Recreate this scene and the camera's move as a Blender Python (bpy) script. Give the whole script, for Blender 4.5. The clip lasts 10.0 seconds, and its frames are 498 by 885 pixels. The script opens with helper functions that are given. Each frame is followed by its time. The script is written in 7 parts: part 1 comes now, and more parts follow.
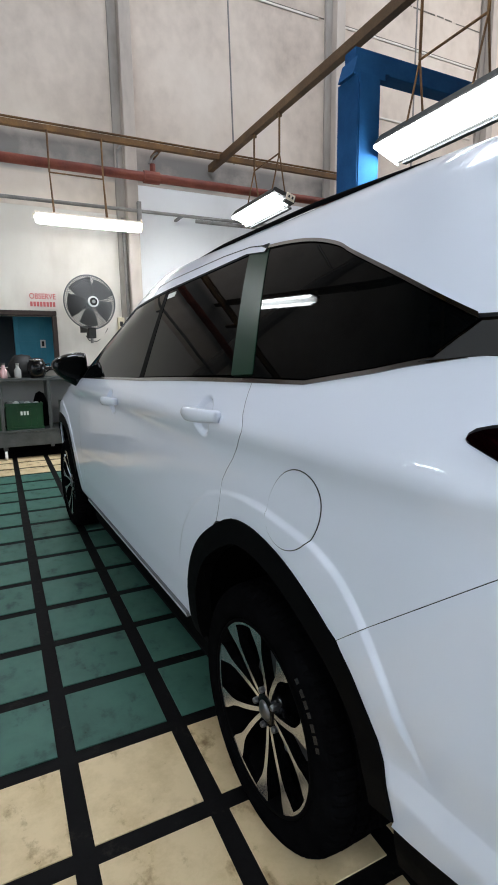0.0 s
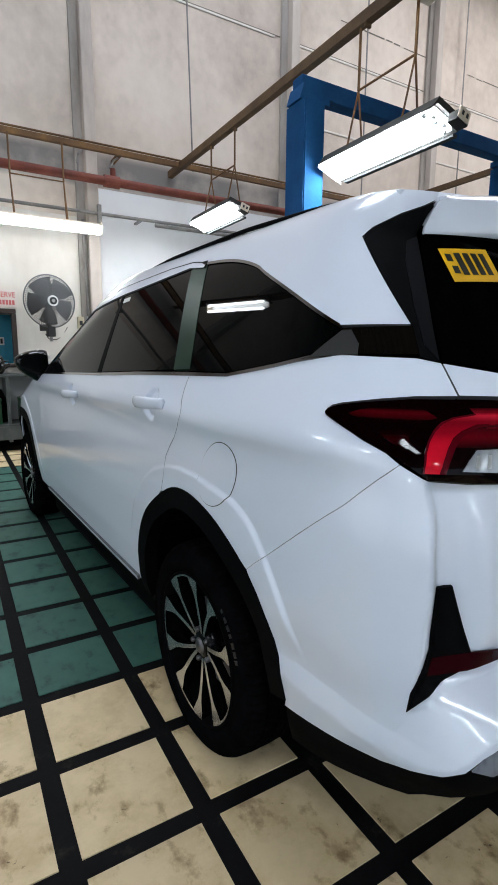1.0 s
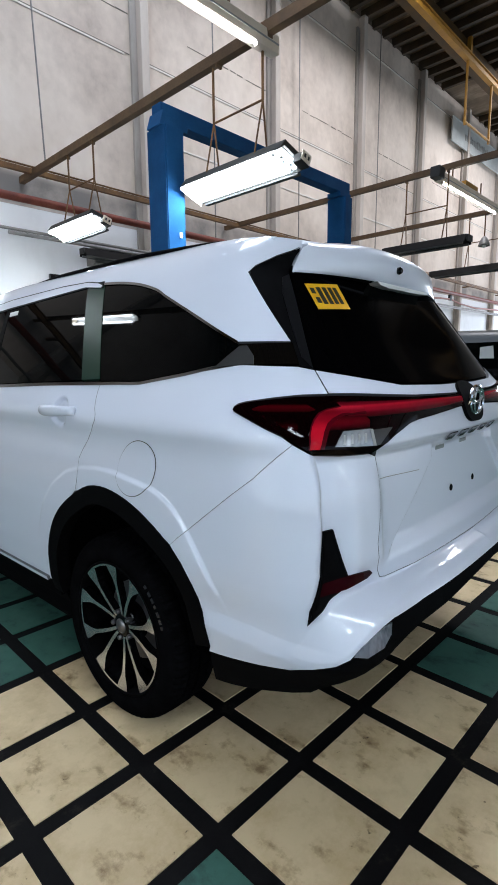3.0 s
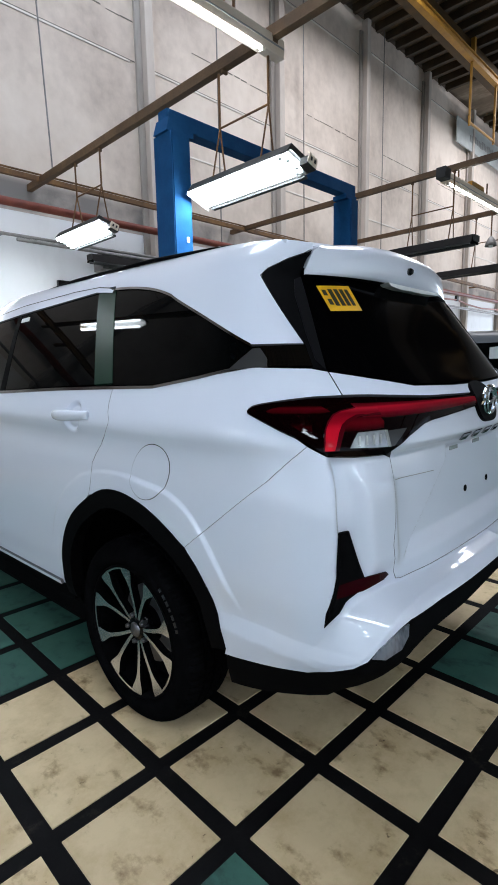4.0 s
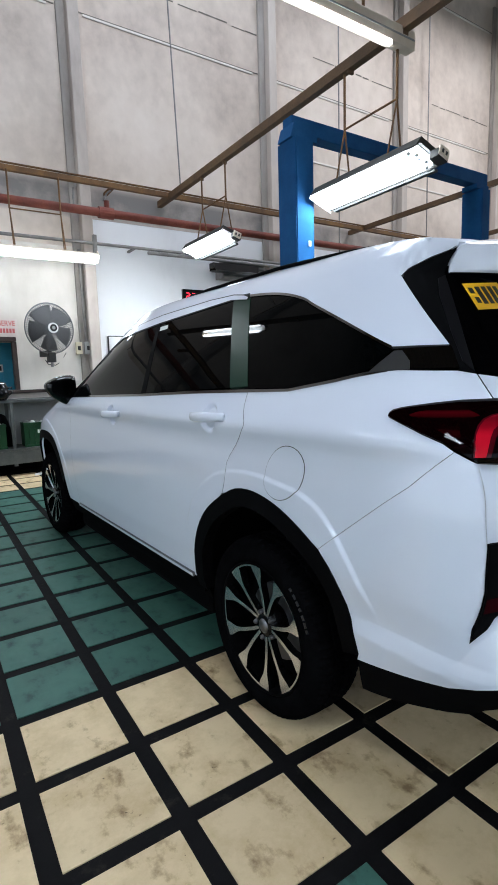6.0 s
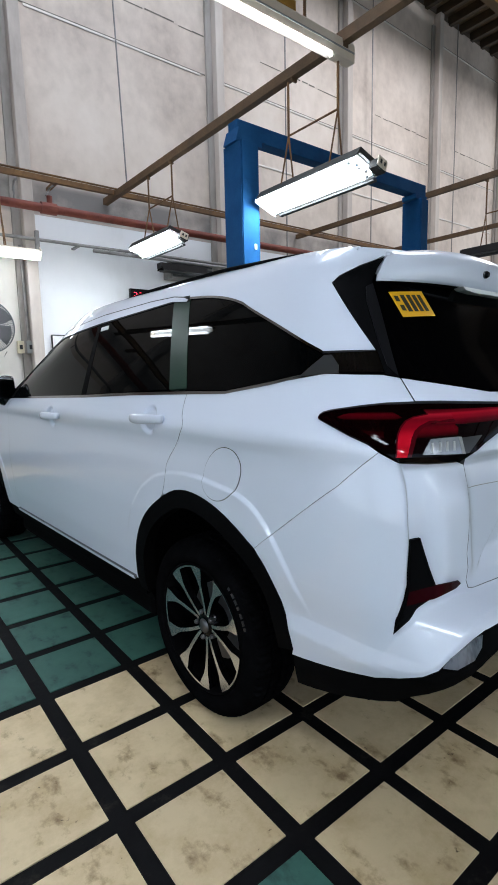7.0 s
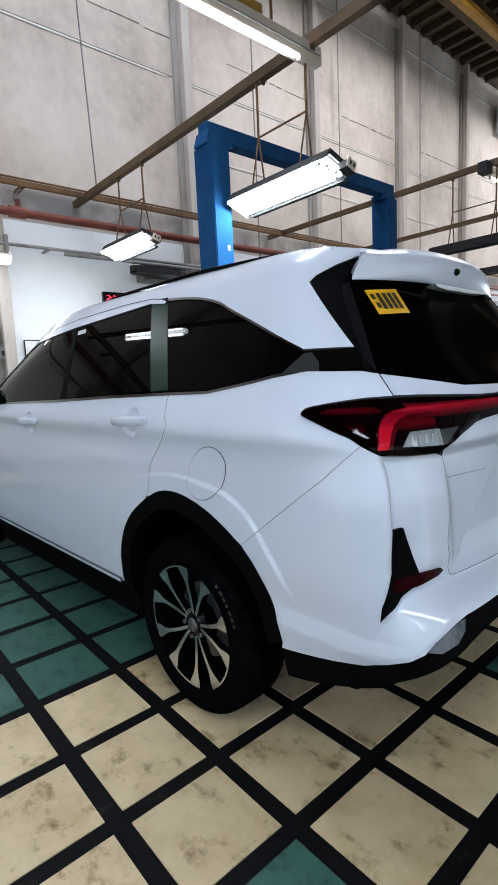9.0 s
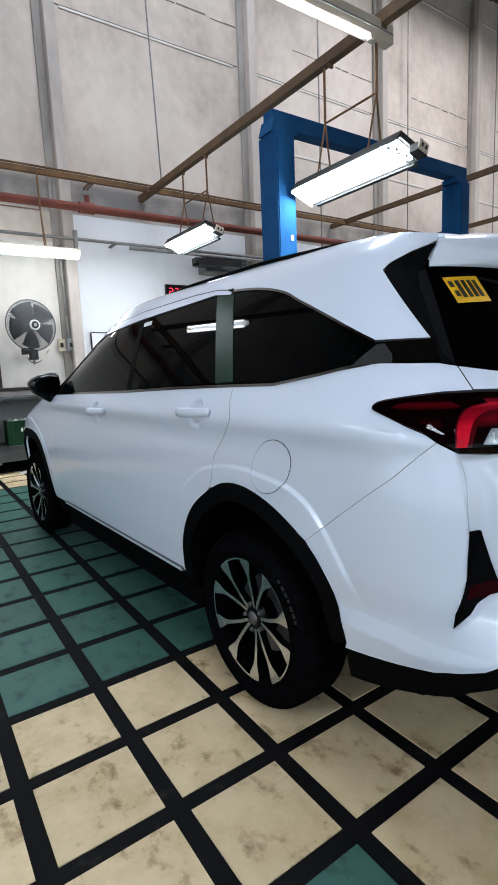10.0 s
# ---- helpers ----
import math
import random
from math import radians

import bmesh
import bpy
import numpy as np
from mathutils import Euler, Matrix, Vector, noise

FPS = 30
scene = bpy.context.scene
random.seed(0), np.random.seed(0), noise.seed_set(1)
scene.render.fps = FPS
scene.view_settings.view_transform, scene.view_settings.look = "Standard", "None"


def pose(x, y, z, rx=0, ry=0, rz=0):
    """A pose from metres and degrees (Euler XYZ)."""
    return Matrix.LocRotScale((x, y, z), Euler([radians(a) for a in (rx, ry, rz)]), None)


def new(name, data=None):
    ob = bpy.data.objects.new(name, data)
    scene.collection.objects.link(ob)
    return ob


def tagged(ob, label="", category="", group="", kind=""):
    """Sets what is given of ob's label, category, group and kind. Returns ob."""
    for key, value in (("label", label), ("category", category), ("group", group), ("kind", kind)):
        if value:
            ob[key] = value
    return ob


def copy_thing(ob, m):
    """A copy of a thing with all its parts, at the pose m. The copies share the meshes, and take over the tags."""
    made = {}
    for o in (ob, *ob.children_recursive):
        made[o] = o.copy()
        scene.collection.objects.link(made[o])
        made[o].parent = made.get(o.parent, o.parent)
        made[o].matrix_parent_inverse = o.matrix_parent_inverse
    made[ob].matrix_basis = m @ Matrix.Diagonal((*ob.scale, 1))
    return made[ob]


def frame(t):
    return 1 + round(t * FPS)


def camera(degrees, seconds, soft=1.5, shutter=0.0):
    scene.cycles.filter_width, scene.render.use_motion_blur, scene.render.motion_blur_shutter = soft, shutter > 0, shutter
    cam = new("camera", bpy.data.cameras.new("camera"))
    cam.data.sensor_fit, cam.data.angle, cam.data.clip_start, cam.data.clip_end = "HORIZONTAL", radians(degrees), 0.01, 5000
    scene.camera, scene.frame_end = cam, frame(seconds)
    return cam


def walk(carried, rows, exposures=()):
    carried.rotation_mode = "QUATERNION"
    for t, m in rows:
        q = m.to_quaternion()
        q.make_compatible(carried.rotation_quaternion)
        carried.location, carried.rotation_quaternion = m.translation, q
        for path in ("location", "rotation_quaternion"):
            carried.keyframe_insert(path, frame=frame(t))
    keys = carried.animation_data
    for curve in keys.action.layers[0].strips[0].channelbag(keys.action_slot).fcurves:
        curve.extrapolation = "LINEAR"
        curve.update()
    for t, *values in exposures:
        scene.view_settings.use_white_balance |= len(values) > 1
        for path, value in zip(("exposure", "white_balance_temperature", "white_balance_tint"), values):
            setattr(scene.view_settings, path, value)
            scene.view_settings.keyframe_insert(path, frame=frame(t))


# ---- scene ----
cam = camera(52.2, 10.0, 1.7)
# seconds, eye x y z, yaw, pitch, roll
ROWS = [
    (0.0, -0.440, -1.484, 1.229, -25.96, -10.01, -0.63),
    (0.2, -0.459, -1.529, 1.229, -26.79, -10.03, -0.51),
    (0.5, -0.470, -1.616, 1.228, -28.16, -9.77, -0.24),
    (0.8, -0.481, -1.723, 1.223, -29.37, -9.67, 0.15),
    (1.0, -0.506, -1.783, 1.221, -30.29, -9.83, 0.37),
    (1.5, -0.589, -1.875, 1.230, -33.29, -9.25, 0.45),
    (2.0, -0.708, -1.894, 1.235, -37.74, -9.04, 0.27),
    (2.2, -0.739, -1.901, 1.232, -39.72, -9.19, 0.16),
    (2.5, -0.761, -1.913, 1.227, -42.87, -9.06, 0.23),
    (2.7, -0.766, -1.920, 1.227, -44.68, -9.04, 0.24),
    (3.8, -0.773, -1.931, 1.227, -46.40, -8.55, -1.02),
    (4.0, -0.784, -1.915, 1.225, -44.97, -8.53, -1.14),
    (4.5, -0.828, -1.897, 1.227, -39.66, -8.44, -1.97),
    (4.8, -0.844, -1.888, 1.227, -36.43, -8.23, -2.28),
    (5.0, -0.850, -1.881, 1.227, -34.84, -8.14, -2.41),
    (5.2, -0.854, -1.877, 1.228, -33.72, -8.05, -2.40),
    (6.3, -0.849, -1.881, 1.229, -32.57, -7.92, -1.72),
    (6.5, -0.840, -1.894, 1.234, -33.65, -8.07, -1.81),
    (7.0, -0.827, -1.924, 1.233, -38.02, -7.98, -1.31),
    (7.2, -0.819, -1.933, 1.233, -39.96, -7.94, -1.27),
    (7.5, -0.810, -1.948, 1.234, -42.44, -7.92, -1.46),
    (7.8, -0.810, -1.961, 1.232, -44.31, -7.94, -1.64),
    (8.0, -0.811, -1.965, 1.231, -45.36, -8.03, -1.68),
    (8.2, -0.819, -1.965, 1.230, -45.91, -8.10, -1.72),
    (8.5, -0.840, -1.961, 1.230, -44.70, -8.15, -2.13),
    (8.8, -0.851, -1.943, 1.229, -42.23, -8.15, -2.62),
    (9.0, -0.856, -1.929, 1.229, -40.59, -7.97, -2.72),
    (9.2, -0.863, -1.921, 1.230, -39.10, -7.87, -2.72),
    (9.5, -0.870, -1.915, 1.233, -37.01, -7.97, -2.62),
    (9.8, -0.867, -1.902, 1.231, -35.11, -8.25, -2.53),
    (10.0, -0.862, -1.890, 1.229, -34.19, -8.55, -2.49),
]
walk(cam, [(t, pose(x, y, z, 0, 0, yaw) @ pose(0, 0, 0, 90 + pitch) @ pose(0, 0, 0, 0, 0, roll)) for t, x, y, z, yaw, pitch, roll in ROWS],
     [(0.0, 0.05, 6750, 10), (1.5, 0.06, 6500, 10), (3.0, 0.11, 6350, 10), (10.0, 0.11, 6350, 10)])

# ---- light ----
world = bpy.data.worlds.new("sky")
scene.world = world
world.use_nodes = True
wn = world.node_tree.nodes
sky = wn.new("ShaderNodeTexSky")
sky.sky_type, sky.sun_disc = "NISHITA", False
sky.sun_elevation, sky.sun_rotation = radians(50), radians(200)
world.node_tree.links.new(sky.outputs[0], wn["Background"].inputs["Color"])
wn["Background"].inputs["Strength"].default_value = 0.12


def opening_light(x, y, z, w, h, rz, power):
    """An added area lamp for daylight at an unseen bay door or roof light."""
    lamp = bpy.data.lights.new("added_daylight", "AREA")
    lamp.shape, lamp.size, lamp.size_y, lamp.energy = "RECTANGLE", w, h, power
    lamp.color = (0.775, 0.865, 1.0)
    ob = new("added_daylight", lamp)
    ob.matrix_world = pose(x, y, z, 90, 0, rz)
    return ob


# bay doors out of view, added to light the car and the hall
opening_light(-8.9, -6.0, 2.3, 4.4, 4.2, -90, 55)
opening_light(-8.9, -0.4, 2.3, 4.4, 4.2, -90, 60)
for cx in (-5.5, 0.5, 6.5, 12.5):
    opening_light(cx, -9.9, 2.3, 4.6, 4.2, 0, 26)
# roof lights, unseen and added to brighten the walls: x0, x1, y0, y1
ADDED_SKYLIGHTS = [(-1.0, 2.0, 0.9, 3.9, 335), (2.2, 6.2, 0.6, 3.4, 150), (7.6, 9.9, 0.2, 3.6, 380), (15.6, 18.4, -0.4, 3.0, 600)]
for sx0, sx1, sy0, sy1, power in ADDED_SKYLIGHTS:
    added_roof_light = opening_light((sx0 + sx1) / 2, (sy0 + sy1) / 2, 9.5, sx1 - sx0, sy1 - sy0, 0, power)
    added_roof_light.matrix_world = pose((sx0 + sx1) / 2, (sy0 + sy1) / 2, 9.5)
    if sx0 > 7:  # warmer colour for the added lights over the far bays
        added_roof_light.data.color = (0.90, 0.905, 0.95)
# unseen end door, added to brighten the far lower wall
opening_light(25.9, 0.6, 2.3, 5.6, 4.2, 90, 950)

TUBE_POWER = 55.0


# ---- materials ----
def mat(name, color, rough=0.5, metal=0.0, coat=0.0, spec=0.5):
    m = bpy.data.materials.new(name)
    m.use_nodes = True
    b = m.node_tree.nodes["Principled BSDF"]
    b.inputs["Base Color"].default_value = (*color, 1)
    b.inputs["Roughness"].default_value = rough
    b.inputs["Metallic"].default_value = metal
    b.inputs["Coat Weight"].default_value = coat
    b.inputs["Coat Roughness"].default_value = 0.03
    b.inputs["Specular IOR Level"].default_value = spec
    return m


def node(m, kind, **inputs):
    n = m.node_tree.nodes.new(kind)
    for k, v in inputs.items():
        n.inputs[k.replace("_", " ")].default_value = v
    return n


def wire(m, a, b):
    m.node_tree.links.new(a, b)


def coords(m, scale=(1, 1, 1), space="Object"):
    tc = node(m, "ShaderNodeTexCoord")
    mp = node(m, "ShaderNodeMapping")
    mp.inputs["Scale"].default_value = scale
    wire(m, tc.outputs[space], mp.inputs["Vector"])
    return mp.outputs[0]


def grained(name, stops, scale, rough=0.6, metal=0.0, bump=0.1, stretch=(1, 1, 1), detail=8.0, fine=60.0, coat=0.0, rough_var=0.15, world_space=False, spec=0.35):
    """Colour from coarse and fine noise, with relief and uneven gloss."""
    m = mat(name, stops[0][1], rough, metal, coat)
    b = m.node_tree.nodes["Principled BSDF"]
    if world_space:
        g = node(m, "ShaderNodeNewGeometry")
        mp = node(m, "ShaderNodeMapping")
        mp.inputs["Scale"].default_value = stretch
        wire(m, g.outputs["Position"], mp.inputs["Vector"])
        v = mp.outputs[0]
    else:
        v = coords(m, stretch)
    n1 = node(m, "ShaderNodeTexNoise", Scale=scale, Detail=detail, Roughness=0.62)
    n2 = node(m, "ShaderNodeTexNoise", Scale=fine, Detail=4.0, Roughness=0.6)
    wire(m, v, n1.inputs["Vector"])
    wire(m, v, n2.inputs["Vector"])
    ad = node(m, "ShaderNodeMath")
    ad.operation = "MULTIPLY_ADD"
    wire(m, n2.outputs["Fac"], ad.inputs[0])
    ad.inputs[1].default_value = 0.25
    wire(m, n1.outputs["Fac"], ad.inputs[2])
    sub = node(m, "ShaderNodeMath")
    sub.operation = "SUBTRACT"
    wire(m, ad.outputs[0], sub.inputs[0])
    sub.inputs[1].default_value = 0.125
    r = node(m, "ShaderNodeValToRGB")
    els = r.color_ramp.elements
    while len(els) < len(stops):
        els.new(0.5)
    for e, (p, c) in zip(els, stops):
        e.position, e.color = p, (*c, 1)
    wire(m, sub.outputs[0], r.inputs["Fac"])
    wire(m, r.outputs["Color"], b.inputs["Base Color"])
    mr = node(m, "ShaderNodeMapRange")
    mr.inputs["To Min"].default_value, mr.inputs["To Max"].default_value = rough - rough_var, rough + rough_var
    wire(m, n1.outputs["Fac"], mr.inputs["Value"])
    wire(m, mr.outputs[0], b.inputs["Roughness"])
    if bump:
        bp = node(m, "ShaderNodeBump", Strength=bump, Distance=0.01)
        wire(m, sub.outputs[0], bp.inputs["Height"])
        wire(m, bp.outputs[0], b.inputs["Normal"])
    b.inputs["Specular IOR Level"].default_value = spec
    return m


def glow(name, color, strength):
    m = mat(name, color, 0.4)
    b = m.node_tree.nodes["Principled BSDF"]
    b.inputs["Emission Color"].default_value = (*color, 1)
    b.inputs["Emission Strength"].default_value = strength
    return m


def tile_paint(name, clean, mid, dirt):
    """Worn floor paint: each tile a little different, scuffed and stained."""
    m = mat(name, clean, 0.42)
    b = m.node_tree.nodes["Principled BSDF"]
    g = node(m, "ShaderNodeNewGeometry")
    oi = node(m, "ShaderNodeObjectInfo")
    big = node(m, "ShaderNodeTexNoise", Scale=5.5, Detail=10.0, Roughness=0.70)
    sm = node(m, "ShaderNodeTexNoise", Scale=17.0, Detail=5.0, Roughness=0.55)
    wire(m, g.outputs["Position"], big.inputs["Vector"])
    st = node(m, "ShaderNodeMapping")
    st.inputs["Scale"].default_value = (1.0, 0.5, 1.0)
    st.inputs["Rotation"].default_value = (0, 0, 0.7)
    wire(m, g.outputs["Position"], st.inputs["Vector"])
    wire(m, st.outputs[0], sm.inputs["Vector"])
    mix1 = node(m, "ShaderNodeMix")
    mix1.data_type = "RGBA"
    r1 = node(m, "ShaderNodeMapRange")
    r1.inputs["From Min"].default_value, r1.inputs["From Max"].default_value = 0.42, 0.74
    wire(m, big.outputs["Fac"], r1.inputs["Value"])
    wire(m, r1.outputs[0], mix1.inputs["Factor"])
    mix1.inputs["A"].default_value, mix1.inputs["B"].default_value = (*clean, 1), (*mid, 1)
    mul = node(m, "ShaderNodeMath")
    mul.operation = "MULTIPLY"
    wire(m, big.outputs["Fac"], mul.inputs[0])
    wire(m, sm.outputs["Fac"], mul.inputs[1])
    r2 = node(m, "ShaderNodeMapRange")
    r2.inputs["From Min"].default_value, r2.inputs["From Max"].default_value = 0.287, 0.405
    r2.inputs["To Max"].default_value = 0.85
    wire(m, mul.outputs[0], r2.inputs["Value"])
    mix2 = node(m, "ShaderNodeMix")
    mix2.data_type = "RGBA"
    wire(m, r2.outputs[0], mix2.inputs["Factor"])
    wire(m, mix1.outputs["Result"], mix2.inputs["A"])
    mix2.inputs["B"].default_value = (*dirt, 1)
    b.inputs["Specular IOR Level"].default_value = 0.28
    spots = node(m, "ShaderNodeTexNoise", Scale=38.0, Detail=3.0, Roughness=0.6)
    wire(m, g.outputs["Position"], spots.inputs["Vector"])
    sp = node(m, "ShaderNodeMath")
    sp.operation = "MULTIPLY"
    wire(m, spots.outputs["Fac"], sp.inputs[0])
    wire(m, big.outputs["Fac"], sp.inputs[1])
    r3 = node(m, "ShaderNodeMapRange")
    r3.inputs["From Min"].default_value, r3.inputs["From Max"].default_value = 0.385, 0.43
    r3.inputs["To Max"].default_value = 0.9
    wire(m, sp.outputs[0], r3.inputs["Value"])
    mix3 = node(m, "ShaderNodeMix")
    mix3.data_type = "RGBA"
    wire(m, r3.outputs[0], mix3.inputs["Factor"])
    wire(m, mix2.outputs["Result"], mix3.inputs["A"])
    mix3.inputs["B"].default_value = (*[c * 0.5 for c in dirt], 1)
    hs = node(m, "ShaderNodeHueSaturation")
    rv = node(m, "ShaderNodeMapRange")
    rv.inputs["To Min"].default_value, rv.inputs["To Max"].default_value = 0.88, 1.08
    wire(m, oi.outputs["Random"], rv.inputs["Value"])
    wire(m, rv.outputs[0], hs.inputs["Value"])
    wire(m, mix3.outputs["Result"], hs.inputs["Color"])
    wire(m, hs.outputs[0], b.inputs["Base Color"])
    rr = node(m, "ShaderNodeMapRange")
    rr.inputs["To Min"].default_value, rr.inputs["To Max"].default_value = 0.36, 0.62
    wire(m, sm.outputs["Fac"], rr.inputs["Value"])
    wire(m, rr.outputs[0], b.inputs["Roughness"])
    bp = node(m, "ShaderNodeBump", Strength=0.08, Distance=0.004)
    wire(m, sm.outputs["Fac"], bp.inputs["Height"])
    wire(m, bp.outputs[0], b.inputs["Normal"])
    return m


WHITE_PAINT = mat("white_car_paint", (0.715, 0.75, 0.85), 0.28, 0.0, 0.8)
def lens(name, stops, axis="Z", gloss=0.12):
    """A glossy lens, its bright and shaded zones put into colour stops (place, colour) along an axis of the car."""
    m = mat(name, stops[0][1], 0.05, 0, 0.0, gloss)
    tc = node(m, "ShaderNodeTexCoord")
    sx = node(m, "ShaderNodeSeparateXYZ")
    wire(m, tc.outputs["Object"], sx.inputs[0])
    lo, hi = stops[0][0], stops[-1][0]
    mr = node(m, "ShaderNodeMapRange")
    mr.inputs["From Min"].default_value, mr.inputs["From Max"].default_value = lo, hi
    wire(m, sx.outputs[axis], mr.inputs["Value"])
    r = node(m, "ShaderNodeValToRGB")
    r.color_ramp.interpolation = "EASE"
    while len(r.color_ramp.elements) < len(stops):
        r.color_ramp.elements.new(0.5)
    for e, (p, c) in zip(r.color_ramp.elements, stops):
        e.position, e.color = (p - lo) / (hi - lo), (*c, 1)
    wire(m, mr.outputs[0], r.inputs["Fac"])
    n = node(m, "ShaderNodeTexNoise", Scale=60.0, Detail=3.0)
    wire(m, tc.outputs["Object"], n.inputs["Vector"])
    bp = node(m, "ShaderNodeBump", Strength=0.06, Distance=0.004)
    wire(m, n.outputs["Fac"], bp.inputs["Height"])
    wire(m, bp.outputs[0], m.node_tree.nodes["Principled BSDF"].inputs["Normal"])
    wire(m, r.outputs["Color"], m.node_tree.nodes["Principled BSDF"].inputs["Base Color"])
    return m


BLACK_PLASTIC = grained("textured_black_plastic", [(0.3, (0.0018, 0.0018, 0.0021)), (0.8, (0.0036, 0.0036, 0.004))], 30, 0.6, 0, 0.05, fine=400, spec=0.02)
GLOSS_BLACK = mat("gloss_black", (0.003, 0.003, 0.0035), 0.06, 0, 0.0, 0.35)
UNDER_BLACK = mat("underbody_black", (0.0015, 0.0015, 0.0018), 0.9, 0, 0, 0.04)
TINT = mat("tinted_glass", (0.0010, 0.0013, 0.0014), 0.02, 0, 0.0, 0.052)
REAR_TINT = mat("dark_rear_glass", (0.0007, 0.0007, 0.0009), 0.08, 0, 0.0, 0.010)
FIN_FOLD = mat("satin_black_fin_fold", (0.004, 0.004, 0.005), 0.38, 0, 0.0, 0.12)
GAP_PALE = mat("pale_gap_fill", (0.42, 0.43, 0.46), 0.6)
# grey on the panel rims, painting in the shade of the shut lines
SEAM = mat("shut_line_shade", (0.10, 0.105, 0.115), 0.7)
CHROME = mat("chrome", (0.78, 0.79, 0.80), 0.08, 1.0)
DARK_CHROME = mat("dark_chrome", (0.30, 0.30, 0.31), 0.12, 1.0)
RED_LENS = mat("red_lens", (0.13, 0.003, 0.007), 0.05, 0, 0.0, 0.3)
NIGHT = (0.003, 0.0002, 0.0004)
# stops paint the shading of the lamp's red shapes into their colour
RED_BAR = lens("red_lens_bar", [(1.088, (0.02, 0.0004, 0.001)), (1.098, (0.085, 0.001, 0.005)), (1.110, (0.22, 0.003, 0.011)), (1.117, (0.30, 0.006, 0.016)), (1.122, (0.11, 0.002, 0.006)), (1.128, (0.04, 0.001, 0.003))])
DIM_RED = lens("dim_red_side_lens", [(1.106, NIGHT), (1.114, (0.035, 0.0006, 0.002)), (1.119, (0.050, 0.001, 0.003)), (1.127, NIGHT)])
DEEP_RED = lens("deep_red_lens", [(1.060, NIGHT), (1.074, (0.016, 0.0003, 0.001)), (1.088, NIGHT)])
INNER_RED = lens("inner_red_lens", [(1.060, NIGHT), (1.082, (0.085, 0.001, 0.004)), (1.100, (0.03, 0.0005, 0.002))])
RED_BRIGHT = lens("bright_red_lens", [(1.020, (0.56, 0.007, 0.018)), (1.066, (0.44, 0.005, 0.015)), (1.092, (0.20, 0.002, 0.008)), (1.106, (0.15, 0.002, 0.007)), (1.118, (0.34, 0.010, 0.022))])
RED_RIM = mat("deep_red_rim", (0.06, 0.001, 0.004), 0.06, 0, 0.0, 0.3)
REFLECTOR_RED = mat("dark_red_reflector", (0.020, 0.0008, 0.0025), 0.2, 0, 0.0, 0.08)
SMOKE_RED = mat("dark_smoked_red_lens", (0.0022, 0.0002, 0.0004), 0.04, 0, 0.0, 0.10)
GARNISH_GREY = mat("satin_grey_garnish", (0.045, 0.044, 0.044), 0.3, 0.4)
GARNISH_GLOSS = mat("gloss_dark_garnish", (0.003, 0.0025, 0.002), 0.03, 0.0, 0.0, 0.15)
REVERSE_LENS = mat("faceted_reversing_lens", (0.30, 0.31, 0.33), 0.22, 0.5, 0.3)
CLEAR_LENS = mat("clear_lens", (0.55, 0.57, 0.58), 0.15, 0.3, 1.0)
RUBBER = grained("tyre_rubber", [(0.3, (0.0018, 0.0018, 0.002)), (0.8, (0.0045, 0.0045, 0.005))], 18, 0.7, 0, 0.06, fine=150, spec=0.0)
TYRE_GLINT = mat("glint_grey_rubber", (0.010, 0.010, 0.012), 0.25, 0, 0, 0.4)
ALLOY = mat("machined_alloy", (0.64, 0.65, 0.68), 0.25, 0.97)
RIM_BLACK = mat("rim_gloss_black", (0.0022, 0.0022, 0.0026), 0.14, 0.0, 0.0, 0.12)
STEEL_DARK = mat("brake_steel", (0.16, 0.16, 0.17), 0.35, 0.9)
# the green stands in for a reflection in the gloss black trim
PILLAR_GLOSS = mat("gloss_pillar_green_reflection", (0.008, 0.030, 0.018), 0.30, 0, 0.0, 0.09)
STICKER = mat("yellow_sticker", (0.80, 0.42, 0.01), 0.45)
INK = mat("black_ink", (0.012, 0.011, 0.01), 0.5)
LABEL_WHITE = mat("white_label", (0.75, 0.75, 0.73), 0.5)
FILM = grained("crinkled_plastic_film", [(0.35, (0.055, 0.058, 0.07)), (0.6, (0.16, 0.17, 0.20))], 26, 0.14, 0, 0.35, (1, 1, 0.4), detail=3.0, fine=60, rough_var=0.05, spec=0.6)

CREAM = tile_paint("cream_tile_paint", (0.68, 0.525, 0.320), (0.47, 0.335, 0.172), (0.19, 0.112, 0.048))
GREEN = tile_paint("green_tile_paint", (0.043, 0.118, 0.092), (0.027, 0.080, 0.062), (0.015, 0.038, 0.032))
JOINT = grained("black_joint_paint", [(0.3, (0.0032, 0.003, 0.0034)), (0.60, (0.006, 0.0056, 0.0058)), (0.78, (0.03, 0.025, 0.02))], 9, 0.6, 0, 0.15, fine=120, world_space=True, spec=0.06)
CONCRETE = grained("stained_concrete", [(0.28, (0.42, 0.345, 0.29)), (0.42, (0.58, 0.488, 0.415)), (0.56, (0.70, 0.60, 0.515)), (0.74, (0.78, 0.685, 0.60))], 0.55, 0.85, 0, 0.05, (1, 1, 0.8), detail=5.0, fine=7, world_space=True)
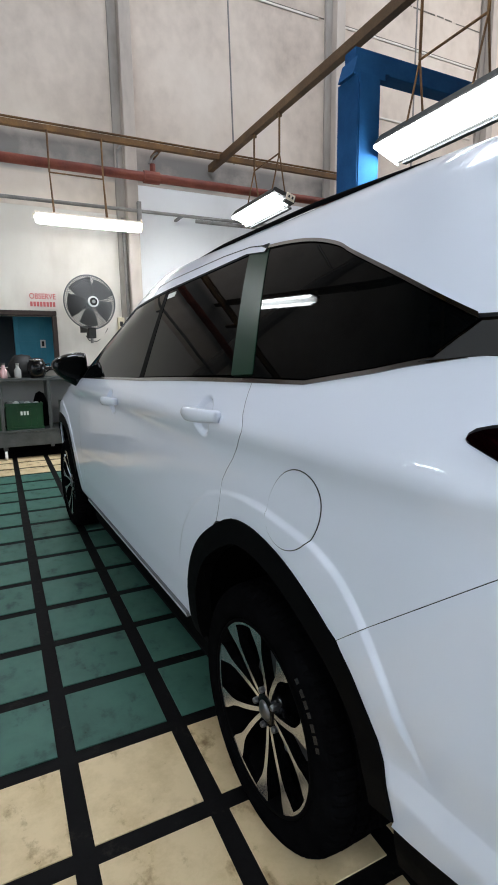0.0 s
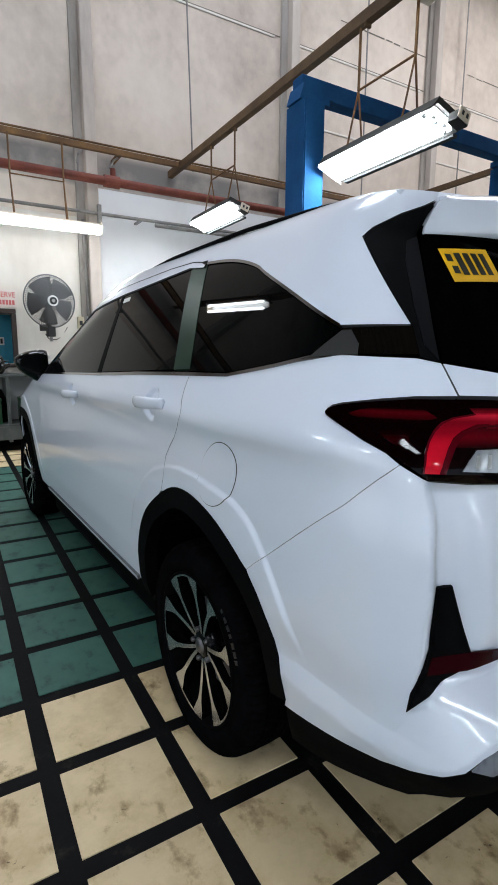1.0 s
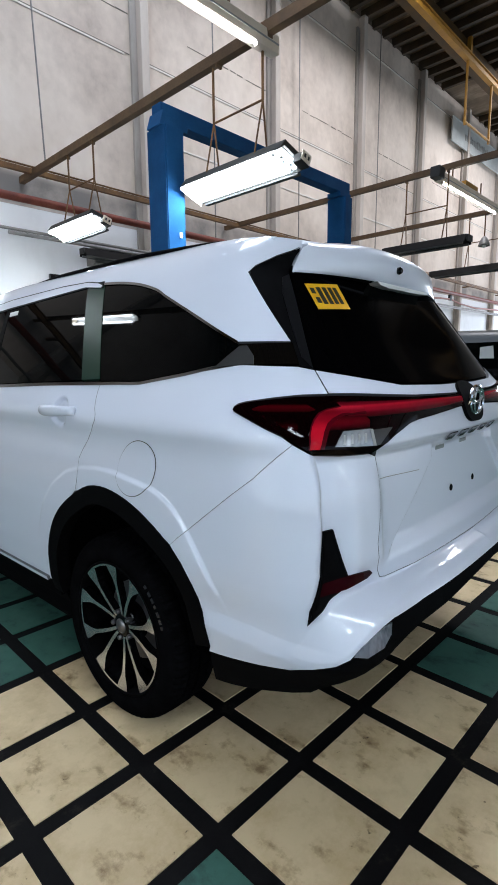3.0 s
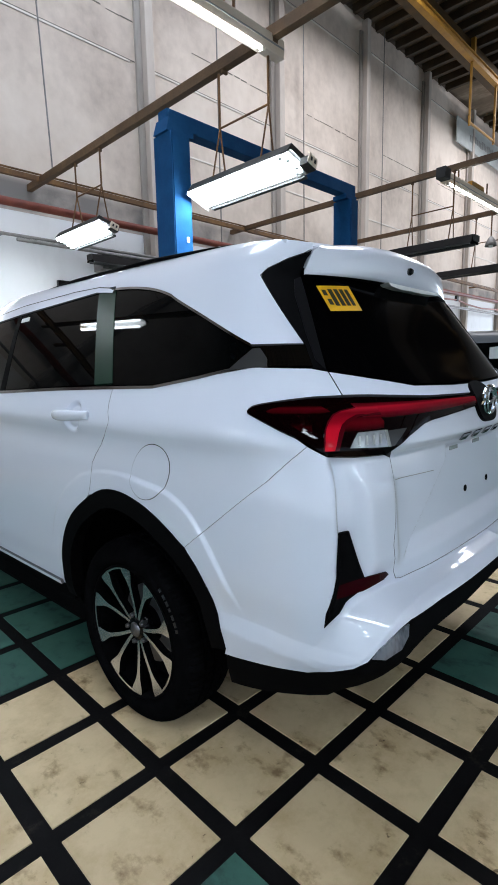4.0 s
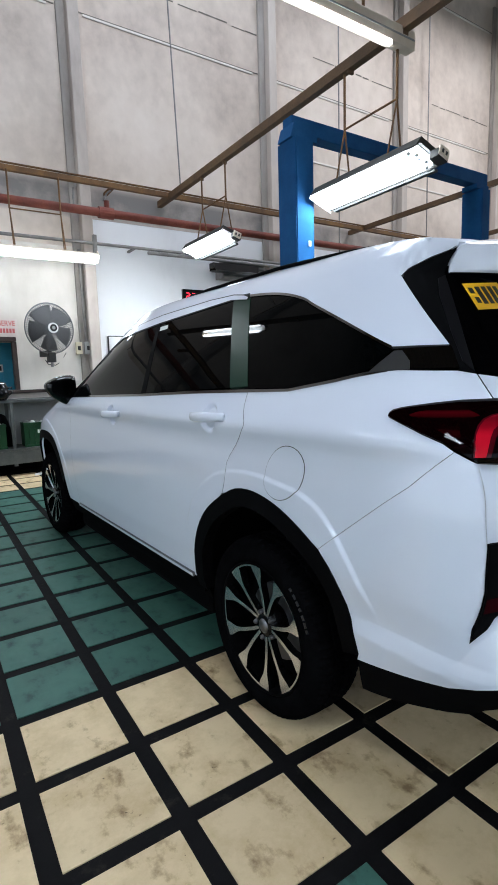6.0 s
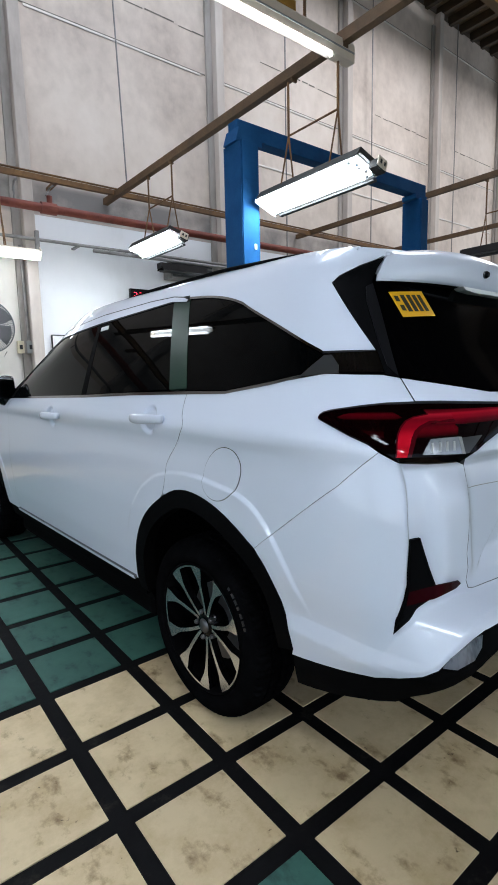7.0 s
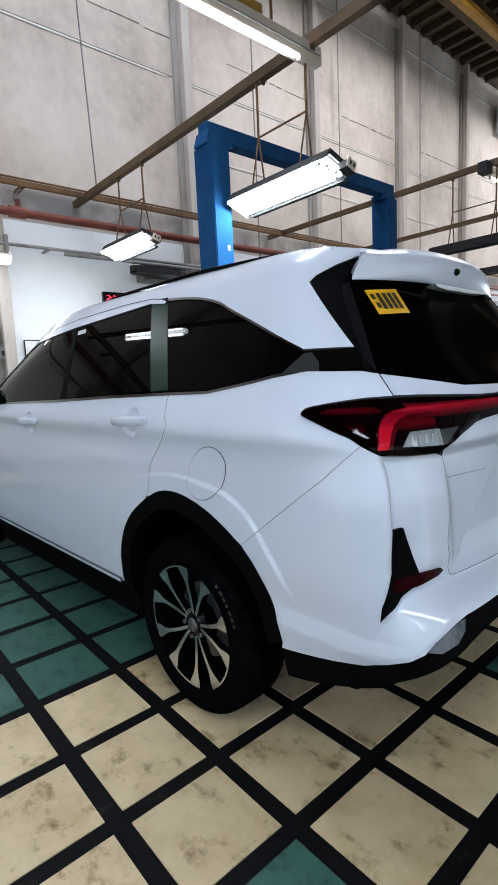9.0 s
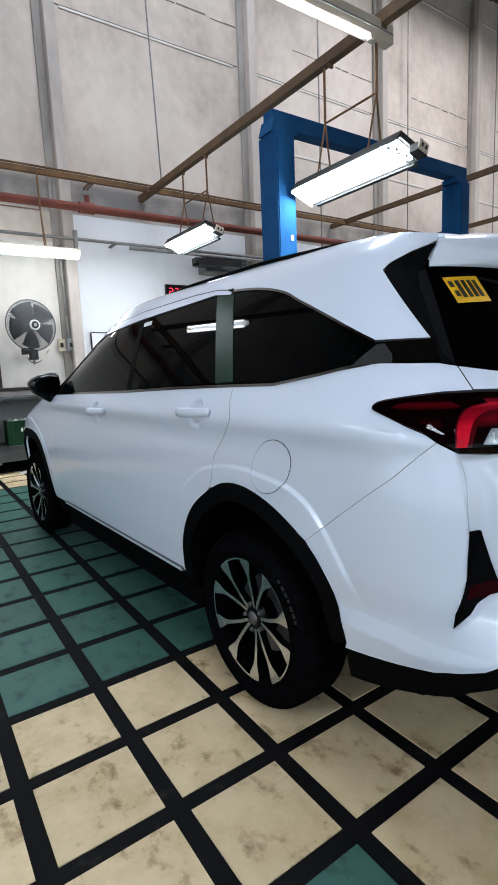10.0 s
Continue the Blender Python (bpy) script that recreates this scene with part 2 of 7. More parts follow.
# darker grey band along the pipe runs, broken up by noise
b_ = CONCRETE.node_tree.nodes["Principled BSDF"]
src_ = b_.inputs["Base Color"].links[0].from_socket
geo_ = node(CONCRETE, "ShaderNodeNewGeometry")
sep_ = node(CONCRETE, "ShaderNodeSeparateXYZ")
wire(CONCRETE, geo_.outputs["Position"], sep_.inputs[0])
band_noise = node(CONCRETE, "ShaderNodeTexNoise", Scale=1.1, Detail=6.0, Roughness=0.6)
wire(CONCRETE, geo_.outputs["Position"], band_noise.inputs["Vector"])
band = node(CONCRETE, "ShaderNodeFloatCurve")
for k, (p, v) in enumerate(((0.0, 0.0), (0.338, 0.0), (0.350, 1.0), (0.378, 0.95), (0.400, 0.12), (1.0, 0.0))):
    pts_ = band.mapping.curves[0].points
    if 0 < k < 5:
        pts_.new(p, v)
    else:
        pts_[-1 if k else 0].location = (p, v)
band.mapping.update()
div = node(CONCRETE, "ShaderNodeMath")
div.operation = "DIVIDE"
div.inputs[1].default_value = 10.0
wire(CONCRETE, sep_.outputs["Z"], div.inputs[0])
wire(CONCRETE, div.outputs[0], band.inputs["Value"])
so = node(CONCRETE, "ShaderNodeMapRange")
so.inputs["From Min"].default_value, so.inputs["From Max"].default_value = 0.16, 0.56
wire(CONCRETE, band_noise.outputs["Fac"], so.inputs["Value"])
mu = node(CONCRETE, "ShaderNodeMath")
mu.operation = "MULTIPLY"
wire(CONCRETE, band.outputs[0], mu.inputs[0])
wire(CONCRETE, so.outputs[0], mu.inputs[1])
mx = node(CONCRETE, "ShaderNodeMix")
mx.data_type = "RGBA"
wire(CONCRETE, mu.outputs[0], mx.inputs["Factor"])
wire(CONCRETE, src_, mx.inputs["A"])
# unseen block, added to keep the floor under the car dark
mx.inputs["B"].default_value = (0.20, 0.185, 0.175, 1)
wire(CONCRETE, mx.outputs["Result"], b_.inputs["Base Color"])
JOINT_STAIN = grained("stained_panel_joint", [(0.3, (0.10, 0.085, 0.07)), (0.7, (0.24, 0.21, 0.18))], 5, 0.9, 0, 0.1, fine=40, world_space=True)
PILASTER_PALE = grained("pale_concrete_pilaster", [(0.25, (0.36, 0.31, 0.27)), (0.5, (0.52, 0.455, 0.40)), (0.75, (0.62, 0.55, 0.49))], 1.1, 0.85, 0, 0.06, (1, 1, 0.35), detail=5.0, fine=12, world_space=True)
PILASTER = grained("dirty_shaded_concrete_pilaster", [(0.25, (0.17, 0.145, 0.125)), (0.5, (0.33, 0.295, 0.265)), (0.75, (0.47, 0.43, 0.39))], 1.1, 0.85, 0, 0.08, (1, 1, 0.35), detail=5.0, fine=12, world_space=True)
WHITEWASH = grained("white_wall_paint", [(0.25, (0.68, 0.675, 0.68)), (0.5, (0.79, 0.79, 0.80)), (0.8, (0.82, 0.82, 0.83))], 0.7, 0.6, 0, 0.03, (1, 1, 0.5), detail=4.0, fine=8, world_space=True)
CREAM_PLASTER = grained("cream_wall_plaster", [(0.25, (0.60, 0.54, 0.475)), (0.5, (0.745, 0.69, 0.625)), (0.8, (0.79, 0.745, 0.69))], 0.7, 0.7, 0, 0.03, (1, 1, 0.5), detail=4.0, fine=8, world_space=True)
GREY_WALL = grained("grey_plaster", [(0.3, (0.34, 0.34, 0.34)), (0.7, (0.48, 0.48, 0.47))], 0.8, 0.85, 0, 0.1, fine=25, world_space=True)
BLUE_STEEL = grained("blue_lift_paint", [(0.25, (0.005, 0.036, 0.105)), (0.5, (0.008, 0.056, 0.155)), (0.8, (0.018, 0.082, 0.20))], 2.5, 0.7, 0, 0.06, fine=50, spec=0.05)
RUST = grained("rusty_brown_steel", [(0.25, (0.060, 0.028, 0.011)), (0.5, (0.135, 0.066, 0.024)), (0.75, (0.25, 0.128, 0.038))], 3.0, 0.65, 0.0, 0.2, fine=60)
RED_PIPE = grained("faded_red_pipe_paint", [(0.25, (0.08, 0.019, 0.012)), (0.5, (0.155, 0.034, 0.021)), (0.8, (0.24, 0.07, 0.042))], 3.0, 0.6, 0, 0.1, fine=60)
GREY_PIPE = grained("grey_conduit", [(0.3, (0.14, 0.13, 0.125)), (0.7, (0.30, 0.285, 0.27))], 4.0, 0.5, 0.4, 0.1, fine=60)
OCHRE = grained("ochre_beam_paint", [(0.3, (0.30, 0.145, 0.018)), (0.7, (0.46, 0.235, 0.028))], 3.0, 0.55, 0, 0.1, fine=50)
# dark brown for the shade under the ochre roof beams
BEAM_SHADE = grained("shaded_beam_brown", [(0.3, (0.045, 0.026, 0.008)), (0.7, (0.10, 0.055, 0.014))], 2.5, 0.7)
CHANNEL_BROWN = grained("dark_brown_channel_paint", [(0.25, (0.050, 0.027, 0.013)), (0.5, (0.100, 0.056, 0.027)), (0.75, (0.17, 0.100, 0.048))], 3.0, 0.7, 0.0, 0.1, fine=60)
ROOF_SHEET = grained("brown_roof_sheet", [(0.25, (0.075, 0.050, 0.029)), (0.5, (0.17, 0.117, 0.072)), (0.8, (0.36, 0.275, 0.20))], 2.2, 0.8, 0, 0.2, (1, 0.3, 1), fine=20, world_space=True)
PURLIN = grained("dark_brown_purlin_paint", [(0.3, (0.030, 0.019, 0.010)), (0.7, (0.075, 0.047, 0.024))], 2.5, 0.75)
GIRDER_GREY = grained("pale_grey_girder_paint", [(0.3, (0.40, 0.42, 0.41)), (0.7, (0.56, 0.58, 0.56))], 2, 0.6)
HOUSING = grained("enamelled_lamp_housing", [(0.3, (0.72, 0.60, 0.47)), (0.7, (0.84, 0.74, 0.62))], 3, 0.45, 0, 0.02)
REFLECTOR = mat("white_lamp_reflector", (0.85, 0.86, 0.86), 0.3)
DARK_HOUSING = grained("dark_lamp_housing", [(0.3, (0.012, 0.012, 0.012)), (0.7, (0.026, 0.025, 0.024))], 6, 0.6)
LAMP_FLANGE = grained("grey_lamp_flange", [(0.3, (0.020, 0.024, 0.026)), (0.7, (0.040, 0.046, 0.048))], 6, 0.6)
TUBE_ON = glow("lit_fluorescent_tube", (0.88, 0.95, 1.0), TUBE_POWER)
TUBE_FILL = glow("added_fill_lamp_tube", (0.82, 0.92, 1.0), 70.0)
TUBE_WALL = glow("lit_wall_lamp_tube", (0.88, 0.95, 1.0), 44.0)
# near-black colours hold the shade of the unlit lamps
TUBE_OFF = mat("unlit_fluorescent_tube", (0.07, 0.07, 0.07), 0.4)
UNLIT_HOUSING = grained("unlit_lamp_housing_shade", [(0.3, (0.007, 0.006, 0.006)), (0.7, (0.016, 0.014, 0.013))], 6, 0.7, spec=0.08)
FAN_GUARD = mat("fan_guard_wire", (0.13, 0.13, 0.135), 0.5, 0.2)
FAN_BLADE = mat("fan_blade_grey", (0.085, 0.085, 0.086), 0.6)
SIGN_RED = mat("faded_red_lettering", (0.58, 0.13, 0.13), 0.6)
SIGN_PALE = mat("pale_sign_paint", (0.70, 0.63, 0.58), 0.7)
DARK_WOOD = grained("dark_wood_frame", [(0.3, (0.022, 0.014, 0.012)), (0.7, (0.05, 0.032, 0.026))], 6, 0.5, 0, 0.1, (1, 1, 0.2))
ROOM_DARK = mat("dim_room_paint", (0.16, 0.20, 0.24), 0.7)
BLUE_DOOR = grained("blue_door_paint", [(0.3, (0.028, 0.24, 0.36)), (0.7, (0.05, 0.33, 0.47))], 2, 0.5, 0, 0.05)
CART_STEEL = grained("grey_painted_steel", [(0.3, (0.042, 0.047, 0.046)), (0.7, (0.09, 0.095, 0.092))], 4, 0.5, 0.3, 0.08)
CRATE_GREEN = grained("green_crate_plastic", [(0.3, (0.0025, 0.028, 0.009)), (0.7, (0.005, 0.046, 0.014))], 5, 0.45)
BEIGE_PLASTIC = mat("beige_plastic", (0.55, 0.47, 0.33), 0.5)
GREY_PLASTIC = mat("grey_plastic", (0.30, 0.30, 0.29), 0.5)
LED_RED = glow("red_led", (1.0, 0.03, 0.06), 3.0)
PINK_PLASTIC = mat("pale_pink_plastic", (0.62, 0.40, 0.40), 0.4)
DARK_PAINT = mat("dark_green_black_car_paint", (0.005, 0.008, 0.009), 0.3, 0, 0.0, 0.15)
BLUE_PLATE = mat("blue_plate", (0.02, 0.05, 0.22), 0.4)
SKIN_PINK = mat("faded_pink_hose", (0.42, 0.20, 0.17), 0.6)


# ---- mesh helpers ----
def finish(name, bm, material, parent=None, label="", smooth=False, slots=()):
    me = bpy.data.meshes.new(name)
    bm.normal_update()
    bm.to_mesh(me)
    bm.free()
    me.materials.append(material)
    for s in slots:
        me.materials.append(s)
    if smooth:
        for p in me.polygons:
            p.use_smooth = True
    ob = new(name, me)
    ob.parent = parent
    return tagged(ob, label)


def part(name, bm, material, parent, label="", smooth=False, slots=()):
    return finish(name, bm, material, parent, label, smooth, slots)


def thing(name, label, category, m=None, group="", kind=""):
    ob = new(name)
    ob.empty_display_size = 0.1
    if m is not None:
        ob.matrix_world = m
    return tagged(ob, label, category, group, kind)


def add_box(bm, x0, x1, y0, y1, z0, z1, bevel=0.0, m=None):
    res = bmesh.ops.create_cube(bm, size=1.0)
    vs = res["verts"]
    for v in vs:
        v.co = Vector((x0 if v.co.x < 0 else x1, y0 if v.co.y < 0 else y1, z0 if v.co.z < 0 else z1))
    if bevel:
        es = {e for v in vs for e in v.link_edges}
        out = bmesh.ops.bevel(bm, geom=list(es), offset=bevel, segments=2, profile=0.6, affect="EDGES")
        vs = list({v for f in out["faces"] for v in f.verts} | {v for v in vs if v.is_valid})
    if m is not None:
        bmesh.ops.transform(bm, matrix=m, verts=vs)
    return bm


def box(x0, x1, y0, y1, z0, z1, bevel=0.0, m=None):
    return add_box(bmesh.new(), x0, x1, y0, y1, z0, z1, bevel, m)


def add_rod(bm, a, b, r, seg=10, r2=None, caps=True):
    a, b = Vector(a), Vector(b)
    d = b - a
    m = Matrix.Translation((a + b) / 2) @ d.to_track_quat("Z", "Y").to_matrix().to_4x4()
    bmesh.ops.create_cone(bm, cap_ends=caps, segments=seg, radius1=r, radius2=r if r2 is None else r2, depth=d.length, matrix=m)
    return bm


def rod(a, b, r, seg=10, r2=None):
    return add_rod(bmesh.new(), a, b, r, seg, r2)


def add_path(bm, pts, r, seg=8):
    """A round tube along points."""
    pts = [Vector(p) for p in pts]
    rings = []
    for i, p in enumerate(pts):
        t = (pts[min(i + 1, len(pts) - 1)] - pts[max(i - 1, 0)]).normalized()
        q = t.to_track_quat("Z", "Y")
        rings.append([bm.verts.new(p + q @ Vector((r * math.cos(2 * math.pi * k / seg), r * math.sin(2 * math.pi * k / seg), 0))) for k in range(seg)])
    for a, b in zip(rings, rings[1:]):
        for k in range(seg):
            bm.faces.new((a[k], a[(k + 1) % seg], b[(k + 1) % seg], b[k]))
    bm.faces.new(rings[0][::-1])
    bm.faces.new(rings[-1])
    return bm


def lathe(profile, seg=48, axis="X"):
    """Turns (r, a) pairs round an axis."""
    bm = bmesh.new()
    rings = []
    for r, a in profile:
        ring = []
        for k in range(seg):
            c, s = math.cos(2 * math.pi * k / seg), math.sin(2 * math.pi * k / seg)
            ring.append(bm.verts.new((a, r * c, r * s) if axis == "X" else (r * c, r * s, a)))
        rings.append(ring)
    for p, q in zip(rings, rings[1:]):
        for k in range(seg):
            bm.faces.new((p[k], p[(k + 1) % seg], q[(k + 1) % seg], q[k]))
    bmesh.ops.recalc_face_normals(bm, faces=bm.faces[:])
    return bm


def prism(outline, h0, h1, axis="z"):
    """A plate from a 2D outline; outline (a, b) lies across the axis."""
    bm = bmesh.new()

    def co(a, b, h):
        return {"z": (a, b, h), "y": (a, h, b), "x": (h, a, b)}[axis]

    lo = [bm.verts.new(co(a, b, h0)) for a, b in outline]
    hi = [bm.verts.new(co(a, b, h1)) for a, b in outline]
    bm.faces.new(lo[::-1])
    bm.faces.new(hi)
    n = len(outline)
    for i in range(n):
        bm.faces.new((lo[i], lo[(i + 1) % n], hi[(i + 1) % n], hi[i]))
    bmesh.ops.recalc_face_normals(bm, faces=bm.faces[:])
    return bm


def structure(name, bm, material, label="", smooth=False):
    return tagged(finish(name, bm, material, None, "", smooth), label, kind="structure")


# ---- the building ----
PITCH, JOINT_W = 0.35, 0.055
WALL_Y, WALL_TOP = 5.6, 9.4
X0, X1, Y0B = -9.0, 26.0, -10.0

floor = structure("floor", box(X0, X1, Y0B, WALL_Y + 0.3, -0.3, -0.004), JOINT, "workshop floor of cream and green painted squares with black joints")

# the long wall ahead: whitewashed below, stained concrete above, opening for a room window
WX0, WX1, WZ0, WZ1 = -1.35, 0.27, 1.08, 1.72


def wall_bits(bits, material, name, label):
    bm = bmesh.new()
    for b in bits:
        add_box(bm, *b)
    return structure(name, bm, material, label)


wall_bits([(1.32, X1, WALL_Y, WALL_Y + 0.25, 0, 3.42)], WHITEWASH, "wall_north", "white painted lower wall of the workshop")
# thin black strip over the lowest 0.22 m of the wall
structure("wall_foot_strip", box(X0, X1, WALL_Y - 0.006, WALL_Y - 0.001, 0.0, 0.22), UNDER_BLACK, "thin black strip along the foot of the wall")
# cream is paler than the wall above, to hold lamp light; conduit covers the edge
wall_bits([(X0, WX0, WALL_Y, WALL_Y + 0.25, 0, 3.02), (WX1, 1.318, WALL_Y, WALL_Y + 0.25, 0, 3.02), (WX0, WX1, WALL_Y, WALL_Y + 0.25, 0, WZ0),
           (WX0, WX1, WALL_Y, WALL_Y + 0.25, WZ1, 3.02)], CREAM_PLASTER, "wall_north_left", "cream lower wall beside the fan, paler for lamp light")
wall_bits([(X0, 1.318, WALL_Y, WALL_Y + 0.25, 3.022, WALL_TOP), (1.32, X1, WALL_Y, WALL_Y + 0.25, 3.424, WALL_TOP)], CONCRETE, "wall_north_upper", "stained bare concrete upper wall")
for i in range(9):
    cx = -1.95 + 3.2 * i
    b = bmesh.new()
    add_box(b, cx - 0.02, cx + 0.13, WALL_Y - 0.17, WALL_Y - 0.002, 0, WALL_TOP - 0.05, 0.012)
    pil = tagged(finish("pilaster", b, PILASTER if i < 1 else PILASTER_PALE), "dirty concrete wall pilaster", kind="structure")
    # edge colour carries both dirt and the shade of the pilaster's side
    finish("pilaster_edge", box(cx - 0.13, cx - 0.022, WALL_Y - 0.05, WALL_Y - 0.002, 0, WALL_TOP - 0.3, 0.006), PILASTER, pil, "recessed edge, darkened for dirt and side shade")
b = bmesh.new()
for i in range(8):
    xa, xb = -1.72 + 3.2 * i, 1.02 + 3.2 * i
    for z in (6.03, 8.55 if i < 4 else 8.80):
        add_box(b, xa, xb, WALL_Y - 0.012, WALL_Y - 0.001, z - 0.016, z + 0.014, 0.005)
    if i > 1:
        add_box(b, xa, xb, WALL_Y - 0.012, WALL_Y - 0.001, 4.9, 4.93, 0.005)
b2 = bmesh.new()
rng = random.Random(11)
for i in range(8):
    xa, xb = -1.80 + 3.2 * i, 1.11 + 3.2 * i
    for z in (6.03, 8.55 if i < 4 else 8.80):
        add_box(b2, xa, xb, WALL_Y - 0.006, WALL_Y - 0.001, z + 0.0145, z + 0.030)
    # broken casting seam over the joint
    x = xa + 0.9
    while x < xb - 0.1:
        w = rng.uniform(0.12, 0.5)
        dz = rng.uniform(-0.012, 0.012)
        add_box(b2, x, min(x + w, xb), WALL_Y - 0.004, WALL_Y - 0.001, 6.62 + dz, 6.632 + dz + rng.uniform(0, 0.01))
        x += w + rng.uniform(0.0, 0.12)
tagged(finish("panel_joint", b2, JOINT_STAIN), "dark stained joints between concrete wall panels", kind="structure")
tagged(finish("panel_joint_trim", b, CREAM_PLASTER), "cast ridges between concrete wall panels", kind="structure")

# unseen closing walls, added with bay door openings to let daylight in
wall_bits([(X0 - 0.25, X0, -10, -8.2, 0, 9.4), (X0 - 0.25, X0, -3.8, -2.6, 0, 9.4), (X0 - 0.25, X0, 1.8, WALL_Y + 0.25, 0, 9.4), (X0 - 0.25, X0, -8.2, -3.8, 4.4, 9.4), (X0 - 0.25, X0, -2.6, 1.8, 4.4, 9.4)], GREY_WALL, "wall_west", "unseen grey wall added with bay door openings for daylight")
bits, x = [], X0
for cx in (-5.5, 0.5, 6.5, 12.5):
    bits += [(x, cx - 2.3, Y0B - 0.25, Y0B, 0, 9.4), (cx - 2.3, cx + 2.3, Y0B - 0.25, Y0B, 4.4, 9.4)]
    x = cx + 2.3
bits.append((x, X1, Y0B - 0.25, Y0B, 0, 9.4))
wall_bits(bits, GREY_WALL, "wall_south", "unseen grey wall added with bay door openings for daylight")
wall_bits([(X1, X1 + 0.25, Y0B, -2.2, 0, 9.4), (X1, X1 + 0.25, 3.4, WALL_Y + 0.25, 0, 9.4), (X1, X1 + 0.25, -2.2, 3.4, 4.4, 9.4)], GREY_WALL, "wall_east", "unseen grey end wall added with a door opening for daylight")
structure("ground", box(-40, 60, -40, 40, -0.7, -0.31), GREY_WALL, "grey paving outside")

# roof: brown sheets on purlins, ochre rafters
b = bmesh.new()
xs = sorted([X0 - 0.3, X1 + 0.3] + [k for q in ADDED_SKYLIGHTS for k in q[:2]])
for xa, xb in zip(xs, xs[1:]):
    hole = [q for q in ADDED_SKYLIGHTS if q[0] == xa and q[1] == xb]
    if hole:
        add_box(b, xa, xb, Y0B - 0.3, hole[0][2], 9.55, 9.65)
        add_box(b, xa, xb, hole[0][3], WALL_Y + 0.3, 9.55, 9.65)
    else:
        add_box(b, xa, xb, Y0B - 0.3, WALL_Y + 0.3, 9.55, 9.65)
structure("ceiling", b, ROOF_SHEET, "brown metal roof sheets")
b = bmesh.new()
for i in range(70):
    x = X0 + 0.5 * i
    if not any(k[0] < x < k[1] for k in ADDED_SKYLIGHTS):
        add_box(b, x - 0.055, x + 0.055, Y0B, WALL_Y + 0.02, 9.36, 9.546)
structure("purlins", b, PURLIN, "dark brown purlins under the roof sheets")
for i, y in enumerate((4.0, -0.6, -5.2)):
    b = box(X0 + 0.01, X1 - 0.01, y - 0.055, y + 0.055, 8.98, 9.0)
    add_box(b, X0 + 0.01, X1 - 0.01, y - 0.075, y + 0.06, 8.78, 8.80)
    add_box(b, X0 + 0.01, X1 - 0.01, y - 0.075, y - 0.060, 8.802, 8.86)
    add_box(b, X0 + 0.01, X1 - 0.01, y - 0.012, y + 0.012, 8.802, 8.978)
    for k in range(12):
        add_box(b, X0 + 1.45 + 3 * k, X0 + 1.55 + 3 * k, y - 0.05, y + 0.05, 9.001, 9.37)
    # box added beside the beam; its dark colour is the beam's shaded underside
    tagged(finish("beam_shade_box", box(X0 + 0.01, X1 - 0.01, y + 0.07, y + 0.30, 8.86, 9.34), BEAM_SHADE), "added dark brown box for the ochre beam's shaded underside", kind="structure")
    tagged(finish("roof_beam", b, OCHRE), "ochre painted steel roof beam", kind="structure")


# ---- pipes, beams and lamps ----
def pipe_thing(name, label, category, runs, material, bracket=()):
    """A pipe or rail with its hangers. runs: (a, b, radius); bracket: rods."""
    t = thing(name, label, category)
    for a, c, r in runs:
        part("pipe", rod(a, c, r, 12), material, t, smooth=False)
    for a, c, r in bracket:
        part("hanger", rod(a, c, r, 8), material, t)
    return t


def channel(length, w, h, t=0.008):
    """An open steel C channel along y, from y = 0 back to -length."""
    o = [(-w / 2, -h / 2), (w / 2, -h / 2), (w / 2, -h / 2 + t), (-w / 2 + t, -h / 2 + t), (-w / 2 + t, h / 2 - t), (w / 2, h / 2 - t), (w / 2, h / 2), (-w / 2, h / 2)]
    return prism(o, -length, 0, "y")


def light_rail(x, y_far, y_near, z, hooks, label, w=0.07, h=0.085):
    t = thing("light_rail", label, "beam", Matrix.Translation((x, y_far, z)))
    part("channel", channel(y_far - y_near, w, h), CHANNEL_BROWN, t)
    for y in hooks:
        part("hook", box(-0.03, 0.03, y - y_far - 0.012, y - y_far + 0.012, -h / 2 - 0.03, -h / 2 - 0.0005, 0.003), CHANNEL_BROWN, t)
    return t


light_rail(2.45, 5.58, -9.9, 3.75, (4.23, 3.64, 1.53, 0.96), "rust-brown steel channel carrying hanging lamps")
light_rail(6.33, 5.58, -9.9, 3.79, (1.82, 1.22), "rust-brown steel channel carrying hanging lamps", 0.06, 0.075)
light_rail(8.88, 5.58, -9.9, 3.79, (1.91, 1.31), "rust-brown steel channel carrying hanging lamps", 0.06, 0.075)
# rails out of view, added to carry the lamps beside the car
light_rail(-4.6, 5.58, -9.9, 3.86, (3.1, 2.5), "rust-brown steel channel carrying hanging lamps")
light_rail(-1.15, 5.58, -9.9, 3.86, (3.1, 2.5), "rust-brown steel channel carrying hanging lamps")

# long wall rails along x
t = thing("wall_rail", "rust-brown steel rail running in front of the wall", "rail", Matrix.Translation((-8.9, 5.2, 3.79)))
part("rail_bar", add_box(box(0, 30, -0.03, 0.03, -0.052, -0.044), 0, 30, -0.03, -0.022, -0.0438, 0.012), RUST, t)
part("rail_web", box(0, 30, 0.012, 0.020, -0.0438, 0.024), CHANNEL_BROWN, t, "dark brown web of the rail")
part("rail_pipe", rod((0, -0.008, 0.038), (30, -0.008, 0.038), 0.0135, 8), RUST, t, "thin rusty pipe along the rail", True)
for k in range(10):
    part("wall_bracket", box(0.9 + 3.2 * k, 0.95 + 3.2 * k, 0.031, 0.38, -0.04, 0.0), RUST, t)
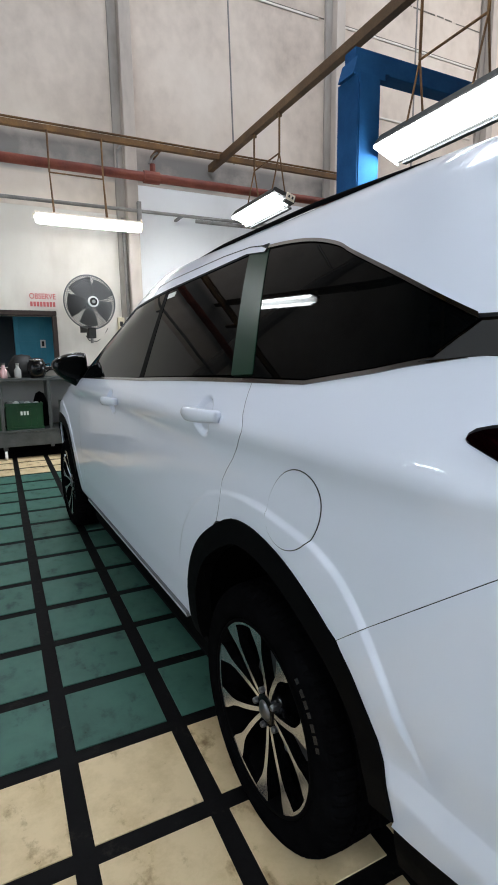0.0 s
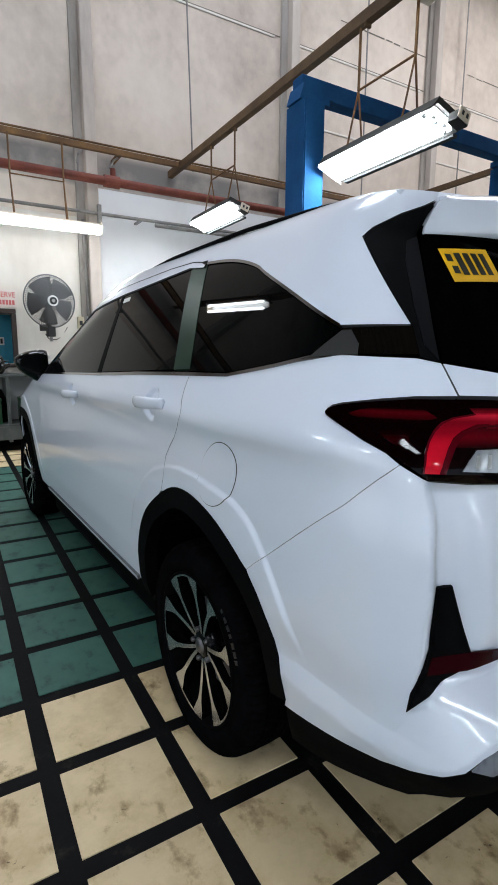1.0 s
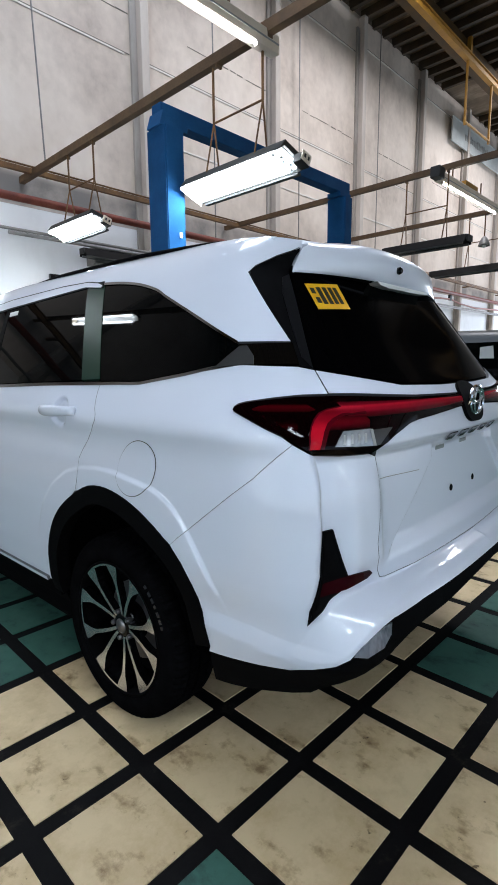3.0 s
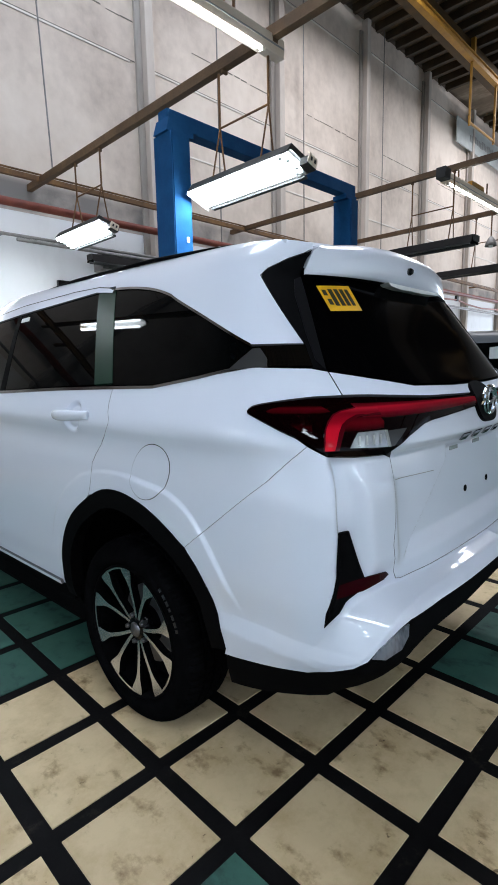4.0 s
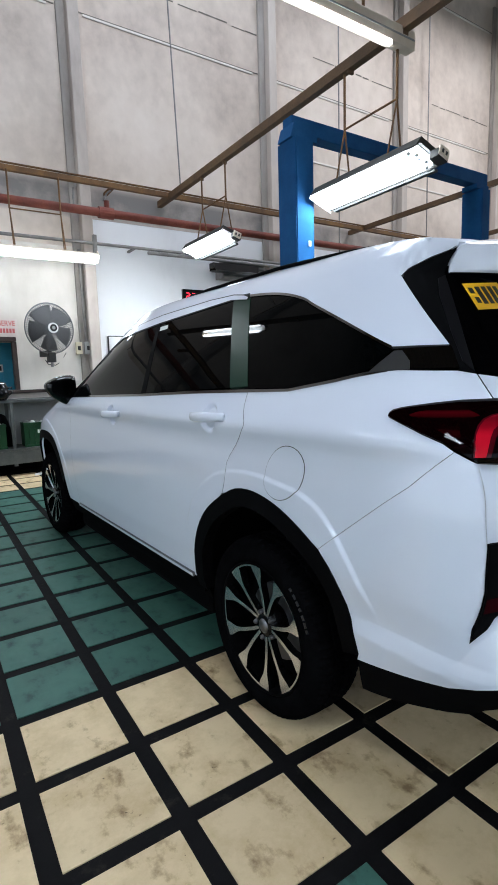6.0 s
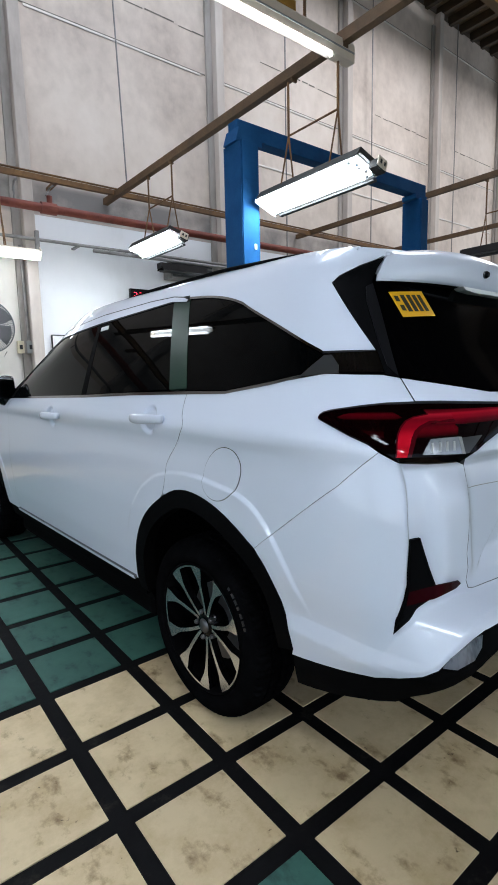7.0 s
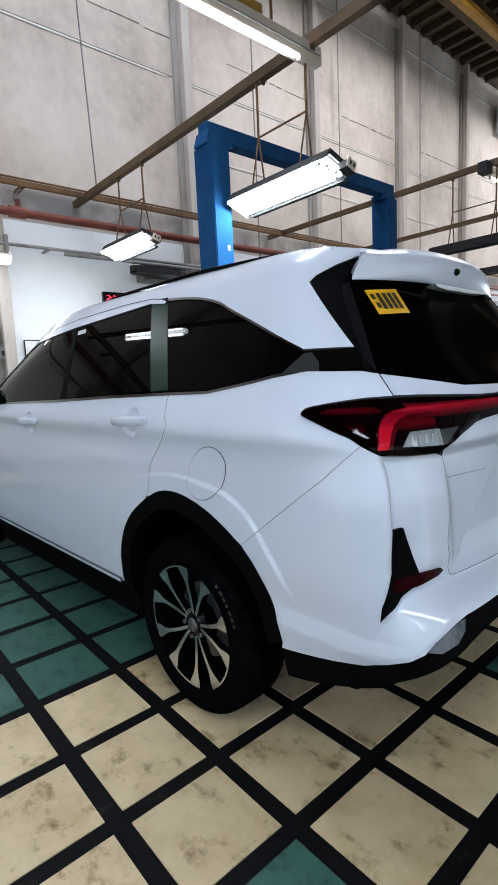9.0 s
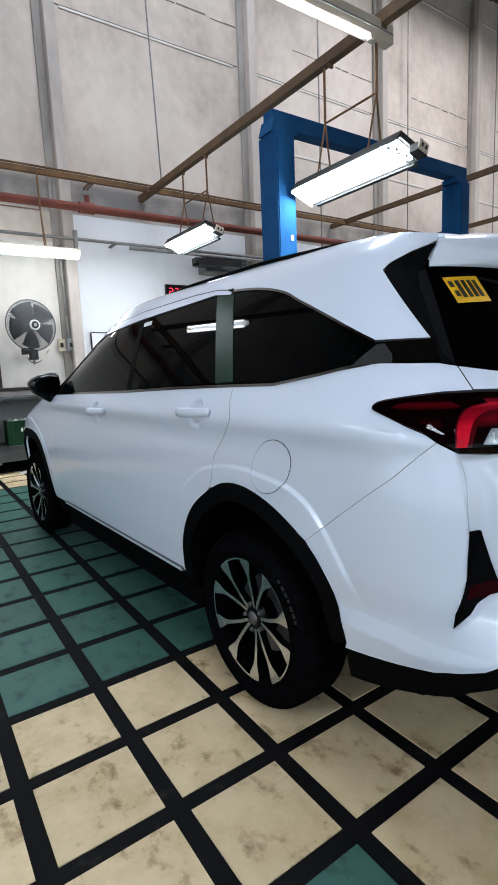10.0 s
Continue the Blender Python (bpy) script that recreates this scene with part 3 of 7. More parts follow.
t = thing("fire_pipe", "faded red painted water pipe along the wall", "pipe", Matrix.Translation((-8.9, 5.22, 3.41)))
part("pipe", rod((0, 0, 0), (30, 0, 0), 0.055, 14), RED_PIPE, t, smooth=True)
for x in (10.4, 16.9, 4.6):
    part("coupling", rod((x - 0.10, 0, 0), (x + 0.10, 0, 0), 0.075, 14), RED_PIPE, t, "red pipe coupling")
    part("valve_stub", rod((x + 0.02, 0, 0.05), (x + 0.02, 0, 0.16), 0.035, 10), RED_PIPE, t)
    part("pipe_hanger", add_path(bmesh.new(), [(x - 0.35, 0.1, 0.34), (x - 0.40, 0.03, 0.27), (x - 0.42, 0, 0.16), (x - 0.42, 0, 0.05)], 0.016), GREY_PIPE, t)
    part("pipe_hanger", add_path(bmesh.new(), [(x + 0.12, 0.1, 0.34), (x + 0.04, 0.03, 0.27), (x - 0.02, 0, 0.16)], 0.014), GREY_PIPE, t)
t = thing("conduit_run", "grey electrical conduits along the wall", "conduit", Matrix.Translation((-8.9, 5.3, 3.02)))
part("conduit", rod((0, 0, 0), (30, 0, 0.0), 0.022, 10), GREY_PIPE, t, smooth=True)
part("conduit", rod((11.0, -0.02, -0.055), (30, -0.02, -0.055), 0.026, 10), GREY_PIPE, t, smooth=True)
part("junction", box(10.22, 10.27, -0.03, 0.03, -0.26, 0.11, 0.006), GREY_PIPE, t)
for k in range(12):
    part("strap", box(0.4 + 2.6 * k, 0.44 + 2.6 * k, -0.01, 0.29, -0.012, 0.012), GREY_PIPE, t)
t = thing("hanging_cable", "thin grey cable hanging down in front of the wall", "cable", Matrix.Translation((2.74, 5.42, 3.8)))
part("cable", rod((0, 0, 0), (-0.16, 0, 5.5), 0.012, 6), GREY_PIPE, t)
for x, y in ((8.4, 5.44), (5.95, 5.44), (11.6, 5.44)):
    t = thing("hanging_cable", "thin grey cable hanging down in front of the wall", "cable", Matrix.Translation((x, y, 3.05)))
    part("cable", rod((0, 0, 0), (0, 0, 6.31), 0.013, 6), GREY_PIPE, t)


def lamp_fixture(m, length, lit, hang, label, tubes=4, tilt=0.0, width=0.26, dark=False, framed=True, rods=None, material=None):
    """A hanging trough of fluorescent tubes along local x. hang: height of the rail above it; rods: their x places."""
    t = thing("fluorescent_lamp", label, "lamp", m, "hanging lamps")
    rot = pose(0, 0, 0, tilt, 0, 0)
    h = width / 2
    o = [(-h, -0.055), (-h + 0.006, -0.055), (-h * 0.45, 0.012), (h * 0.45, 0.012), (h - 0.006, -0.055), (h, -0.055), (h * 0.5, 0.055), (-h * 0.5, 0.055)]
    bm = prism(o, -length / 2, length / 2, "x")
    bm.normal_update()
    for f in bm.faces:
        f.material_index = 1 if f.calc_center_median().z < 0.02 and f.normal.z < -0.2 else 0
    bmesh.ops.transform(bm, matrix=rot, verts=bm.verts[:])
    part("housing", bm, (DARK_HOUSING if lit else UNLIT_HOUSING) if dark else HOUSING, t, "dark metal trough" if dark else "pale enamelled trough", slots=(REFLECTOR if lit else UNLIT_HOUSING,))
    for k in range(tubes):
        y = (k - (tubes - 1) / 2) * (width * 0.72 / max(tubes - 1, 1))
        z = -0.012 - 0.03 * abs(y) / h
        bm = rod((-length / 2 + 0.03, y, z - 0.02), (length / 2 - 0.03, y, z - 0.02), 0.018, 12)
        bmesh.ops.transform(bm, matrix=rot, verts=bm.verts[:])
        part("tube", bm, (material or TUBE_ON) if lit else TUBE_OFF, t, "lit white fluorescent tube" if lit else "unlit tube", True)
    for e in (-1, 1):
        if lit and e > 0:
            bm = box(length / 2 + 0.001, length / 2 + 0.012, -h, h, -0.062, 0.056, 0.003)
            bmesh.ops.transform(bm, matrix=rot, verts=bm.verts[:])
            part("end_plate", bm, HOUSING, t, "pale end plate")
            continue
        bm = box(e * length / 2 - 0.012 + e * 0.014, e * length / 2 + 0.012 + e * 0.014, -h * (0.1 if lit else 0.75), h * 0.55, -0.005 if lit else -0.03, 0.05, 0.006)
        bmesh.ops.transform(bm, matrix=rot, verts=bm.verts[:])
        part("end_cap", bm, HOUSING if lit else DARK_HOUSING, t, "small lamp end bracket")
    if hang:
        rods = rods or (-length * 0.2, length * 0.2)
        zb = hang * 0.52
        for x in rods:
            part("rod", rod((x, 0, zb), (x, 0, hang), 0.011, 8), RUST, t, "thin brown steel rod")
            for s in (-1, 1):
                part("stay", rod((x, s * 0.0, zb), (x + 0.02, s * h * 0.6, 0.05), 0.008, 6), RUST, t)
        if framed:
            part("cross_bar", rod((rods[0], 0, zb), (rods[1], 0, zb), 0.009, 8), RUST, t)
    return t


def trough_lamp(m, length, hang, rods, label, shield):
    """A hanging lamp along local x: four staggered bare tubes under a dark spine with a dark side flange and an end box."""
    t = thing("fluorescent_lamp", label, "lamp", m, "hanging lamps")
    rot = pose(0, 0, 0, 18, 0, 0)
    end = -length / 2

    def piece(name, bm, material, note="", smooth=False):
        bmesh.ops.transform(bm, matrix=rot, verts=bm.verts[:])
        return part(name, bm, material, t, note, smooth)

    piece("housing", prism([(-0.15, -0.050), (-0.144, -0.052), (-0.07, 0.010), (0.085, 0.010), (0.118, -0.030), (0.122, -0.026), (0.09, 0.055), (-0.09, 0.055)], end, length / 2, "x"), DARK_HOUSING, "dark metal trough")
    piece("reflector", prism([(-0.130, -0.038), (-0.126, -0.040), (-0.066, 0.004), (0.082, 0.004), (0.112, -0.034), (0.116, -0.031), (0.084, 0.009), (-0.068, 0.009)], end + 0.03, length / 2 - 0.004, "x"), REFLECTOR, "white reflector")
    piece("side_flange", prism([(-0.178, -0.068), (-0.140, -0.078), (-0.134, -0.066), (-0.151, -0.0525), (-0.170, -0.052)], end + 0.02, length / 2 - 0.06, "x"), LAMP_FLANGE, "dark grey side flange")
    for k in range(5):
        y = -0.100 + 0.050 * k
        z = -0.036 - 0.12 * abs(y)
        x0 = end + 0.05 + (0.035, 0.0, 0.03, 0.01, 0.045)[k]
        piece("tube", rod((x0, y, z), (length / 2 - 0.01 - 0.008 * k, y, z), 0.019, 12), TUBE_ON, "lit white fluorescent tube", True)
        piece("tube_socket", box(x0 - 0.026, x0 - 0.001, y - 0.014, y + 0.014, z - 0.016, -0.042, 0.004), REFLECTOR, "white tube socket")
    # added plate that stops tube light from reaching the lift post
    if shield:
        piece("end_shield", prism([(-0.150, -0.072), (0.118, -0.060), (0.118, -0.026), (0.09, 0.054), (-0.09, 0.054), (-0.150, -0.050)], length / 2 + 0.001, length / 2 + 0.005, "x"), REFLECTOR, "white end shield added to keep light off the lift post")
    piece("end_box", box(end - 0.085, end - 0.001, -0.14, -0.03, -0.055, 0.010, 0.006), DARK_HOUSING, "dark end box")
    piece("end_plate", box(end - 0.099, end - 0.086, -0.125, -0.02, -0.050, 0.022, 0.005), HOUSING, "pale end plate")
    for y in (-0.095, -0.052):
        piece("end_hole", box(end - 0.1015, end - 0.0995, y - 0.010, y + 0.010, -0.028, 0.0), DARK_HOUSING)
    zb = hang * 0.52
    for x in rods:
        part("rod", rod((x, 0, zb), (x, 0, hang), 0.011, 8), RUST, t, "thin brown steel rod")
        for q in (-1, 1):
            part("stay", rod((x, 0, zb), (x + 0.02, q * 0.08, 0.05), 0.008, 6), RUST, t)
    part("cross_bar", rod((rods[0], 0, zb), (rods[1], 0, zb), 0.009, 8), RUST, t)
    return t


LIT = "lit fluorescent lamp hanging from a brown rail"
trough_lamp(Matrix.Translation((2.43, 1.31, 2.79)) @ pose(0, 0, 0, 0, 0, 90), 1.18, 0.90, (-0.30, 0.27), LIT + " on rods", True)
trough_lamp(Matrix.Translation((2.43, 4.08, 2.88)) @ pose(0, 0, 0, 0, 0, 90), 1.02, 0.82, (-0.48, 0.11), LIT + " on rods", False)
lamp_fixture(Matrix.Translation((0.70, 5.12, 2.80)), 1.22, True, 0.93, "lit fluorescent lamp hanging in front of the wall", 2, -48, 0.125, False, rods=(-0.42, 0.18), material=TUBE_WALL)


def edge_lamp(x0, x1, y, z, t0, t1, label, dark_end):
    """A cream batten hung on edge, its face to the car, with one bare tube (t0 to t1) under it."""
    t = thing("fluorescent_lamp", label, "lamp", Matrix.Translation(((x0 + x1) / 2, y, z)), "hanging lamps")
    h, cx = (x1 - x0) / 2, (x0 + x1) / 2
    part("housing", box(-h, h, 0.0, 0.09, 0, 0.135, 0.008), HOUSING, t, "cream enamelled batten")
    part("groove", box(-h + 0.01, h - 0.01, -0.004, -0.0005, 0.058, 0.070), GREY_PLASTIC, t, "grey joint line")
    part("tube", rod((t0 - cx, 0.005, -0.018), (t1 - cx, 0.005, -0.018), 0.0095, 12), TUBE_ON, t, "lit white tube", True)
    for x in (t0 - cx, t1 - cx):
        part("lamp_holder", box(x - 0.012, x + 0.012, -0.008, 0.03, -0.036, -0.0005, 0.004), HOUSING, t)
    if dark_end:
        part("end_box", box(-h - 0.16, -h - 0.001, -0.06, 0.07, 0.0, 0.14, 0.008), DARK_HOUSING, t, "dark end box")
    part("ballast", box(-0.25, 0.2, 0.0, 0.07, 0.1355, 0.20, 0.006), OCHRE, t, "ochre ballast box")
    for x in (-h * 0.55, h * 0.4):
        part("rod", rod((x, 0.05, 0.135), (x, 0.05, 0.32), 0.012, 8), RUST, t)
    return t


edge_lamp(0.9, 2.56, 0.95, 3.60, 0.95, 2.31, "half-lit cream fluorescent batten under the rail", False)
edge_lamp(6.2, 8.4, 1.27, 3.61, 6.28, 8.3, "lit fluorescent lamp in a cream batten", True)
lamp_fixture(Matrix.Translation((-1.15, 3.58, 3.66)) @ pose(0, 0, 0, 0, 0, 90), 1.25, True, 0.16, LIT + " over the bay, out of direct view", 2, -35, 0.13, True)
# unseen lamps, added beside and behind the car as fill light
lamp_fixture(Matrix.Translation((-1.15, -2.9, 3.62)) @ pose(0, 0, 0, 0, 0, 90), 1.25, True, 0.20, LIT + " over the bay, out of direct view", 3, 0, 0.26, False, material=TUBE_FILL)
for lx, ly, top in ((2.45, -7.2, 0.09), (-1.15, -5.8, 0.20), (-4.6, 1.6, 0.20), (-4.6, -1.6, 0.20), (-4.6, -5.0, 0.20)):
    lamp_fixture(Matrix.Translation((lx, ly, 3.62)) @ pose(0, 0, 0, 0, 0, 90), 1.25, True, top, LIT + " over the bay, out of direct view", 3, 0, 0.26, False, material=TUBE_FILL)
lamp_fixture(Matrix.Translation((6.33, 1.516, 2.827)) @ pose(0, 0, 0, 0, 0, 90), 1.21, False, 0.92, "unlit dark fluorescent lamp hanging on rods", 2, 0, 0.26, True, rods=(-0.3, 0.3))
lamp_fixture(Matrix.Translation((8.88, 1.614, 2.852)) @ pose(0, 0, 0, 0, 0, 90), 1.92, False, 0.895, "unlit dark fluorescent lamp hanging on rods", 2, 0, 0.26, True, rods=(-0.3, 0.3))
lamp_fixture(Matrix.Translation((3.55, 5.28, 2.86)), 0.8, False, 0.0, "unlit dark lamp on the wall", 2, 0, 0.2, True)

# bell-shaped unlit lamp hanging by the far pilaster
t = thing("bell_lamp", "dark bell-shaped lamp hanging from a thin rod", "lamp", Matrix.Translation((8.80, 1.614, 3.214)))
part("shade", lathe([(0.02, 0.16), (0.05, 0.13), (0.085, 0.06), (0.10, 0.0), (0.09, 0.0), (0.04, 0.10)], 20, "Z"), GREY_PIPE, t, "grey metal shade", True)
part("bulb", lathe([(0.0, -0.03), (0.03, -0.02), (0.04, 0.02), (0.02, 0.09), (0.0, 0.1)], 14, "Z"), REFLECTOR, t, "pale bulb", True)
part("rod", rod((0, 0, 0.15), (0, 0, 0.545), 0.012, 8), RUST, t)
part("arm", box(-0.02, 0.09, -0.015, 0.015, 0.525, 0.555), RUST, t)

# yellow hanger frame under the roof
t = thing("hanger_frame", "ochre steel hanger frame under the roof beam", "hanger", Matrix.Translation((13.42, 4.0, 8.78)))
part("post", rod((0.0, 0, 0.0), (0.0, 0, -1.50), 0.034, 8), OCHRE, t)
part("post", rod((1.68, 0, 0.0), (1.68, 0, -1.50), 0.034, 8), OCHRE, t)
part("bar", rod((0.0, 0, -1.42), (1.68, 0, -1.42), 0.028, 8), OCHRE, t)
t = thing("hanging_signboard", "pale grey signboard with faded lettering high on the wall", "sign", Matrix.Translation((16.0, 5.45, 8.06)))
part("board", box(0, 4.2, 0, 0.04, 0, 0.72, 0.008), GIRDER_GREY, t, "pale grey painted board")
part("board_edge", box(-0.01, 4.21, -0.012, -0.001, 0.70, 0.725), GIRDER_GREY, t)
for x in (0.3, 3.9):
    part("board_hanger", box(x - 0.02, x + 0.02, 0.041, 0.148, 0.45, 0.55), DARK_HOUSING, t)
rng = random.Random(4)
for k in range(14):
    part("lettering_bar", box(1.0 + 0.145 * k, 1.09 + 0.145 * k, -0.008, -0.0005, 0.26 + 0.04 * rng.random(), 0.44 + 0.08 * rng.random()), GREY_PLASTIC, t, "faded dark lettering")
t = thing("air_hose", "faded pink air hose slung along the wall", "hose", Matrix.Translation((14.0, 5.4, 3.2)))
part("hose", add_path(bmesh.new(), [(0.0, 0, 0.02), (0.9, 0, -0.02), (1.6, 0, 0.03), (2.4, 0, 0.06), (3.2, 0, -0.03), (4.5, 0, -0.08), (7, 0, 0.0)], 0.028), SKIN_PINK, t, smooth=True)
part("hose_hook", box(2.3, 2.45, -0.03, 0.05, 0.02, 0.2, 0.01), DARK_HOUSING, t)

# ---- two-post lift ----
lift = thing("car_lift", "tall blue two-post car lift with an overhead crossbeam", "car lift", Matrix.Translation((3.77, 2.1, 0)))


def lift_post(x0, x1, face):
    d, t_ = 0.14, 0.02
    o = [(x0, -d), (x1, -d), (x1, d), (x0, d)]
    bm = prism(o, 0.03, 3.31, "z")
    bmesh.ops.bevel(bm, geom=[e for e in bm.edges if abs(e.verts[0].co.z - e.verts[1].co.z) > 1], offset=0.010, segments=2, affect="EDGES")
    p = part("post", bm, BLUE_STEEL, lift)
    part("base_plate", box(x0 - 0.1, x1 + 0.1, -0.32, 0.32, 0, 0.029, 0.004), BLUE_STEEL, p)
    return p


lift_post(-1.575, -1.365, -1)
lift_post(1.24, 1.40, -1)
part("crossbeam", box(-1.56, 1.44, -0.07, 0.07, 3.37, 3.515, 0.008), BLUE_STEEL, lift)
part("head_plate", prism([(-1.60, 3.312), (-1.29, 3.312), (-1.29, 3.36), (-1.24, 3.368), (-1.52, 3.368), (-1.56, 3.44)], -0.10, 0.10, "y"), BLUE_STEEL, lift)
part("head_plate", box(1.18, 1.42, -0.1, 0.1, 3.312, 3.368, 0.005), BLUE_STEEL, lift)
for s, y in ((-1.45, -0.6), (-1.45, 0.6), (1.38, -0.6), (1.38, 0.6)):
    part("swing_arm", add_rod(rod((s, y * 0.25, 0.16), (s - math.copysign(0.75, s), y, 0.13), 0.05, 8), (s - math.copysign(0.75, s), y, 0.08), (s - math.copysign(0.75, s), y, 0.2), 0.06, 12), BLUE_STEEL, lift)
part("cable_tag", box(-1.445, -1.415, -0.149, -0.1405, 2.37, 2.42, 0.002), LABEL_WHITE, lift, "small white tag")

# ---- things at the wall ----
# wall fan
fan = thing("wall_fan", "grey industrial wall fan with a round wire guard", "fan", pose(0.66, 5.27, 1.87, 0, 0, 12))
bm = bmesh.new()
R_FAN = 0.325
for k in range(15):
    f = k / 14
    r = 0.07 + (R_FAN - 0.07) * f
    y = -0.11 + 0.10 * f ** 3
    add_path(bm, [(r * math.cos(a), y, r * math.sin(a)) for a in [2 * math.pi * j / 40 for j in range(41)]], 0.0022 if k < 14 else 0.008, 4)
for j in range(76):
    a = 2 * math.pi * j / 76
    add_path(bm, [((0.07 + (R_FAN - 0.07) * f) * math.cos(a + 0.5 * f), -0.11 + 0.10 * f ** 3, (0.07 + (R_FAN - 0.07) * f) * math.sin(a + 0.5 * f)) for f in (0, 0.33, 0.66, 0.85, 1)], 0.0022, 4)
    add_path(bm, [(R_FAN * math.cos(a), -0.01, R_FAN * math.sin(a)), (R_FAN * 0.9 * math.cos(a), 0.06, R_FAN * 0.9 * math.sin(a)), (0.1 * math.cos(a), 0.09, 0.1 * math.sin(a))], 0.0022, 4)
part("guard", bm, FAN_GUARD, fan, "wire guard")
part("badge", rod((0, -0.122, 0), (0, -0.100, 0), 0.066, 24), LABEL_WHITE, fan, "pale hub ring")
part("badge_disc", rod((0, -0.129, 0), (0, -0.124, 0), 0.046, 20), DARK_HOUSING, fan)
part("badge_dot", rod((0, -0.133, 0), (0, -0.1295, 0), 0.022, 20), GREY_PLASTIC, fan)
for k in range(5):
    bm = bmesh.new()
    n = 7
    rows_ = []
    for i in range(n):
        f = i / (n - 1)
        r = 0.05 + 0.245 * f
        wd = 0.62 + 0.13 * math.sin(math.pi * min(f + 0.15, 1))
        rows_.append([bm.verts.new((r * math.cos(c), -0.02 + 0.055 * (c / wd), r * math.sin(c))) for c in [wd * (j / 5 - 0.5) * 1.6 for j in range(6)]])
    for a, c in zip(rows_, rows_[1:]):
        for j in range(5):
            bm.faces.new((a[j], a[j + 1], c[j + 1], c[j]))
    bmesh.ops.solidify(bm, geom=bm.faces[:], thickness=0.003)
    ob = part("blade", bm, FAN_BLADE, fan, smooth=True)
    ob.matrix_local = pose(0, 0, 0, 0, 72 * k + 25, 0)
part("motor", rod((0, -0.0, 0), (0, 0.17, 0), 0.075, 20), DARK_HOUSING, fan, "dark motor drum")
part("bracket", add_box(box(-0.05, 0.05, -0.03, 0.05, -0.44, -0.31, 0.012), -0.03, 0.03, 0.051, 0.31, -0.36, -0.28), DARK_HOUSING, fan, "dark wall bracket")
part("pull_knob", rod((0, 0.0, -0.50), (0, 0, -0.44), 0.018, 10), GREY_PIPE, fan)
part("cord", add_path(bmesh.new(), [(0.02, 0.25, -0.40), (0.08, 0.30, -0.46), (0.18, 0.30, -0.47), (0.26, 0.29, -0.42), (0.33, 0.27, -0.30)], 0.006), DARK_HOUSING, fan)

# lettering on the wall
sign = thing("wall_sign", "faded red painted notice on the white wall", "sign", Matrix.Translation((0.14, 5.595, 1.90)))


def lettering(text, size, material, parent, m, label):
    cu = bpy.data.curves.new("lettering", "FONT")
    cu.body, cu.size, cu.align_x, cu.extrude, cu.offset = text, size, "CENTER", 0.002, 0.0012
    tmp = new("lettering", cu)
    me = bpy.data.meshes.new_from_object(tmp.evaluated_get(bpy.context.evaluated_depsgraph_get()))
    bpy.data.objects.remove(tmp)
    me.materials.clear()
    me.materials.append(material)
    ob = new("lettering", me)
    ob.parent = parent
    ob.matrix_local = m
    return tagged(ob, label)


part("board", box(-0.185, 0.185, -0.006, 0.0, -0.10, 0.115), SIGN_PALE, sign, "pale painted panel")
lettering("OBSERVE", 0.094, SIGN_RED, sign, pose(0, -0.009, 0.024, 90, 0, 0) @ Matrix.Diagonal((0.82, 1, 1, 1)), "faded red word OBSERVE")
for k in range(8):
    part("lettering_bar", box(-0.15 + 0.038 * k, -0.122 + 0.038 * k, -0.011, -0.007, -0.07, -0.012), SIGN_RED, sign, "illegible faded red letter")

# room window with a blue door behind it
win = structure("window_1", box(WX0 - 0.01, WX1 + 0.02, WALL_Y - 0.03, WALL_Y + 0.1, WZ1, WZ1 + 0.06, 0.01), DARK_WOOD, "dark wood framed opening into a dim room")
for nm, bx in (("window_frame", (WX1 - 0.035, WX1 + 0.02, WALL_Y - 0.03, WALL_Y + 0.1, WZ0, WZ1 - 0.002)), ("window_frame", (WX0 - 0.01, WX0 + 0.05, WALL_Y - 0.03, WALL_Y + 0.1, WZ0, WZ1 - 0.002)), ("window_sill", (WX0 - 0.01, 1.1, WALL_Y - 0.06, WALL_Y - 0.003, WZ0 - 0.045, WZ0 - 0.002))):
    part(nm, box(*bx, 0.008), DARK_WOOD, win)
b = bmesh.new()
add_box(b, -3.0, 1.6, 7.6, 7.8, 0, 3)
add_box(b, -3.2, -3.0, WALL_Y + 0.25, 7.8, 0, 3)
add_box(b, 1.6, 1.8, WALL_Y + 0.25, 7.8, 0, 3)
add_box(b, -3.2, 1.8, WALL_Y + 0.25, 7.8, 3.0, 3.1)
structure("back_room", b, ROOM_DARK, "dim painted room behind the window")
door = thing("door_1", "blue painted panelled door standing in the back room", "door", Matrix.Translation((0.16, 6.35, 0)), kind="structure")
part("leaf", box(-0.36, 0.36, 0, 0.045, 0.02, 2.05, 0.005), BLUE_DOOR, door)
for x0, x1 in ((-0.30, -0.03), (0.03, 0.30)):
    for z0, z1 in ((0.2, 0.9), (1.0, 1.42), (1.5, 1.9)):
        part("door_panel", box(x0, x1, -0.012, -0.0005, z0, z1, 0.005), BLUE_DOOR, door)
part("notice", box(-0.035, 0.035, -0.018, -0.013, 1.33, 1.44), LABEL_WHITE, door, "small white notice")
part("notice_bar", box(-0.015, 0.015, -0.021, -0.0185, 1.35, 1.42), DARK_HOUSING, door, "dark print")

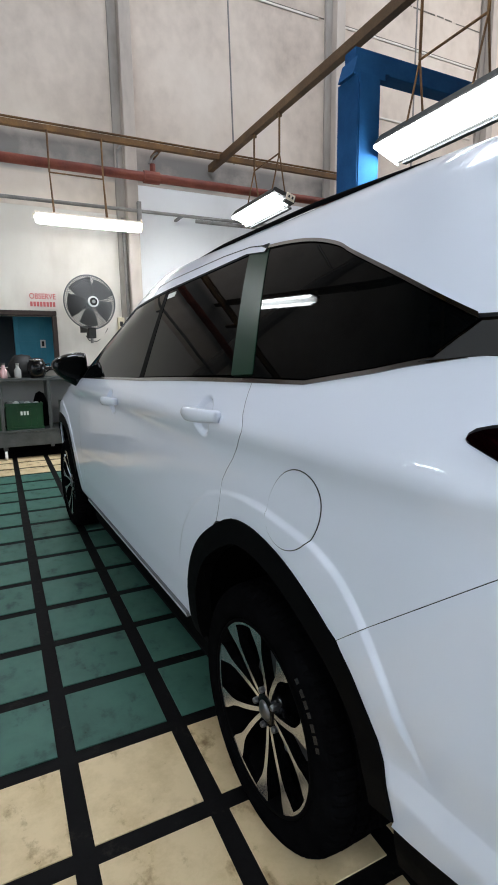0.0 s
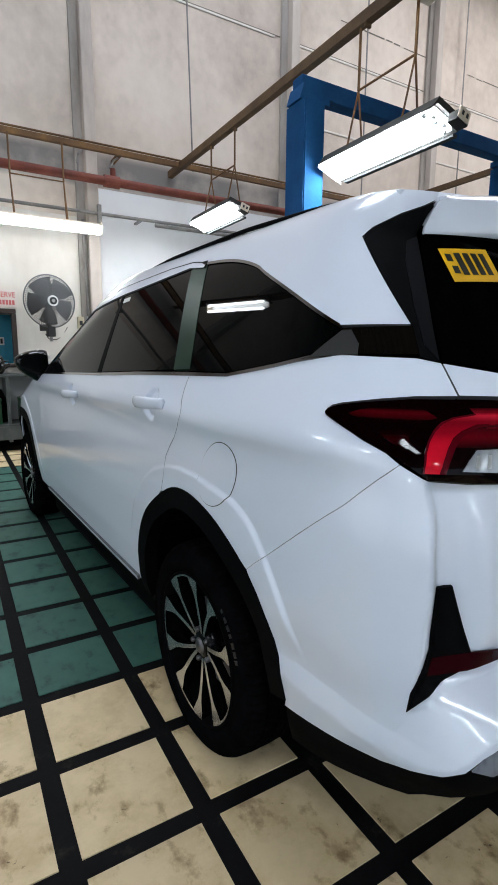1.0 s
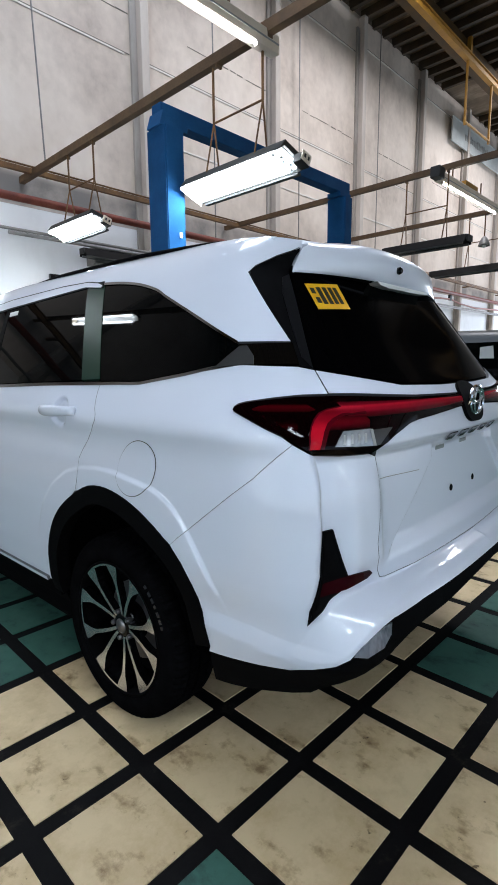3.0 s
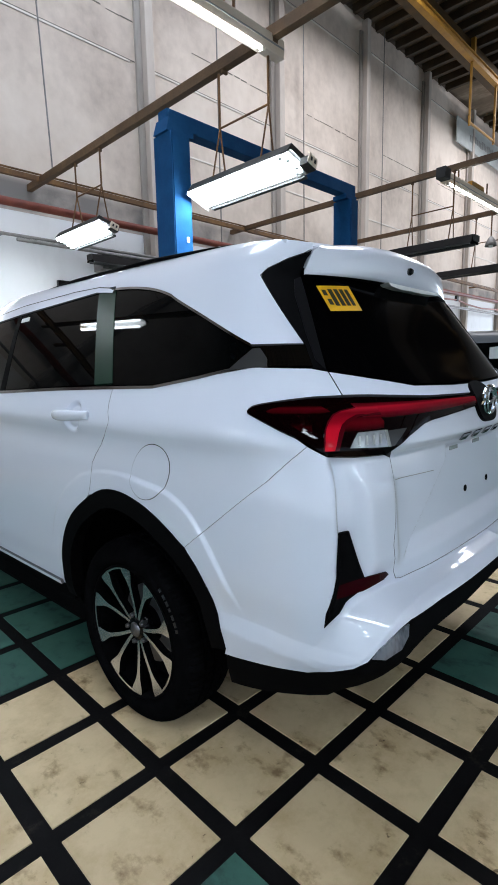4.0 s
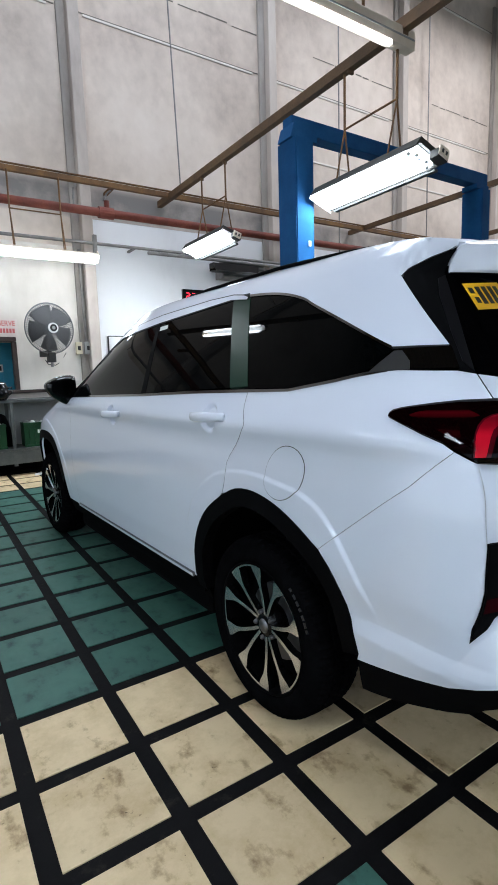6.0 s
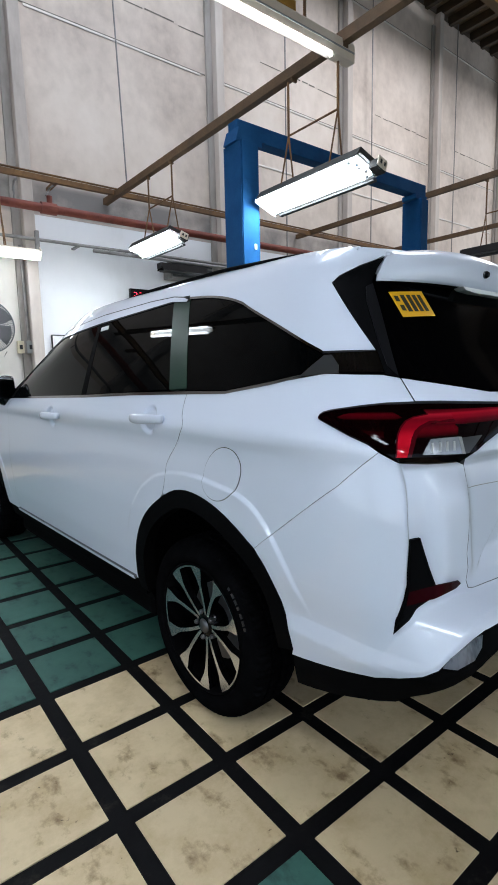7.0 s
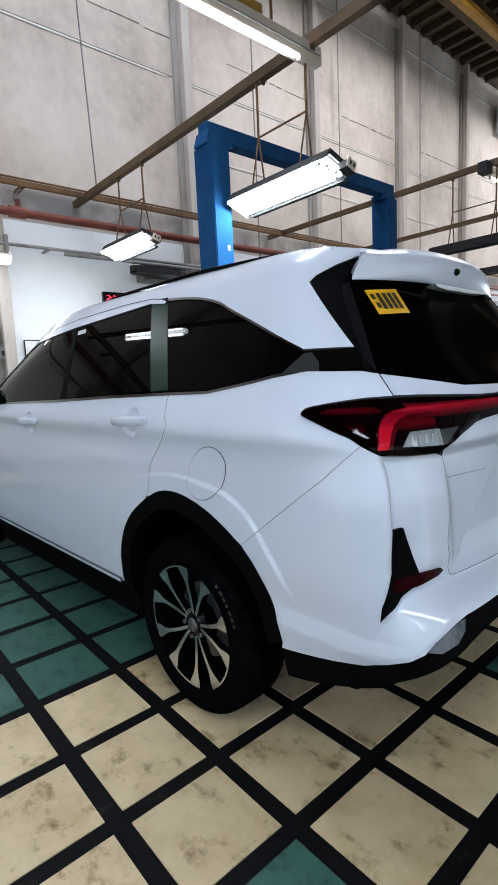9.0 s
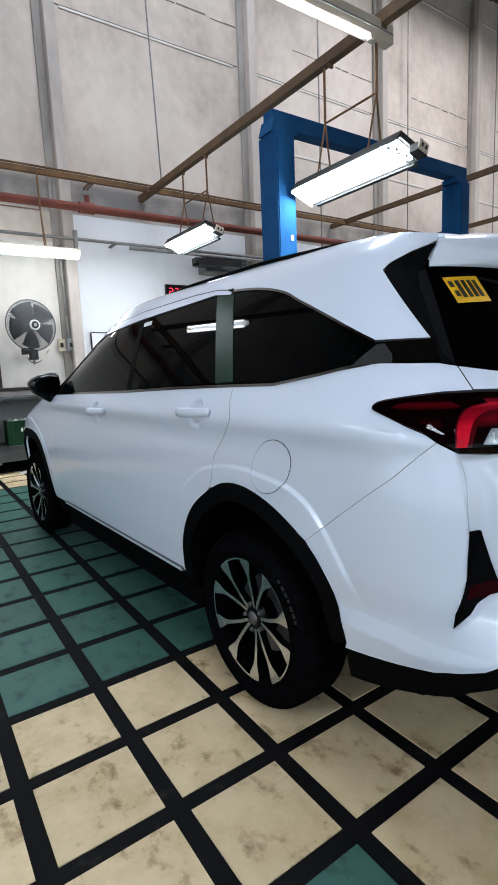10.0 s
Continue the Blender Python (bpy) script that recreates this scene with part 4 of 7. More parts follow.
for x, m_, w in ((1.10, BEIGE_PLASTIC, 0.045), (1.215, GREY_PLASTIC, 0.05)):
    t = thing("wall_switch", "beige switch box on the wall" if m_ is BEIGE_PLASTIC else "grey switch box on the pilaster", "switch", Matrix.Translation((x, WALL_Y - (0.004 if x < 1.12 else 0.054), 1.63)))
    part("box", box(-w, w, -0.05, 0, -0.085, 0.085, 0.01), m_, t)
    part("rocker", box(-0.02, 0.02, -0.058, -0.0505, -0.03, 0.03, 0.003), DARK_HOUSING, t, "dark switch rocker")
    part("cable", add_path(bmesh.new(), [(0.02, -0.02, -0.085), (0.03, -0.02, -0.13), (0.08, -0.02, -0.16), (0.12, -0.02, -0.12)], 0.007), GREY_PIPE, t)
t = thing("wall_conduit", "grey conduit running down the pilaster", "conduit", Matrix.Translation((1.2, WALL_Y - 0.085, 1.72)))
part("pipe", rod((0, 0, 0), (-0.02, 0, 1.25), 0.022, 8), GREY_PIPE, t)
t = thing("wall_mirror", "small white framed mirror beside the pilaster", "mirror", Matrix.Translation((1.66, 5.59, 1.55)))
part("frame", box(-0.14, 0.14, -0.03, 0, -0.2, 0.26, 0.02), DARK_HOUSING, t)
part("glass", box(-0.125, 0.125, -0.034, -0.031, -0.18, 0.245), LABEL_WHITE, t)

clock = thing("led_clock", "black digital wall clock with red digits", "clock", Matrix.Translation((2.95, 5.59, 2.43)))
part("case", box(-0.20, 0.20, -0.06, 0, -0.09, 0.11, 0.008), GLOSS_BLACK, clock)


def digit(segments, x):
    bm = bmesh.new()
    for s in segments:
        a = {"a": (0, 0.09, 1), "b": (0.025, 0.065, 0), "c": (0.025, 0.02, 0), "d": (0, -0.005, 1), "e": (-0.025, 0.02, 0), "f": (-0.025, 0.065, 0), "g": (0, 0.0425, 1)}[s]
        w, h = (0.022, 0.005) if a[2] else (0.005, 0.018)
        add_box(bm, x + a[0] - w, x + a[0] + w, -0.064, -0.0605, a[1] - h - 0.04, a[1] + h - 0.04)
    part("digit", bm, LED_RED, clock, "glowing red digit")


digit("abged", -0.12)
part("colon", add_box(box(-0.075, -0.065, -0.064, -0.0605, -0.02, -0.01), -0.075, -0.065, -0.064, -0.0605, 0.02, 0.03), LED_RED, clock)
digit("abgcd", -0.02)
digit("abged", 0.07)

ac = thing("wall_vent_unit", "grey louvred unit mounted high on the wall", "vent", Matrix.Translation((3.75, 5.59, 2.72)))
part("case", box(-0.38, 0.42, -0.24, 0, 0, 0.26, 0.015), GREY_PIPE, ac)
for k in range(4):
    part("louvre", box(-0.36, 0.40, -0.262, -0.2415, 0.03 + 0.06 * k, 0.06 + 0.06 * k, 0.004), CART_STEEL, ac)

# steel work cart with crates
cart = thing("work_cart", "grey steel two-shelf work cart on castors against the wall", "cart", Matrix.Translation((-0.10, 5.28, 0)))
CX0, CX1 = -0.88, 1.05
part("top", box(CX0, CX1, -0.22, 0.28, 0.93, 0.965, 0.006), CART_STEEL, cart, "grey steel top")
part("shelf", box(CX0, CX1, -0.225, 0.28, 0.325, 0.355, 0.004), CART_STEEL, cart)
part("apron", box(CX0, CX1, -0.221, -0.205, 0.16, 0.324, 0.003), CART_STEEL, cart, "grey-green lower panel")
part("back_panel", box(CX0 + 0.04, CX1 - 0.04, 0.262, 0.272, 0.36, 0.925), GREY_PLASTIC, cart, "grey back panel")
for x in (CX0 + 0.02, -0.34, 0.185, CX1 - 0.02):
    for y in (-0.20, 0.26):
        part("leg", box(x - 0.02, x + 0.02, y - 0.018, y + 0.018, 0.13, 0.929, 0.003), CART_STEEL, cart)
for x in (-0.335, 0.9):
    w = part("castor", rod((x - 0.015, -0.17, 0.055), (x + 0.015, -0.17, 0.055), 0.055, 16), LABEL_WHITE, cart, "pale castor wheel")
    part("fork", box(x - 0.025, x + 0.025, -0.20, -0.14, 0.112, 0.199, 0.004), CART_STEEL, cart)


def crate(x, wide=0.20):
    t = thing("crate", "dark green plastic bottle crate on the cart shelf", "crate", Matrix.Translation((x, 5.24, 0.356)), "green crates")
    w = wide
    b = box(-w, w, -0.13, 0.13, 0, 0.012)
    for s in (-1, 1):
        add_box(b, -w, w, s * 0.13 - 0.006, s * 0.13 + 0.006, 0.0125, 0.31)
        add_box(b, s * w - 0.006, s * w + 0.006, -0.123, 0.123, 0.0125, 0.31)
    part("shell", b, CRATE_GREEN, t)
    part("rim", add_box(box(-w - 0.01, w + 0.01, -0.147, -0.137, 0.285, 0.312, 0.003), -w - 0.01, w + 0.01, -0.147, -0.137, 0.0, 0.03, 0.003), CRATE_GREEN, t)
    for k in (-2, -1, 1, 2):
        part("rib", box(k * 0.07 - 0.006, k * 0.07 + 0.006, -0.145, -0.1365, 0.031, 0.284), CRATE_GREEN, t)
    for k in range(3):
        part("marking_bar", box(-0.045 + 0.034 * k, -0.023 + 0.034 * k, -0.14, -0.1365, 0.17, 0.215), LABEL_WHITE, t, "pale stencilled mark")
    for k in range(6):
        part("rag", lathe([(0.0, 0.0), (0.04, 0.01), (0.045, 0.03), (0.02, 0.06), (0.0, 0.065)], 8, "Z"), (GREY_PLASTIC, LABEL_WHITE)[k % 2], t, "crumpled pale packing").matrix_local = pose(-0.15 + 0.06 * k, 0.02 * (-1) ** k, 0.27, 15 * k, 10, 40 * k)
    return t


for x in (-0.66, -0.20, 0.42, 0.83):
    crate(x)
t = thing("rag_heap", "dark cloth heap behind the crates on the cart", "cloth", Matrix.Translation((0.0, 5.42, 0.356)))
part("cloth", lathe([(0.0, 0.0), (0.11, 0.0), (0.12, 0.12), (0.09, 0.28), (0.05, 0.40), (0.0, 0.43)], 9, "Z"), UNDER_BLACK, t, smooth=True)


def bottle(x, y, s, material, label):
    t = thing("bottle", label, "bottle", Matrix.Translation((x, y, 0.966)))
    part("body", lathe([(0.0, 0.0), (0.036, 0.0), (0.038, 0.01), (0.038, 0.09 * s), (0.018, 0.125 * s), (0.016, 0.15 * s), (0.0, 0.15 * s)], 18, "Z"), material, t, smooth=True)
    part("cap", rod((0, 0, 0.151 * s), (0, 0, 0.172 * s), 0.02, 14), GREY_PIPE, t)


bottle(-0.236, 5.10, 1.0, GREY_PLASTIC, "small clear glass jar on the cart")
bottle(-0.385, 5.12, 1.0, PINK_PLASTIC, "pale pink plastic bottle on the cart")
bottle(-0.47, 5.08, 0.9, PINK_PLASTIC, "pale pink plastic bottle on the cart")
t = thing("kettle", "round glossy black pot with a shiny lid on the cart", "pot", Matrix.Translation((-0.025, 5.12, 0.966)))
part("body", lathe([(0.0, 0.0), (0.07, 0.0), (0.098, 0.04), (0.107, 0.10), (0.098, 0.17), (0.075, 0.205)], 28, "Z"), GLOSS_BLACK, t, smooth=True)
part("rim", lathe([(0.078, 0.198), (0.084, 0.205), (0.080, 0.214), (0.06, 0.225), (0.0, 0.235)], 28, "Z"), DARK_CHROME, t, "shiny lid", smooth=True)
part("handle", add_path(bmesh.new(), [(0.1, 0, 0.15), (0.14, 0, 0.16), (0.15, 0, 0.10), (0.10, 0, 0.06)], 0.009), GLOSS_BLACK, t)
t = thing("bag", "dark rounded bag lying on the cart", "bag", Matrix.Translation((-0.17, 5.38, 0.966)))
part("body", lathe([(0.0, 0.0), (0.14, 0.0), (0.165, 0.08), (0.15, 0.18), (0.09, 0.26), (0.0, 0.275)], 20, "Z"), DARK_HOUSING, t, smooth=True)
t = thing("lid_cap", "small dark bottle cap on the cart edge", "cap", Matrix.Translation((-0.24, 5.09, 0.966)))
part("disc", rod((0, 0, 0), (0, 0, 0.018), 0.03, 16), GREY_PIPE, t)
t = thing("paper_scrap", "crumpled white paper scrap on the floor", "paper", pose(0.33, 5.0, 0.0, 0, 0, 25))
part("sheet", prism([(-0.07, -0.02), (0.0, -0.035), (0.08, 0.0), (0.02, 0.03), (-0.05, 0.025)], 0.001, 0.02), LABEL_WHITE, t)


# ---- the white car ----
import collections
from mathutils.geometry import delaunay_2d_cdt


def smooth_table(pairs, sigma):
    """A smooth curve through (a, value) pairs."""
    a = np.array([p[0] for p in pairs])
    v = np.array([p[1] for p in pairs])
    g = np.arange(a[0] - 0.3, a[-1] + 0.3, 0.004)
    f = np.interp(g, a, v)
    k = np.exp(-0.5 * (np.arange(-40, 41) * 0.004 / sigma) ** 2)
    f = np.convolve(np.pad(f, 40, mode="edge"), k / k.sum(), mode="valid")
    return lambda q: float(np.interp(q, g, f))


HALF_W = smooth_table([(0.15, 0.76), (0.25, 0.80), (0.38, 0.842), (0.5, 0.858), (0.7, 0.868), (0.8, 0.866), (0.90, 0.862), (0.96, 0.857), (1.00, 0.859), (1.036, 0.871), (1.06, 0.867), (1.08, 0.858), (1.15, 0.822), (1.2, 0.798), (1.25, 0.7735), (1.3, 0.749), (1.35, 0.724), (1.4, 0.6985), (1.45, 0.672), (1.5, 0.6445), (1.55, 0.6145), (1.59, 0.580), (1.62, 0.535), (1.66, 0.36)], 0.010)
REAR_Y = smooth_table([(0.15, -0.80), (0.30, -0.86), (0.42, -0.905), (0.52, -0.92), (0.60, -0.90), (0.68, -0.880), (0.75, -0.868), (0.95, -0.852), (1.02, -0.842), (1.12, -0.815), (1.20, -0.745), (1.30, -0.677), (1.45, -0.570), (1.50, -0.532), (1.57, -0.542), (1.62, -0.53), (1.66, -0.47)], 0.016)
FRONT_Y = smooth_table([(0.15, 3.35), (0.4, 3.52), (0.7, 3.55), (0.9, 3.45), (0.98, 3.20), (1.04, 2.95), (1.10, 2.72), (1.2, 2.52), (1.45, 2.06), (1.50, 1.99), (1.55, 1.93), (1.60, 1.84), (1.66, 1.5)], 0.015)
NF, YS = 3.4, -0.2
ANG = np.linspace(0, math.pi / 2, 900)
K_GRID = np.linspace(0, 2, 900)


def corner_table(n):
    s, c = np.sin(ANG) ** (2 / n), np.cos(ANG) ** (2 / n)
    k = s + (1 - c)
    return np.interp(K_GRID, k, s), np.interp(K_GRID, k, c)


SOFT, SHARP = corner_table(4.2), corner_table(6.2)


def corner(z):
    """The tail corner in plan: tight at the bumper, rounder above the lamps."""
    f = step01(1.16, 0.86, z) * step01(0.36, 0.56, z)
    return SOFT[0] + (SHARP[0] - SOFT[0]) * f, SOFT[1] + (SHARP[1] - SOFT[1]) * f, 4.2 + 2.0 * f


def step01(a, b, v):
    k = min(max((v - a) / (b - a), 0.0), 1.0)
    return k * k * (3 - 2 * k)


# the crease over the rear wheel arch: y, height
ARCH_CREASE = smooth_table([(-0.62, 0.40), (-0.56, 0.53), (-0.511, 0.618), (-0.468, 0.690), (-0.432, 0.735), (-0.402, 0.774), (-0.366, 0.810), (-0.330, 0.838), (-0.273, 0.861), (-0.235, 0.872), (-0.056, 0.893), (0.047, 0.8926), (0.142, 0.883), (0.25, 0.855), (0.36, 0.79), (0.44, 0.70), (0.50, 0.58), (0.54, 0.45)], 0.018)


def crease_depth(y, z):
    """How far a point lies inside the crease over the rear wheel."""
    slope = (ARCH_CREASE(y + 0.004) - ARCH_CREASE(y - 0.004)) / 0.008
    return (ARCH_CREASE(y) - z) / math.hypot(1.0, slope)


def flare(y, z):
    """The raised lip round the wheel arches."""
    if -0.62 < y < 0.54:
        fade = (0.30 + 0.70 * step01(0.16, -0.10, y)) * step01(0.54, 0.66, z)
        return 0.0085 * step01(-0.003, 0.013, crease_depth(y, z)) * fade
    r = math.hypot(y - 2.75, (z - 0.30) * 0.97)
    return 0.0055 * step01(0.603, 0.591, r) * min(max((z - 0.42) / 0.2, 0), 1)


def lower_lip(y, z):
    """The bumper's flank draws in to a crease and flares out again below it."""
    zc = 0.556 + 0.10 * min(max(y + 0.62, -0.12), 0.0)
    k = -0.010 * step01(zc + 0.11, zc + 0.005, z) if z > zc else -0.010 + 0.014 * min((zc - z) / 0.05, 1.0)
    return k * step01(-0.40, -0.50, y)


# the chin under the bumper vents: upper and lower crease of its sloping top, by u
CHIN_TOP = smooth_table([(0.30, 0.545), (0.391, 0.530), (0.415, 0.555), (0.443, 0.596), (0.49, 0.632), (0.539, 0.655), (0.613, 0.670), (0.65, 0.662), (0.78, 0.660), (1.0, 0.657)], 0.010)
CHIN_EDGE = smooth_table([(0.30, 0.525), (0.40, 0.510), (0.447, 0.512), (0.487, 0.529), (0.53, 0.580), (0.56, 0.612), (0.592, 0.634), (0.645, 0.645), (0.78, 0.646), (1.0, 0.645)], 0.010)
CHIN_OUT = smooth_table([(0.30, 0.0), (0.385, 0.0), (0.44, 0.016), (0.50, 0.042), (0.56, 0.050), (0.62, 0.046), (0.70, 0.034), (1.0, 0.030)], 0.012)


def chin(u, z):
    k = (CHIN_TOP(u) - z) / max(CHIN_TOP(u) - CHIN_EDGE(u), 0.008)
    return CHIN_OUT(u) * min(max(k, 0.0), 1.0)


HANDLES = [(0.272, 1.060), (1.285, 1.020)]


def hollow(y, z):
    """The finger hollows behind the door handles."""
    d = 0.0
    for cy, cz in HANDLES:
        r = math.hypot(y - cy, z - cz)
        d -= 0.015 * step01(0.057, 0.036, r)
    return d


def rear_relief(x, z):
    """Hollows and swells of the tail: a recess beside the tailgate and the lower lip."""
    ax = abs(x)
    d = 0.0
    ridge = 0.775 + 0.10 * max(0.0, 0.82 - z) + 0.30 * max(0.0, 0.72 - z) * step01(0.55, 0.62, z) + 0.013 * step01(0.98, 0.86, z) * step01(0.64, 0.73, z)
    d += 0.014 * min(max((ridge + 0.055 - ax) / 0.055, 0.0), 1.0) ** 1.6 * step01(1.02, 0.985, z) * step01(0.615, 0.70, z) * step01(ridge - 0.30, ridge - 0.10, ax)
    d -= (0.044 * step01(ridge, ridge - 0.015, ax) - 0.014 * step01(ridge - 0.015, ridge - 0.10, ax)) * step01(1.02, 0.985, z) * step01(0.615, 0.67, z)
    d += 0.018 * step01(0.74, 0.69, ax) * step01(0.565, 0.62, ax) * step01(1.0, 0.9, z) * step01(0.68, 0.75, z)
    d += 0.027 * max(0.0, 1.0 - (ax / 0.66) ** 2) * step01(1.30, 1.14, z)
    edge = 0.285 + 1.25 * max(0.0, 0.943 - z)
    d -= 0.019 * step01(edge, edge - 0.026, ax) * step01(0.985, 0.965, z) * step01(0.70, 0.76, z)
    return d


def surface(u, z, off=0.0):
    """A point of the outer skin: u runs back along the side (u < 0), round the tail (0 to 2) and forward again."""
    sgn = -1.0
    if u > 1.0:
        u, sgn = 2.0 - u, 1.0
    w = HALF_W(z)
    if u <= 0:
        y = YS - u
        yf = FRONT_Y(z)
        y1 = yf - 1.1
        c, s = 1.0, 0.0
        ny = 0.0
        if y > y1:
            s = min((y - y1) / 1.1, 0.995)
            c = (1 - s ** NF) ** (1 / NF)
            ny = s ** (NF - 1) / 1.1
        nx = max(c, 0.02) ** (NF - 1) / w
        d = off + flare(y, z) + hollow(y, z)
        ln = math.hypot(nx, ny)
        x = c * w + d * nx / ln
        return Vector((sgn * x, y + d * ny / ln, z))
    k = u / 0.5
    lr = YS - REAR_Y(z)
    st, ct, nr = corner(z)
    s = float(np.interp(k, K_GRID, st))
    c = float(np.interp(k, K_GRID, ct))
    x, y = c * w, YS - s * lr
    nx, ny = max(c, 1e-4) ** (nr - 1) / w, max(s, 1e-4) ** (nr - 1) / lr
    ln = math.hypot(nx, ny)
    d = off + flare(y, z) * min(max((0.55 - s) / 0.15, 0), 1) + rear_relief(x, z) * ny / ln + lower_lip(y, z) * (nx / ln) ** 2 + chin(u, z)
    return Vector((sgn * (x + d * nx / ln), y - d * ny / ln, z))


def side_u(y, z):
    if y >= YS:
        return YS - y
    st, ct, nr = corner(z)
    return 0.5 * float(np.interp((YS - y) / (YS - REAR_Y(z)), st, K_GRID))


def rear_u(x, z):
    st, ct, nr = corner(z)
    u = 0.5 * float(np.interp(-abs(x) / HALF_W(z), -ct, K_GRID))
    return u if x <= 0 else 2.0 - u


def normal_at(u, z, off=0.0):
    e = 0.0025
    a = surface(u + e, z, off) - surface(u - e, z, off)
    b = surface(u, z + e, off) - surface(u, z - e, off)
    n = a.cross(b)
    if n.length < 1e-12:
        return Vector((0, 0, 1))
    return n.normalized()


def to_uz(pts):
    """Outline points, ('s', y, z) on the side or ('r', x, z) on the tail, as dense (u, z) points."""
    out = []
    n = len(pts)
    for i in range(n):
        a, b = pts[i], pts[(i + 1) % n]
        if a[0] == b[0]:
            k = max(1, int(math.hypot(b[1] - a[1], b[2] - a[2]) / 0.035))
            for j in range(k):
                f = j / k
                p, q = a[1] + (b[1] - a[1]) * f, a[2] + (b[2] - a[2]) * f
                out.append(((side_u if a[0] == "s" else rear_u)(p, q), q))
        else:
            ua = (side_u if a[0] == "s" else rear_u)(a[1], a[2])
            ub = (side_u if b[0] == "s" else rear_u)(b[1], b[2])
            k = max(1, int(abs(ub - ua) / 0.03))
            for j in range(k):
                out.append((ua + (ub - ua) * j / k, a[2] + (b[2] - a[2]) * j / k))
    return out


def inset(poly, d):
    """Moves an outline inwards by d, for the shut gaps."""
    area = sum(a[0] * b[1] - b[0] * a[1] for a, b in zip(poly, poly[1:] + poly[:1]))
    s = 1 if area > 0 else -1
    out = []
    n = len(poly)
    for i in range(n):
        p, c, q = poly[i - 1], poly[i], poly[(i + 1) % n]
        e1 = Vector((c[0] - p[0], c[1] - p[1]))
        e2 = Vector((q[0] - c[0], q[1] - c[1]))
        if e1.length < 1e-9 or e2.length < 1e-9:
            out.append(c)
            continue
        e1.normalize(), e2.normalize()
        nn = Vector((-e1.y - e2.y, e1.x + e2.x)) * s
        if nn.length < 1e-6:
            out.append(c)
            continue
        nn.normalize()
        out.append((c[0] + nn.x * d, c[1] + nn.y * d))
    return out


def panel(name, pts, material, parent, off=0.0, thick=0.012, gap=0.0016, step=0.024, label="", mirror=False, crease=False):
    """A skin panel: an outline filled, laid on the body's surface and given thickness."""
    poly = inset(to_uz(pts), gap)
    if mirror:
        poly = [(2.0 - u, z) for u, z in poly]
    us, zs = [p[0] for p in poly], [p[1] for p in poly]
    pts_in = list(poly)
    for i in range(math.floor(min(us) / step) + 1, math.ceil(max(us) / step)):
        for j in range(math.floor(min(zs) / step) + 1, math.ceil(max(zs) / step)):
            pts_in.append((i * step + 0.13 * step * (j % 2), j * step))
    if crease and not mirror:
        for d in (-0.006, -0.003, 0.0, 0.003, 0.006, 0.009, 0.012, 0.016):
            for k in range(330):
                y = -0.60 + 1.13 * k / 329
                slope = (ARCH_CREASE(y + 0.004) - ARCH_CREASE(y - 0.004)) / 0.008
                yy, z = y - slope * d / math.hypot(1, slope) * -1, ARCH_CREASE(y) - d / math.hypot(1, slope)
                if min(zs) < z < max(zs):
                    pts_in.append((side_u(yy, z), z))
        for r in (0.587, 0.591, 0.595, 0.599, 0.603, 0.607):
            for k in range(100):
                a = radians(-10 + 200 * k / 99)
                y, z = 2.75 + r * math.cos(a), 0.30 + r * math.sin(a) / 0.97
                if min(zs) < z < max(zs):
                    pts_in.append((side_u(y, z), z))
        for cy, cz in HANDLES:
            for r in (0.010, 0.022, 0.034, 0.042, 0.048, 0.054, 0.060, 0.066):
                for k in range(36):
                    a = 2 * math.pi * k / 36
                    pts_in.append((side_u(cy + r * math.cos(a), cz + r * math.sin(a)), cz + r * math.sin(a)))
    if name == "rear_bumper" and not mirror:
        for k in range(46):
            z = 0.615 + 0.0085 * k
            ridge = 0.775 + 0.10 * max(0.0, 0.82 - z) + 0.30 * max(0.0, 0.72 - z) * step01(0.55, 0.62, z)
            for d in (-0.030, -0.023, -0.018, -0.0155, -0.013, -0.0105, -0.008, -0.0055, -0.003, -0.0005, 0.003, 0.007, 0.012):
                pts_in.append((rear_u(-ridge - d, z), z))
    if name == "rear_bumper" and not mirror:
        for k in range(150):
            u = 0.36 + 0.64 * k / 149
            for line in (CHIN_TOP, CHIN_EDGE):
                for d in (-0.006, -0.003, 0.0, 0.003, 0.006):
                    pts_in.append((u, line(u) + d))
        for k in range(60):
            y = -0.50 - 0.24 * k / 59
            zc = 0.556 + 0.10 * min(max(y + 0.62, -0.12), 0.0)
            for d in (-0.006, -0.003, 0.0, 0.003, 0.006):
                pts_in.append((side_u(y, zc + d), zc + d))
    if name == "tailgate":
        for k in range(34):
            z = 0.705 + 0.008 * k
            edge = 0.285 + 1.25 * max(0.0, 0.943 - z)
            for d in (-0.026, -0.021, -0.017, -0.013, -0.009, -0.005, -0.001, 0.004):
                pts_in.append((rear_u(-edge - d, z), z))
                pts_in.append((rear_u(edge + d, z), z))
    n = len(poly)
    flat_v, flat_e, flat_f, *_ = delaunay_2d_cdt([Vector(p) for p in pts_in], [(i, (i + 1) % n) for i in range(n)], [], 1, 2e-4)
    faces = [list(f) for f in flat_f]
    flat = [(v.x, v.y) for v in flat_v]
    count = collections.Counter()
    for f in faces:
        for a, b in zip(f, f[1:] + f[:1]):
            count[min(a, b), max(a, b)] += 1
    rim = [e for e, c in count.items() if c == 1]
    top = [surface(u, z, off) for u, z in flat]
    nrm = [normal_at(u, z, off) for u, z in flat]
    if sum(1 for n, p in zip(nrm, top) if n.x * p.x + n.y * (p.y - 1.0) < 0) > len(nrm) / 2:
        nrm = [-n for n in nrm]
    out = []
    for f in faces:
        a, b, c = (top[i] for i in f)
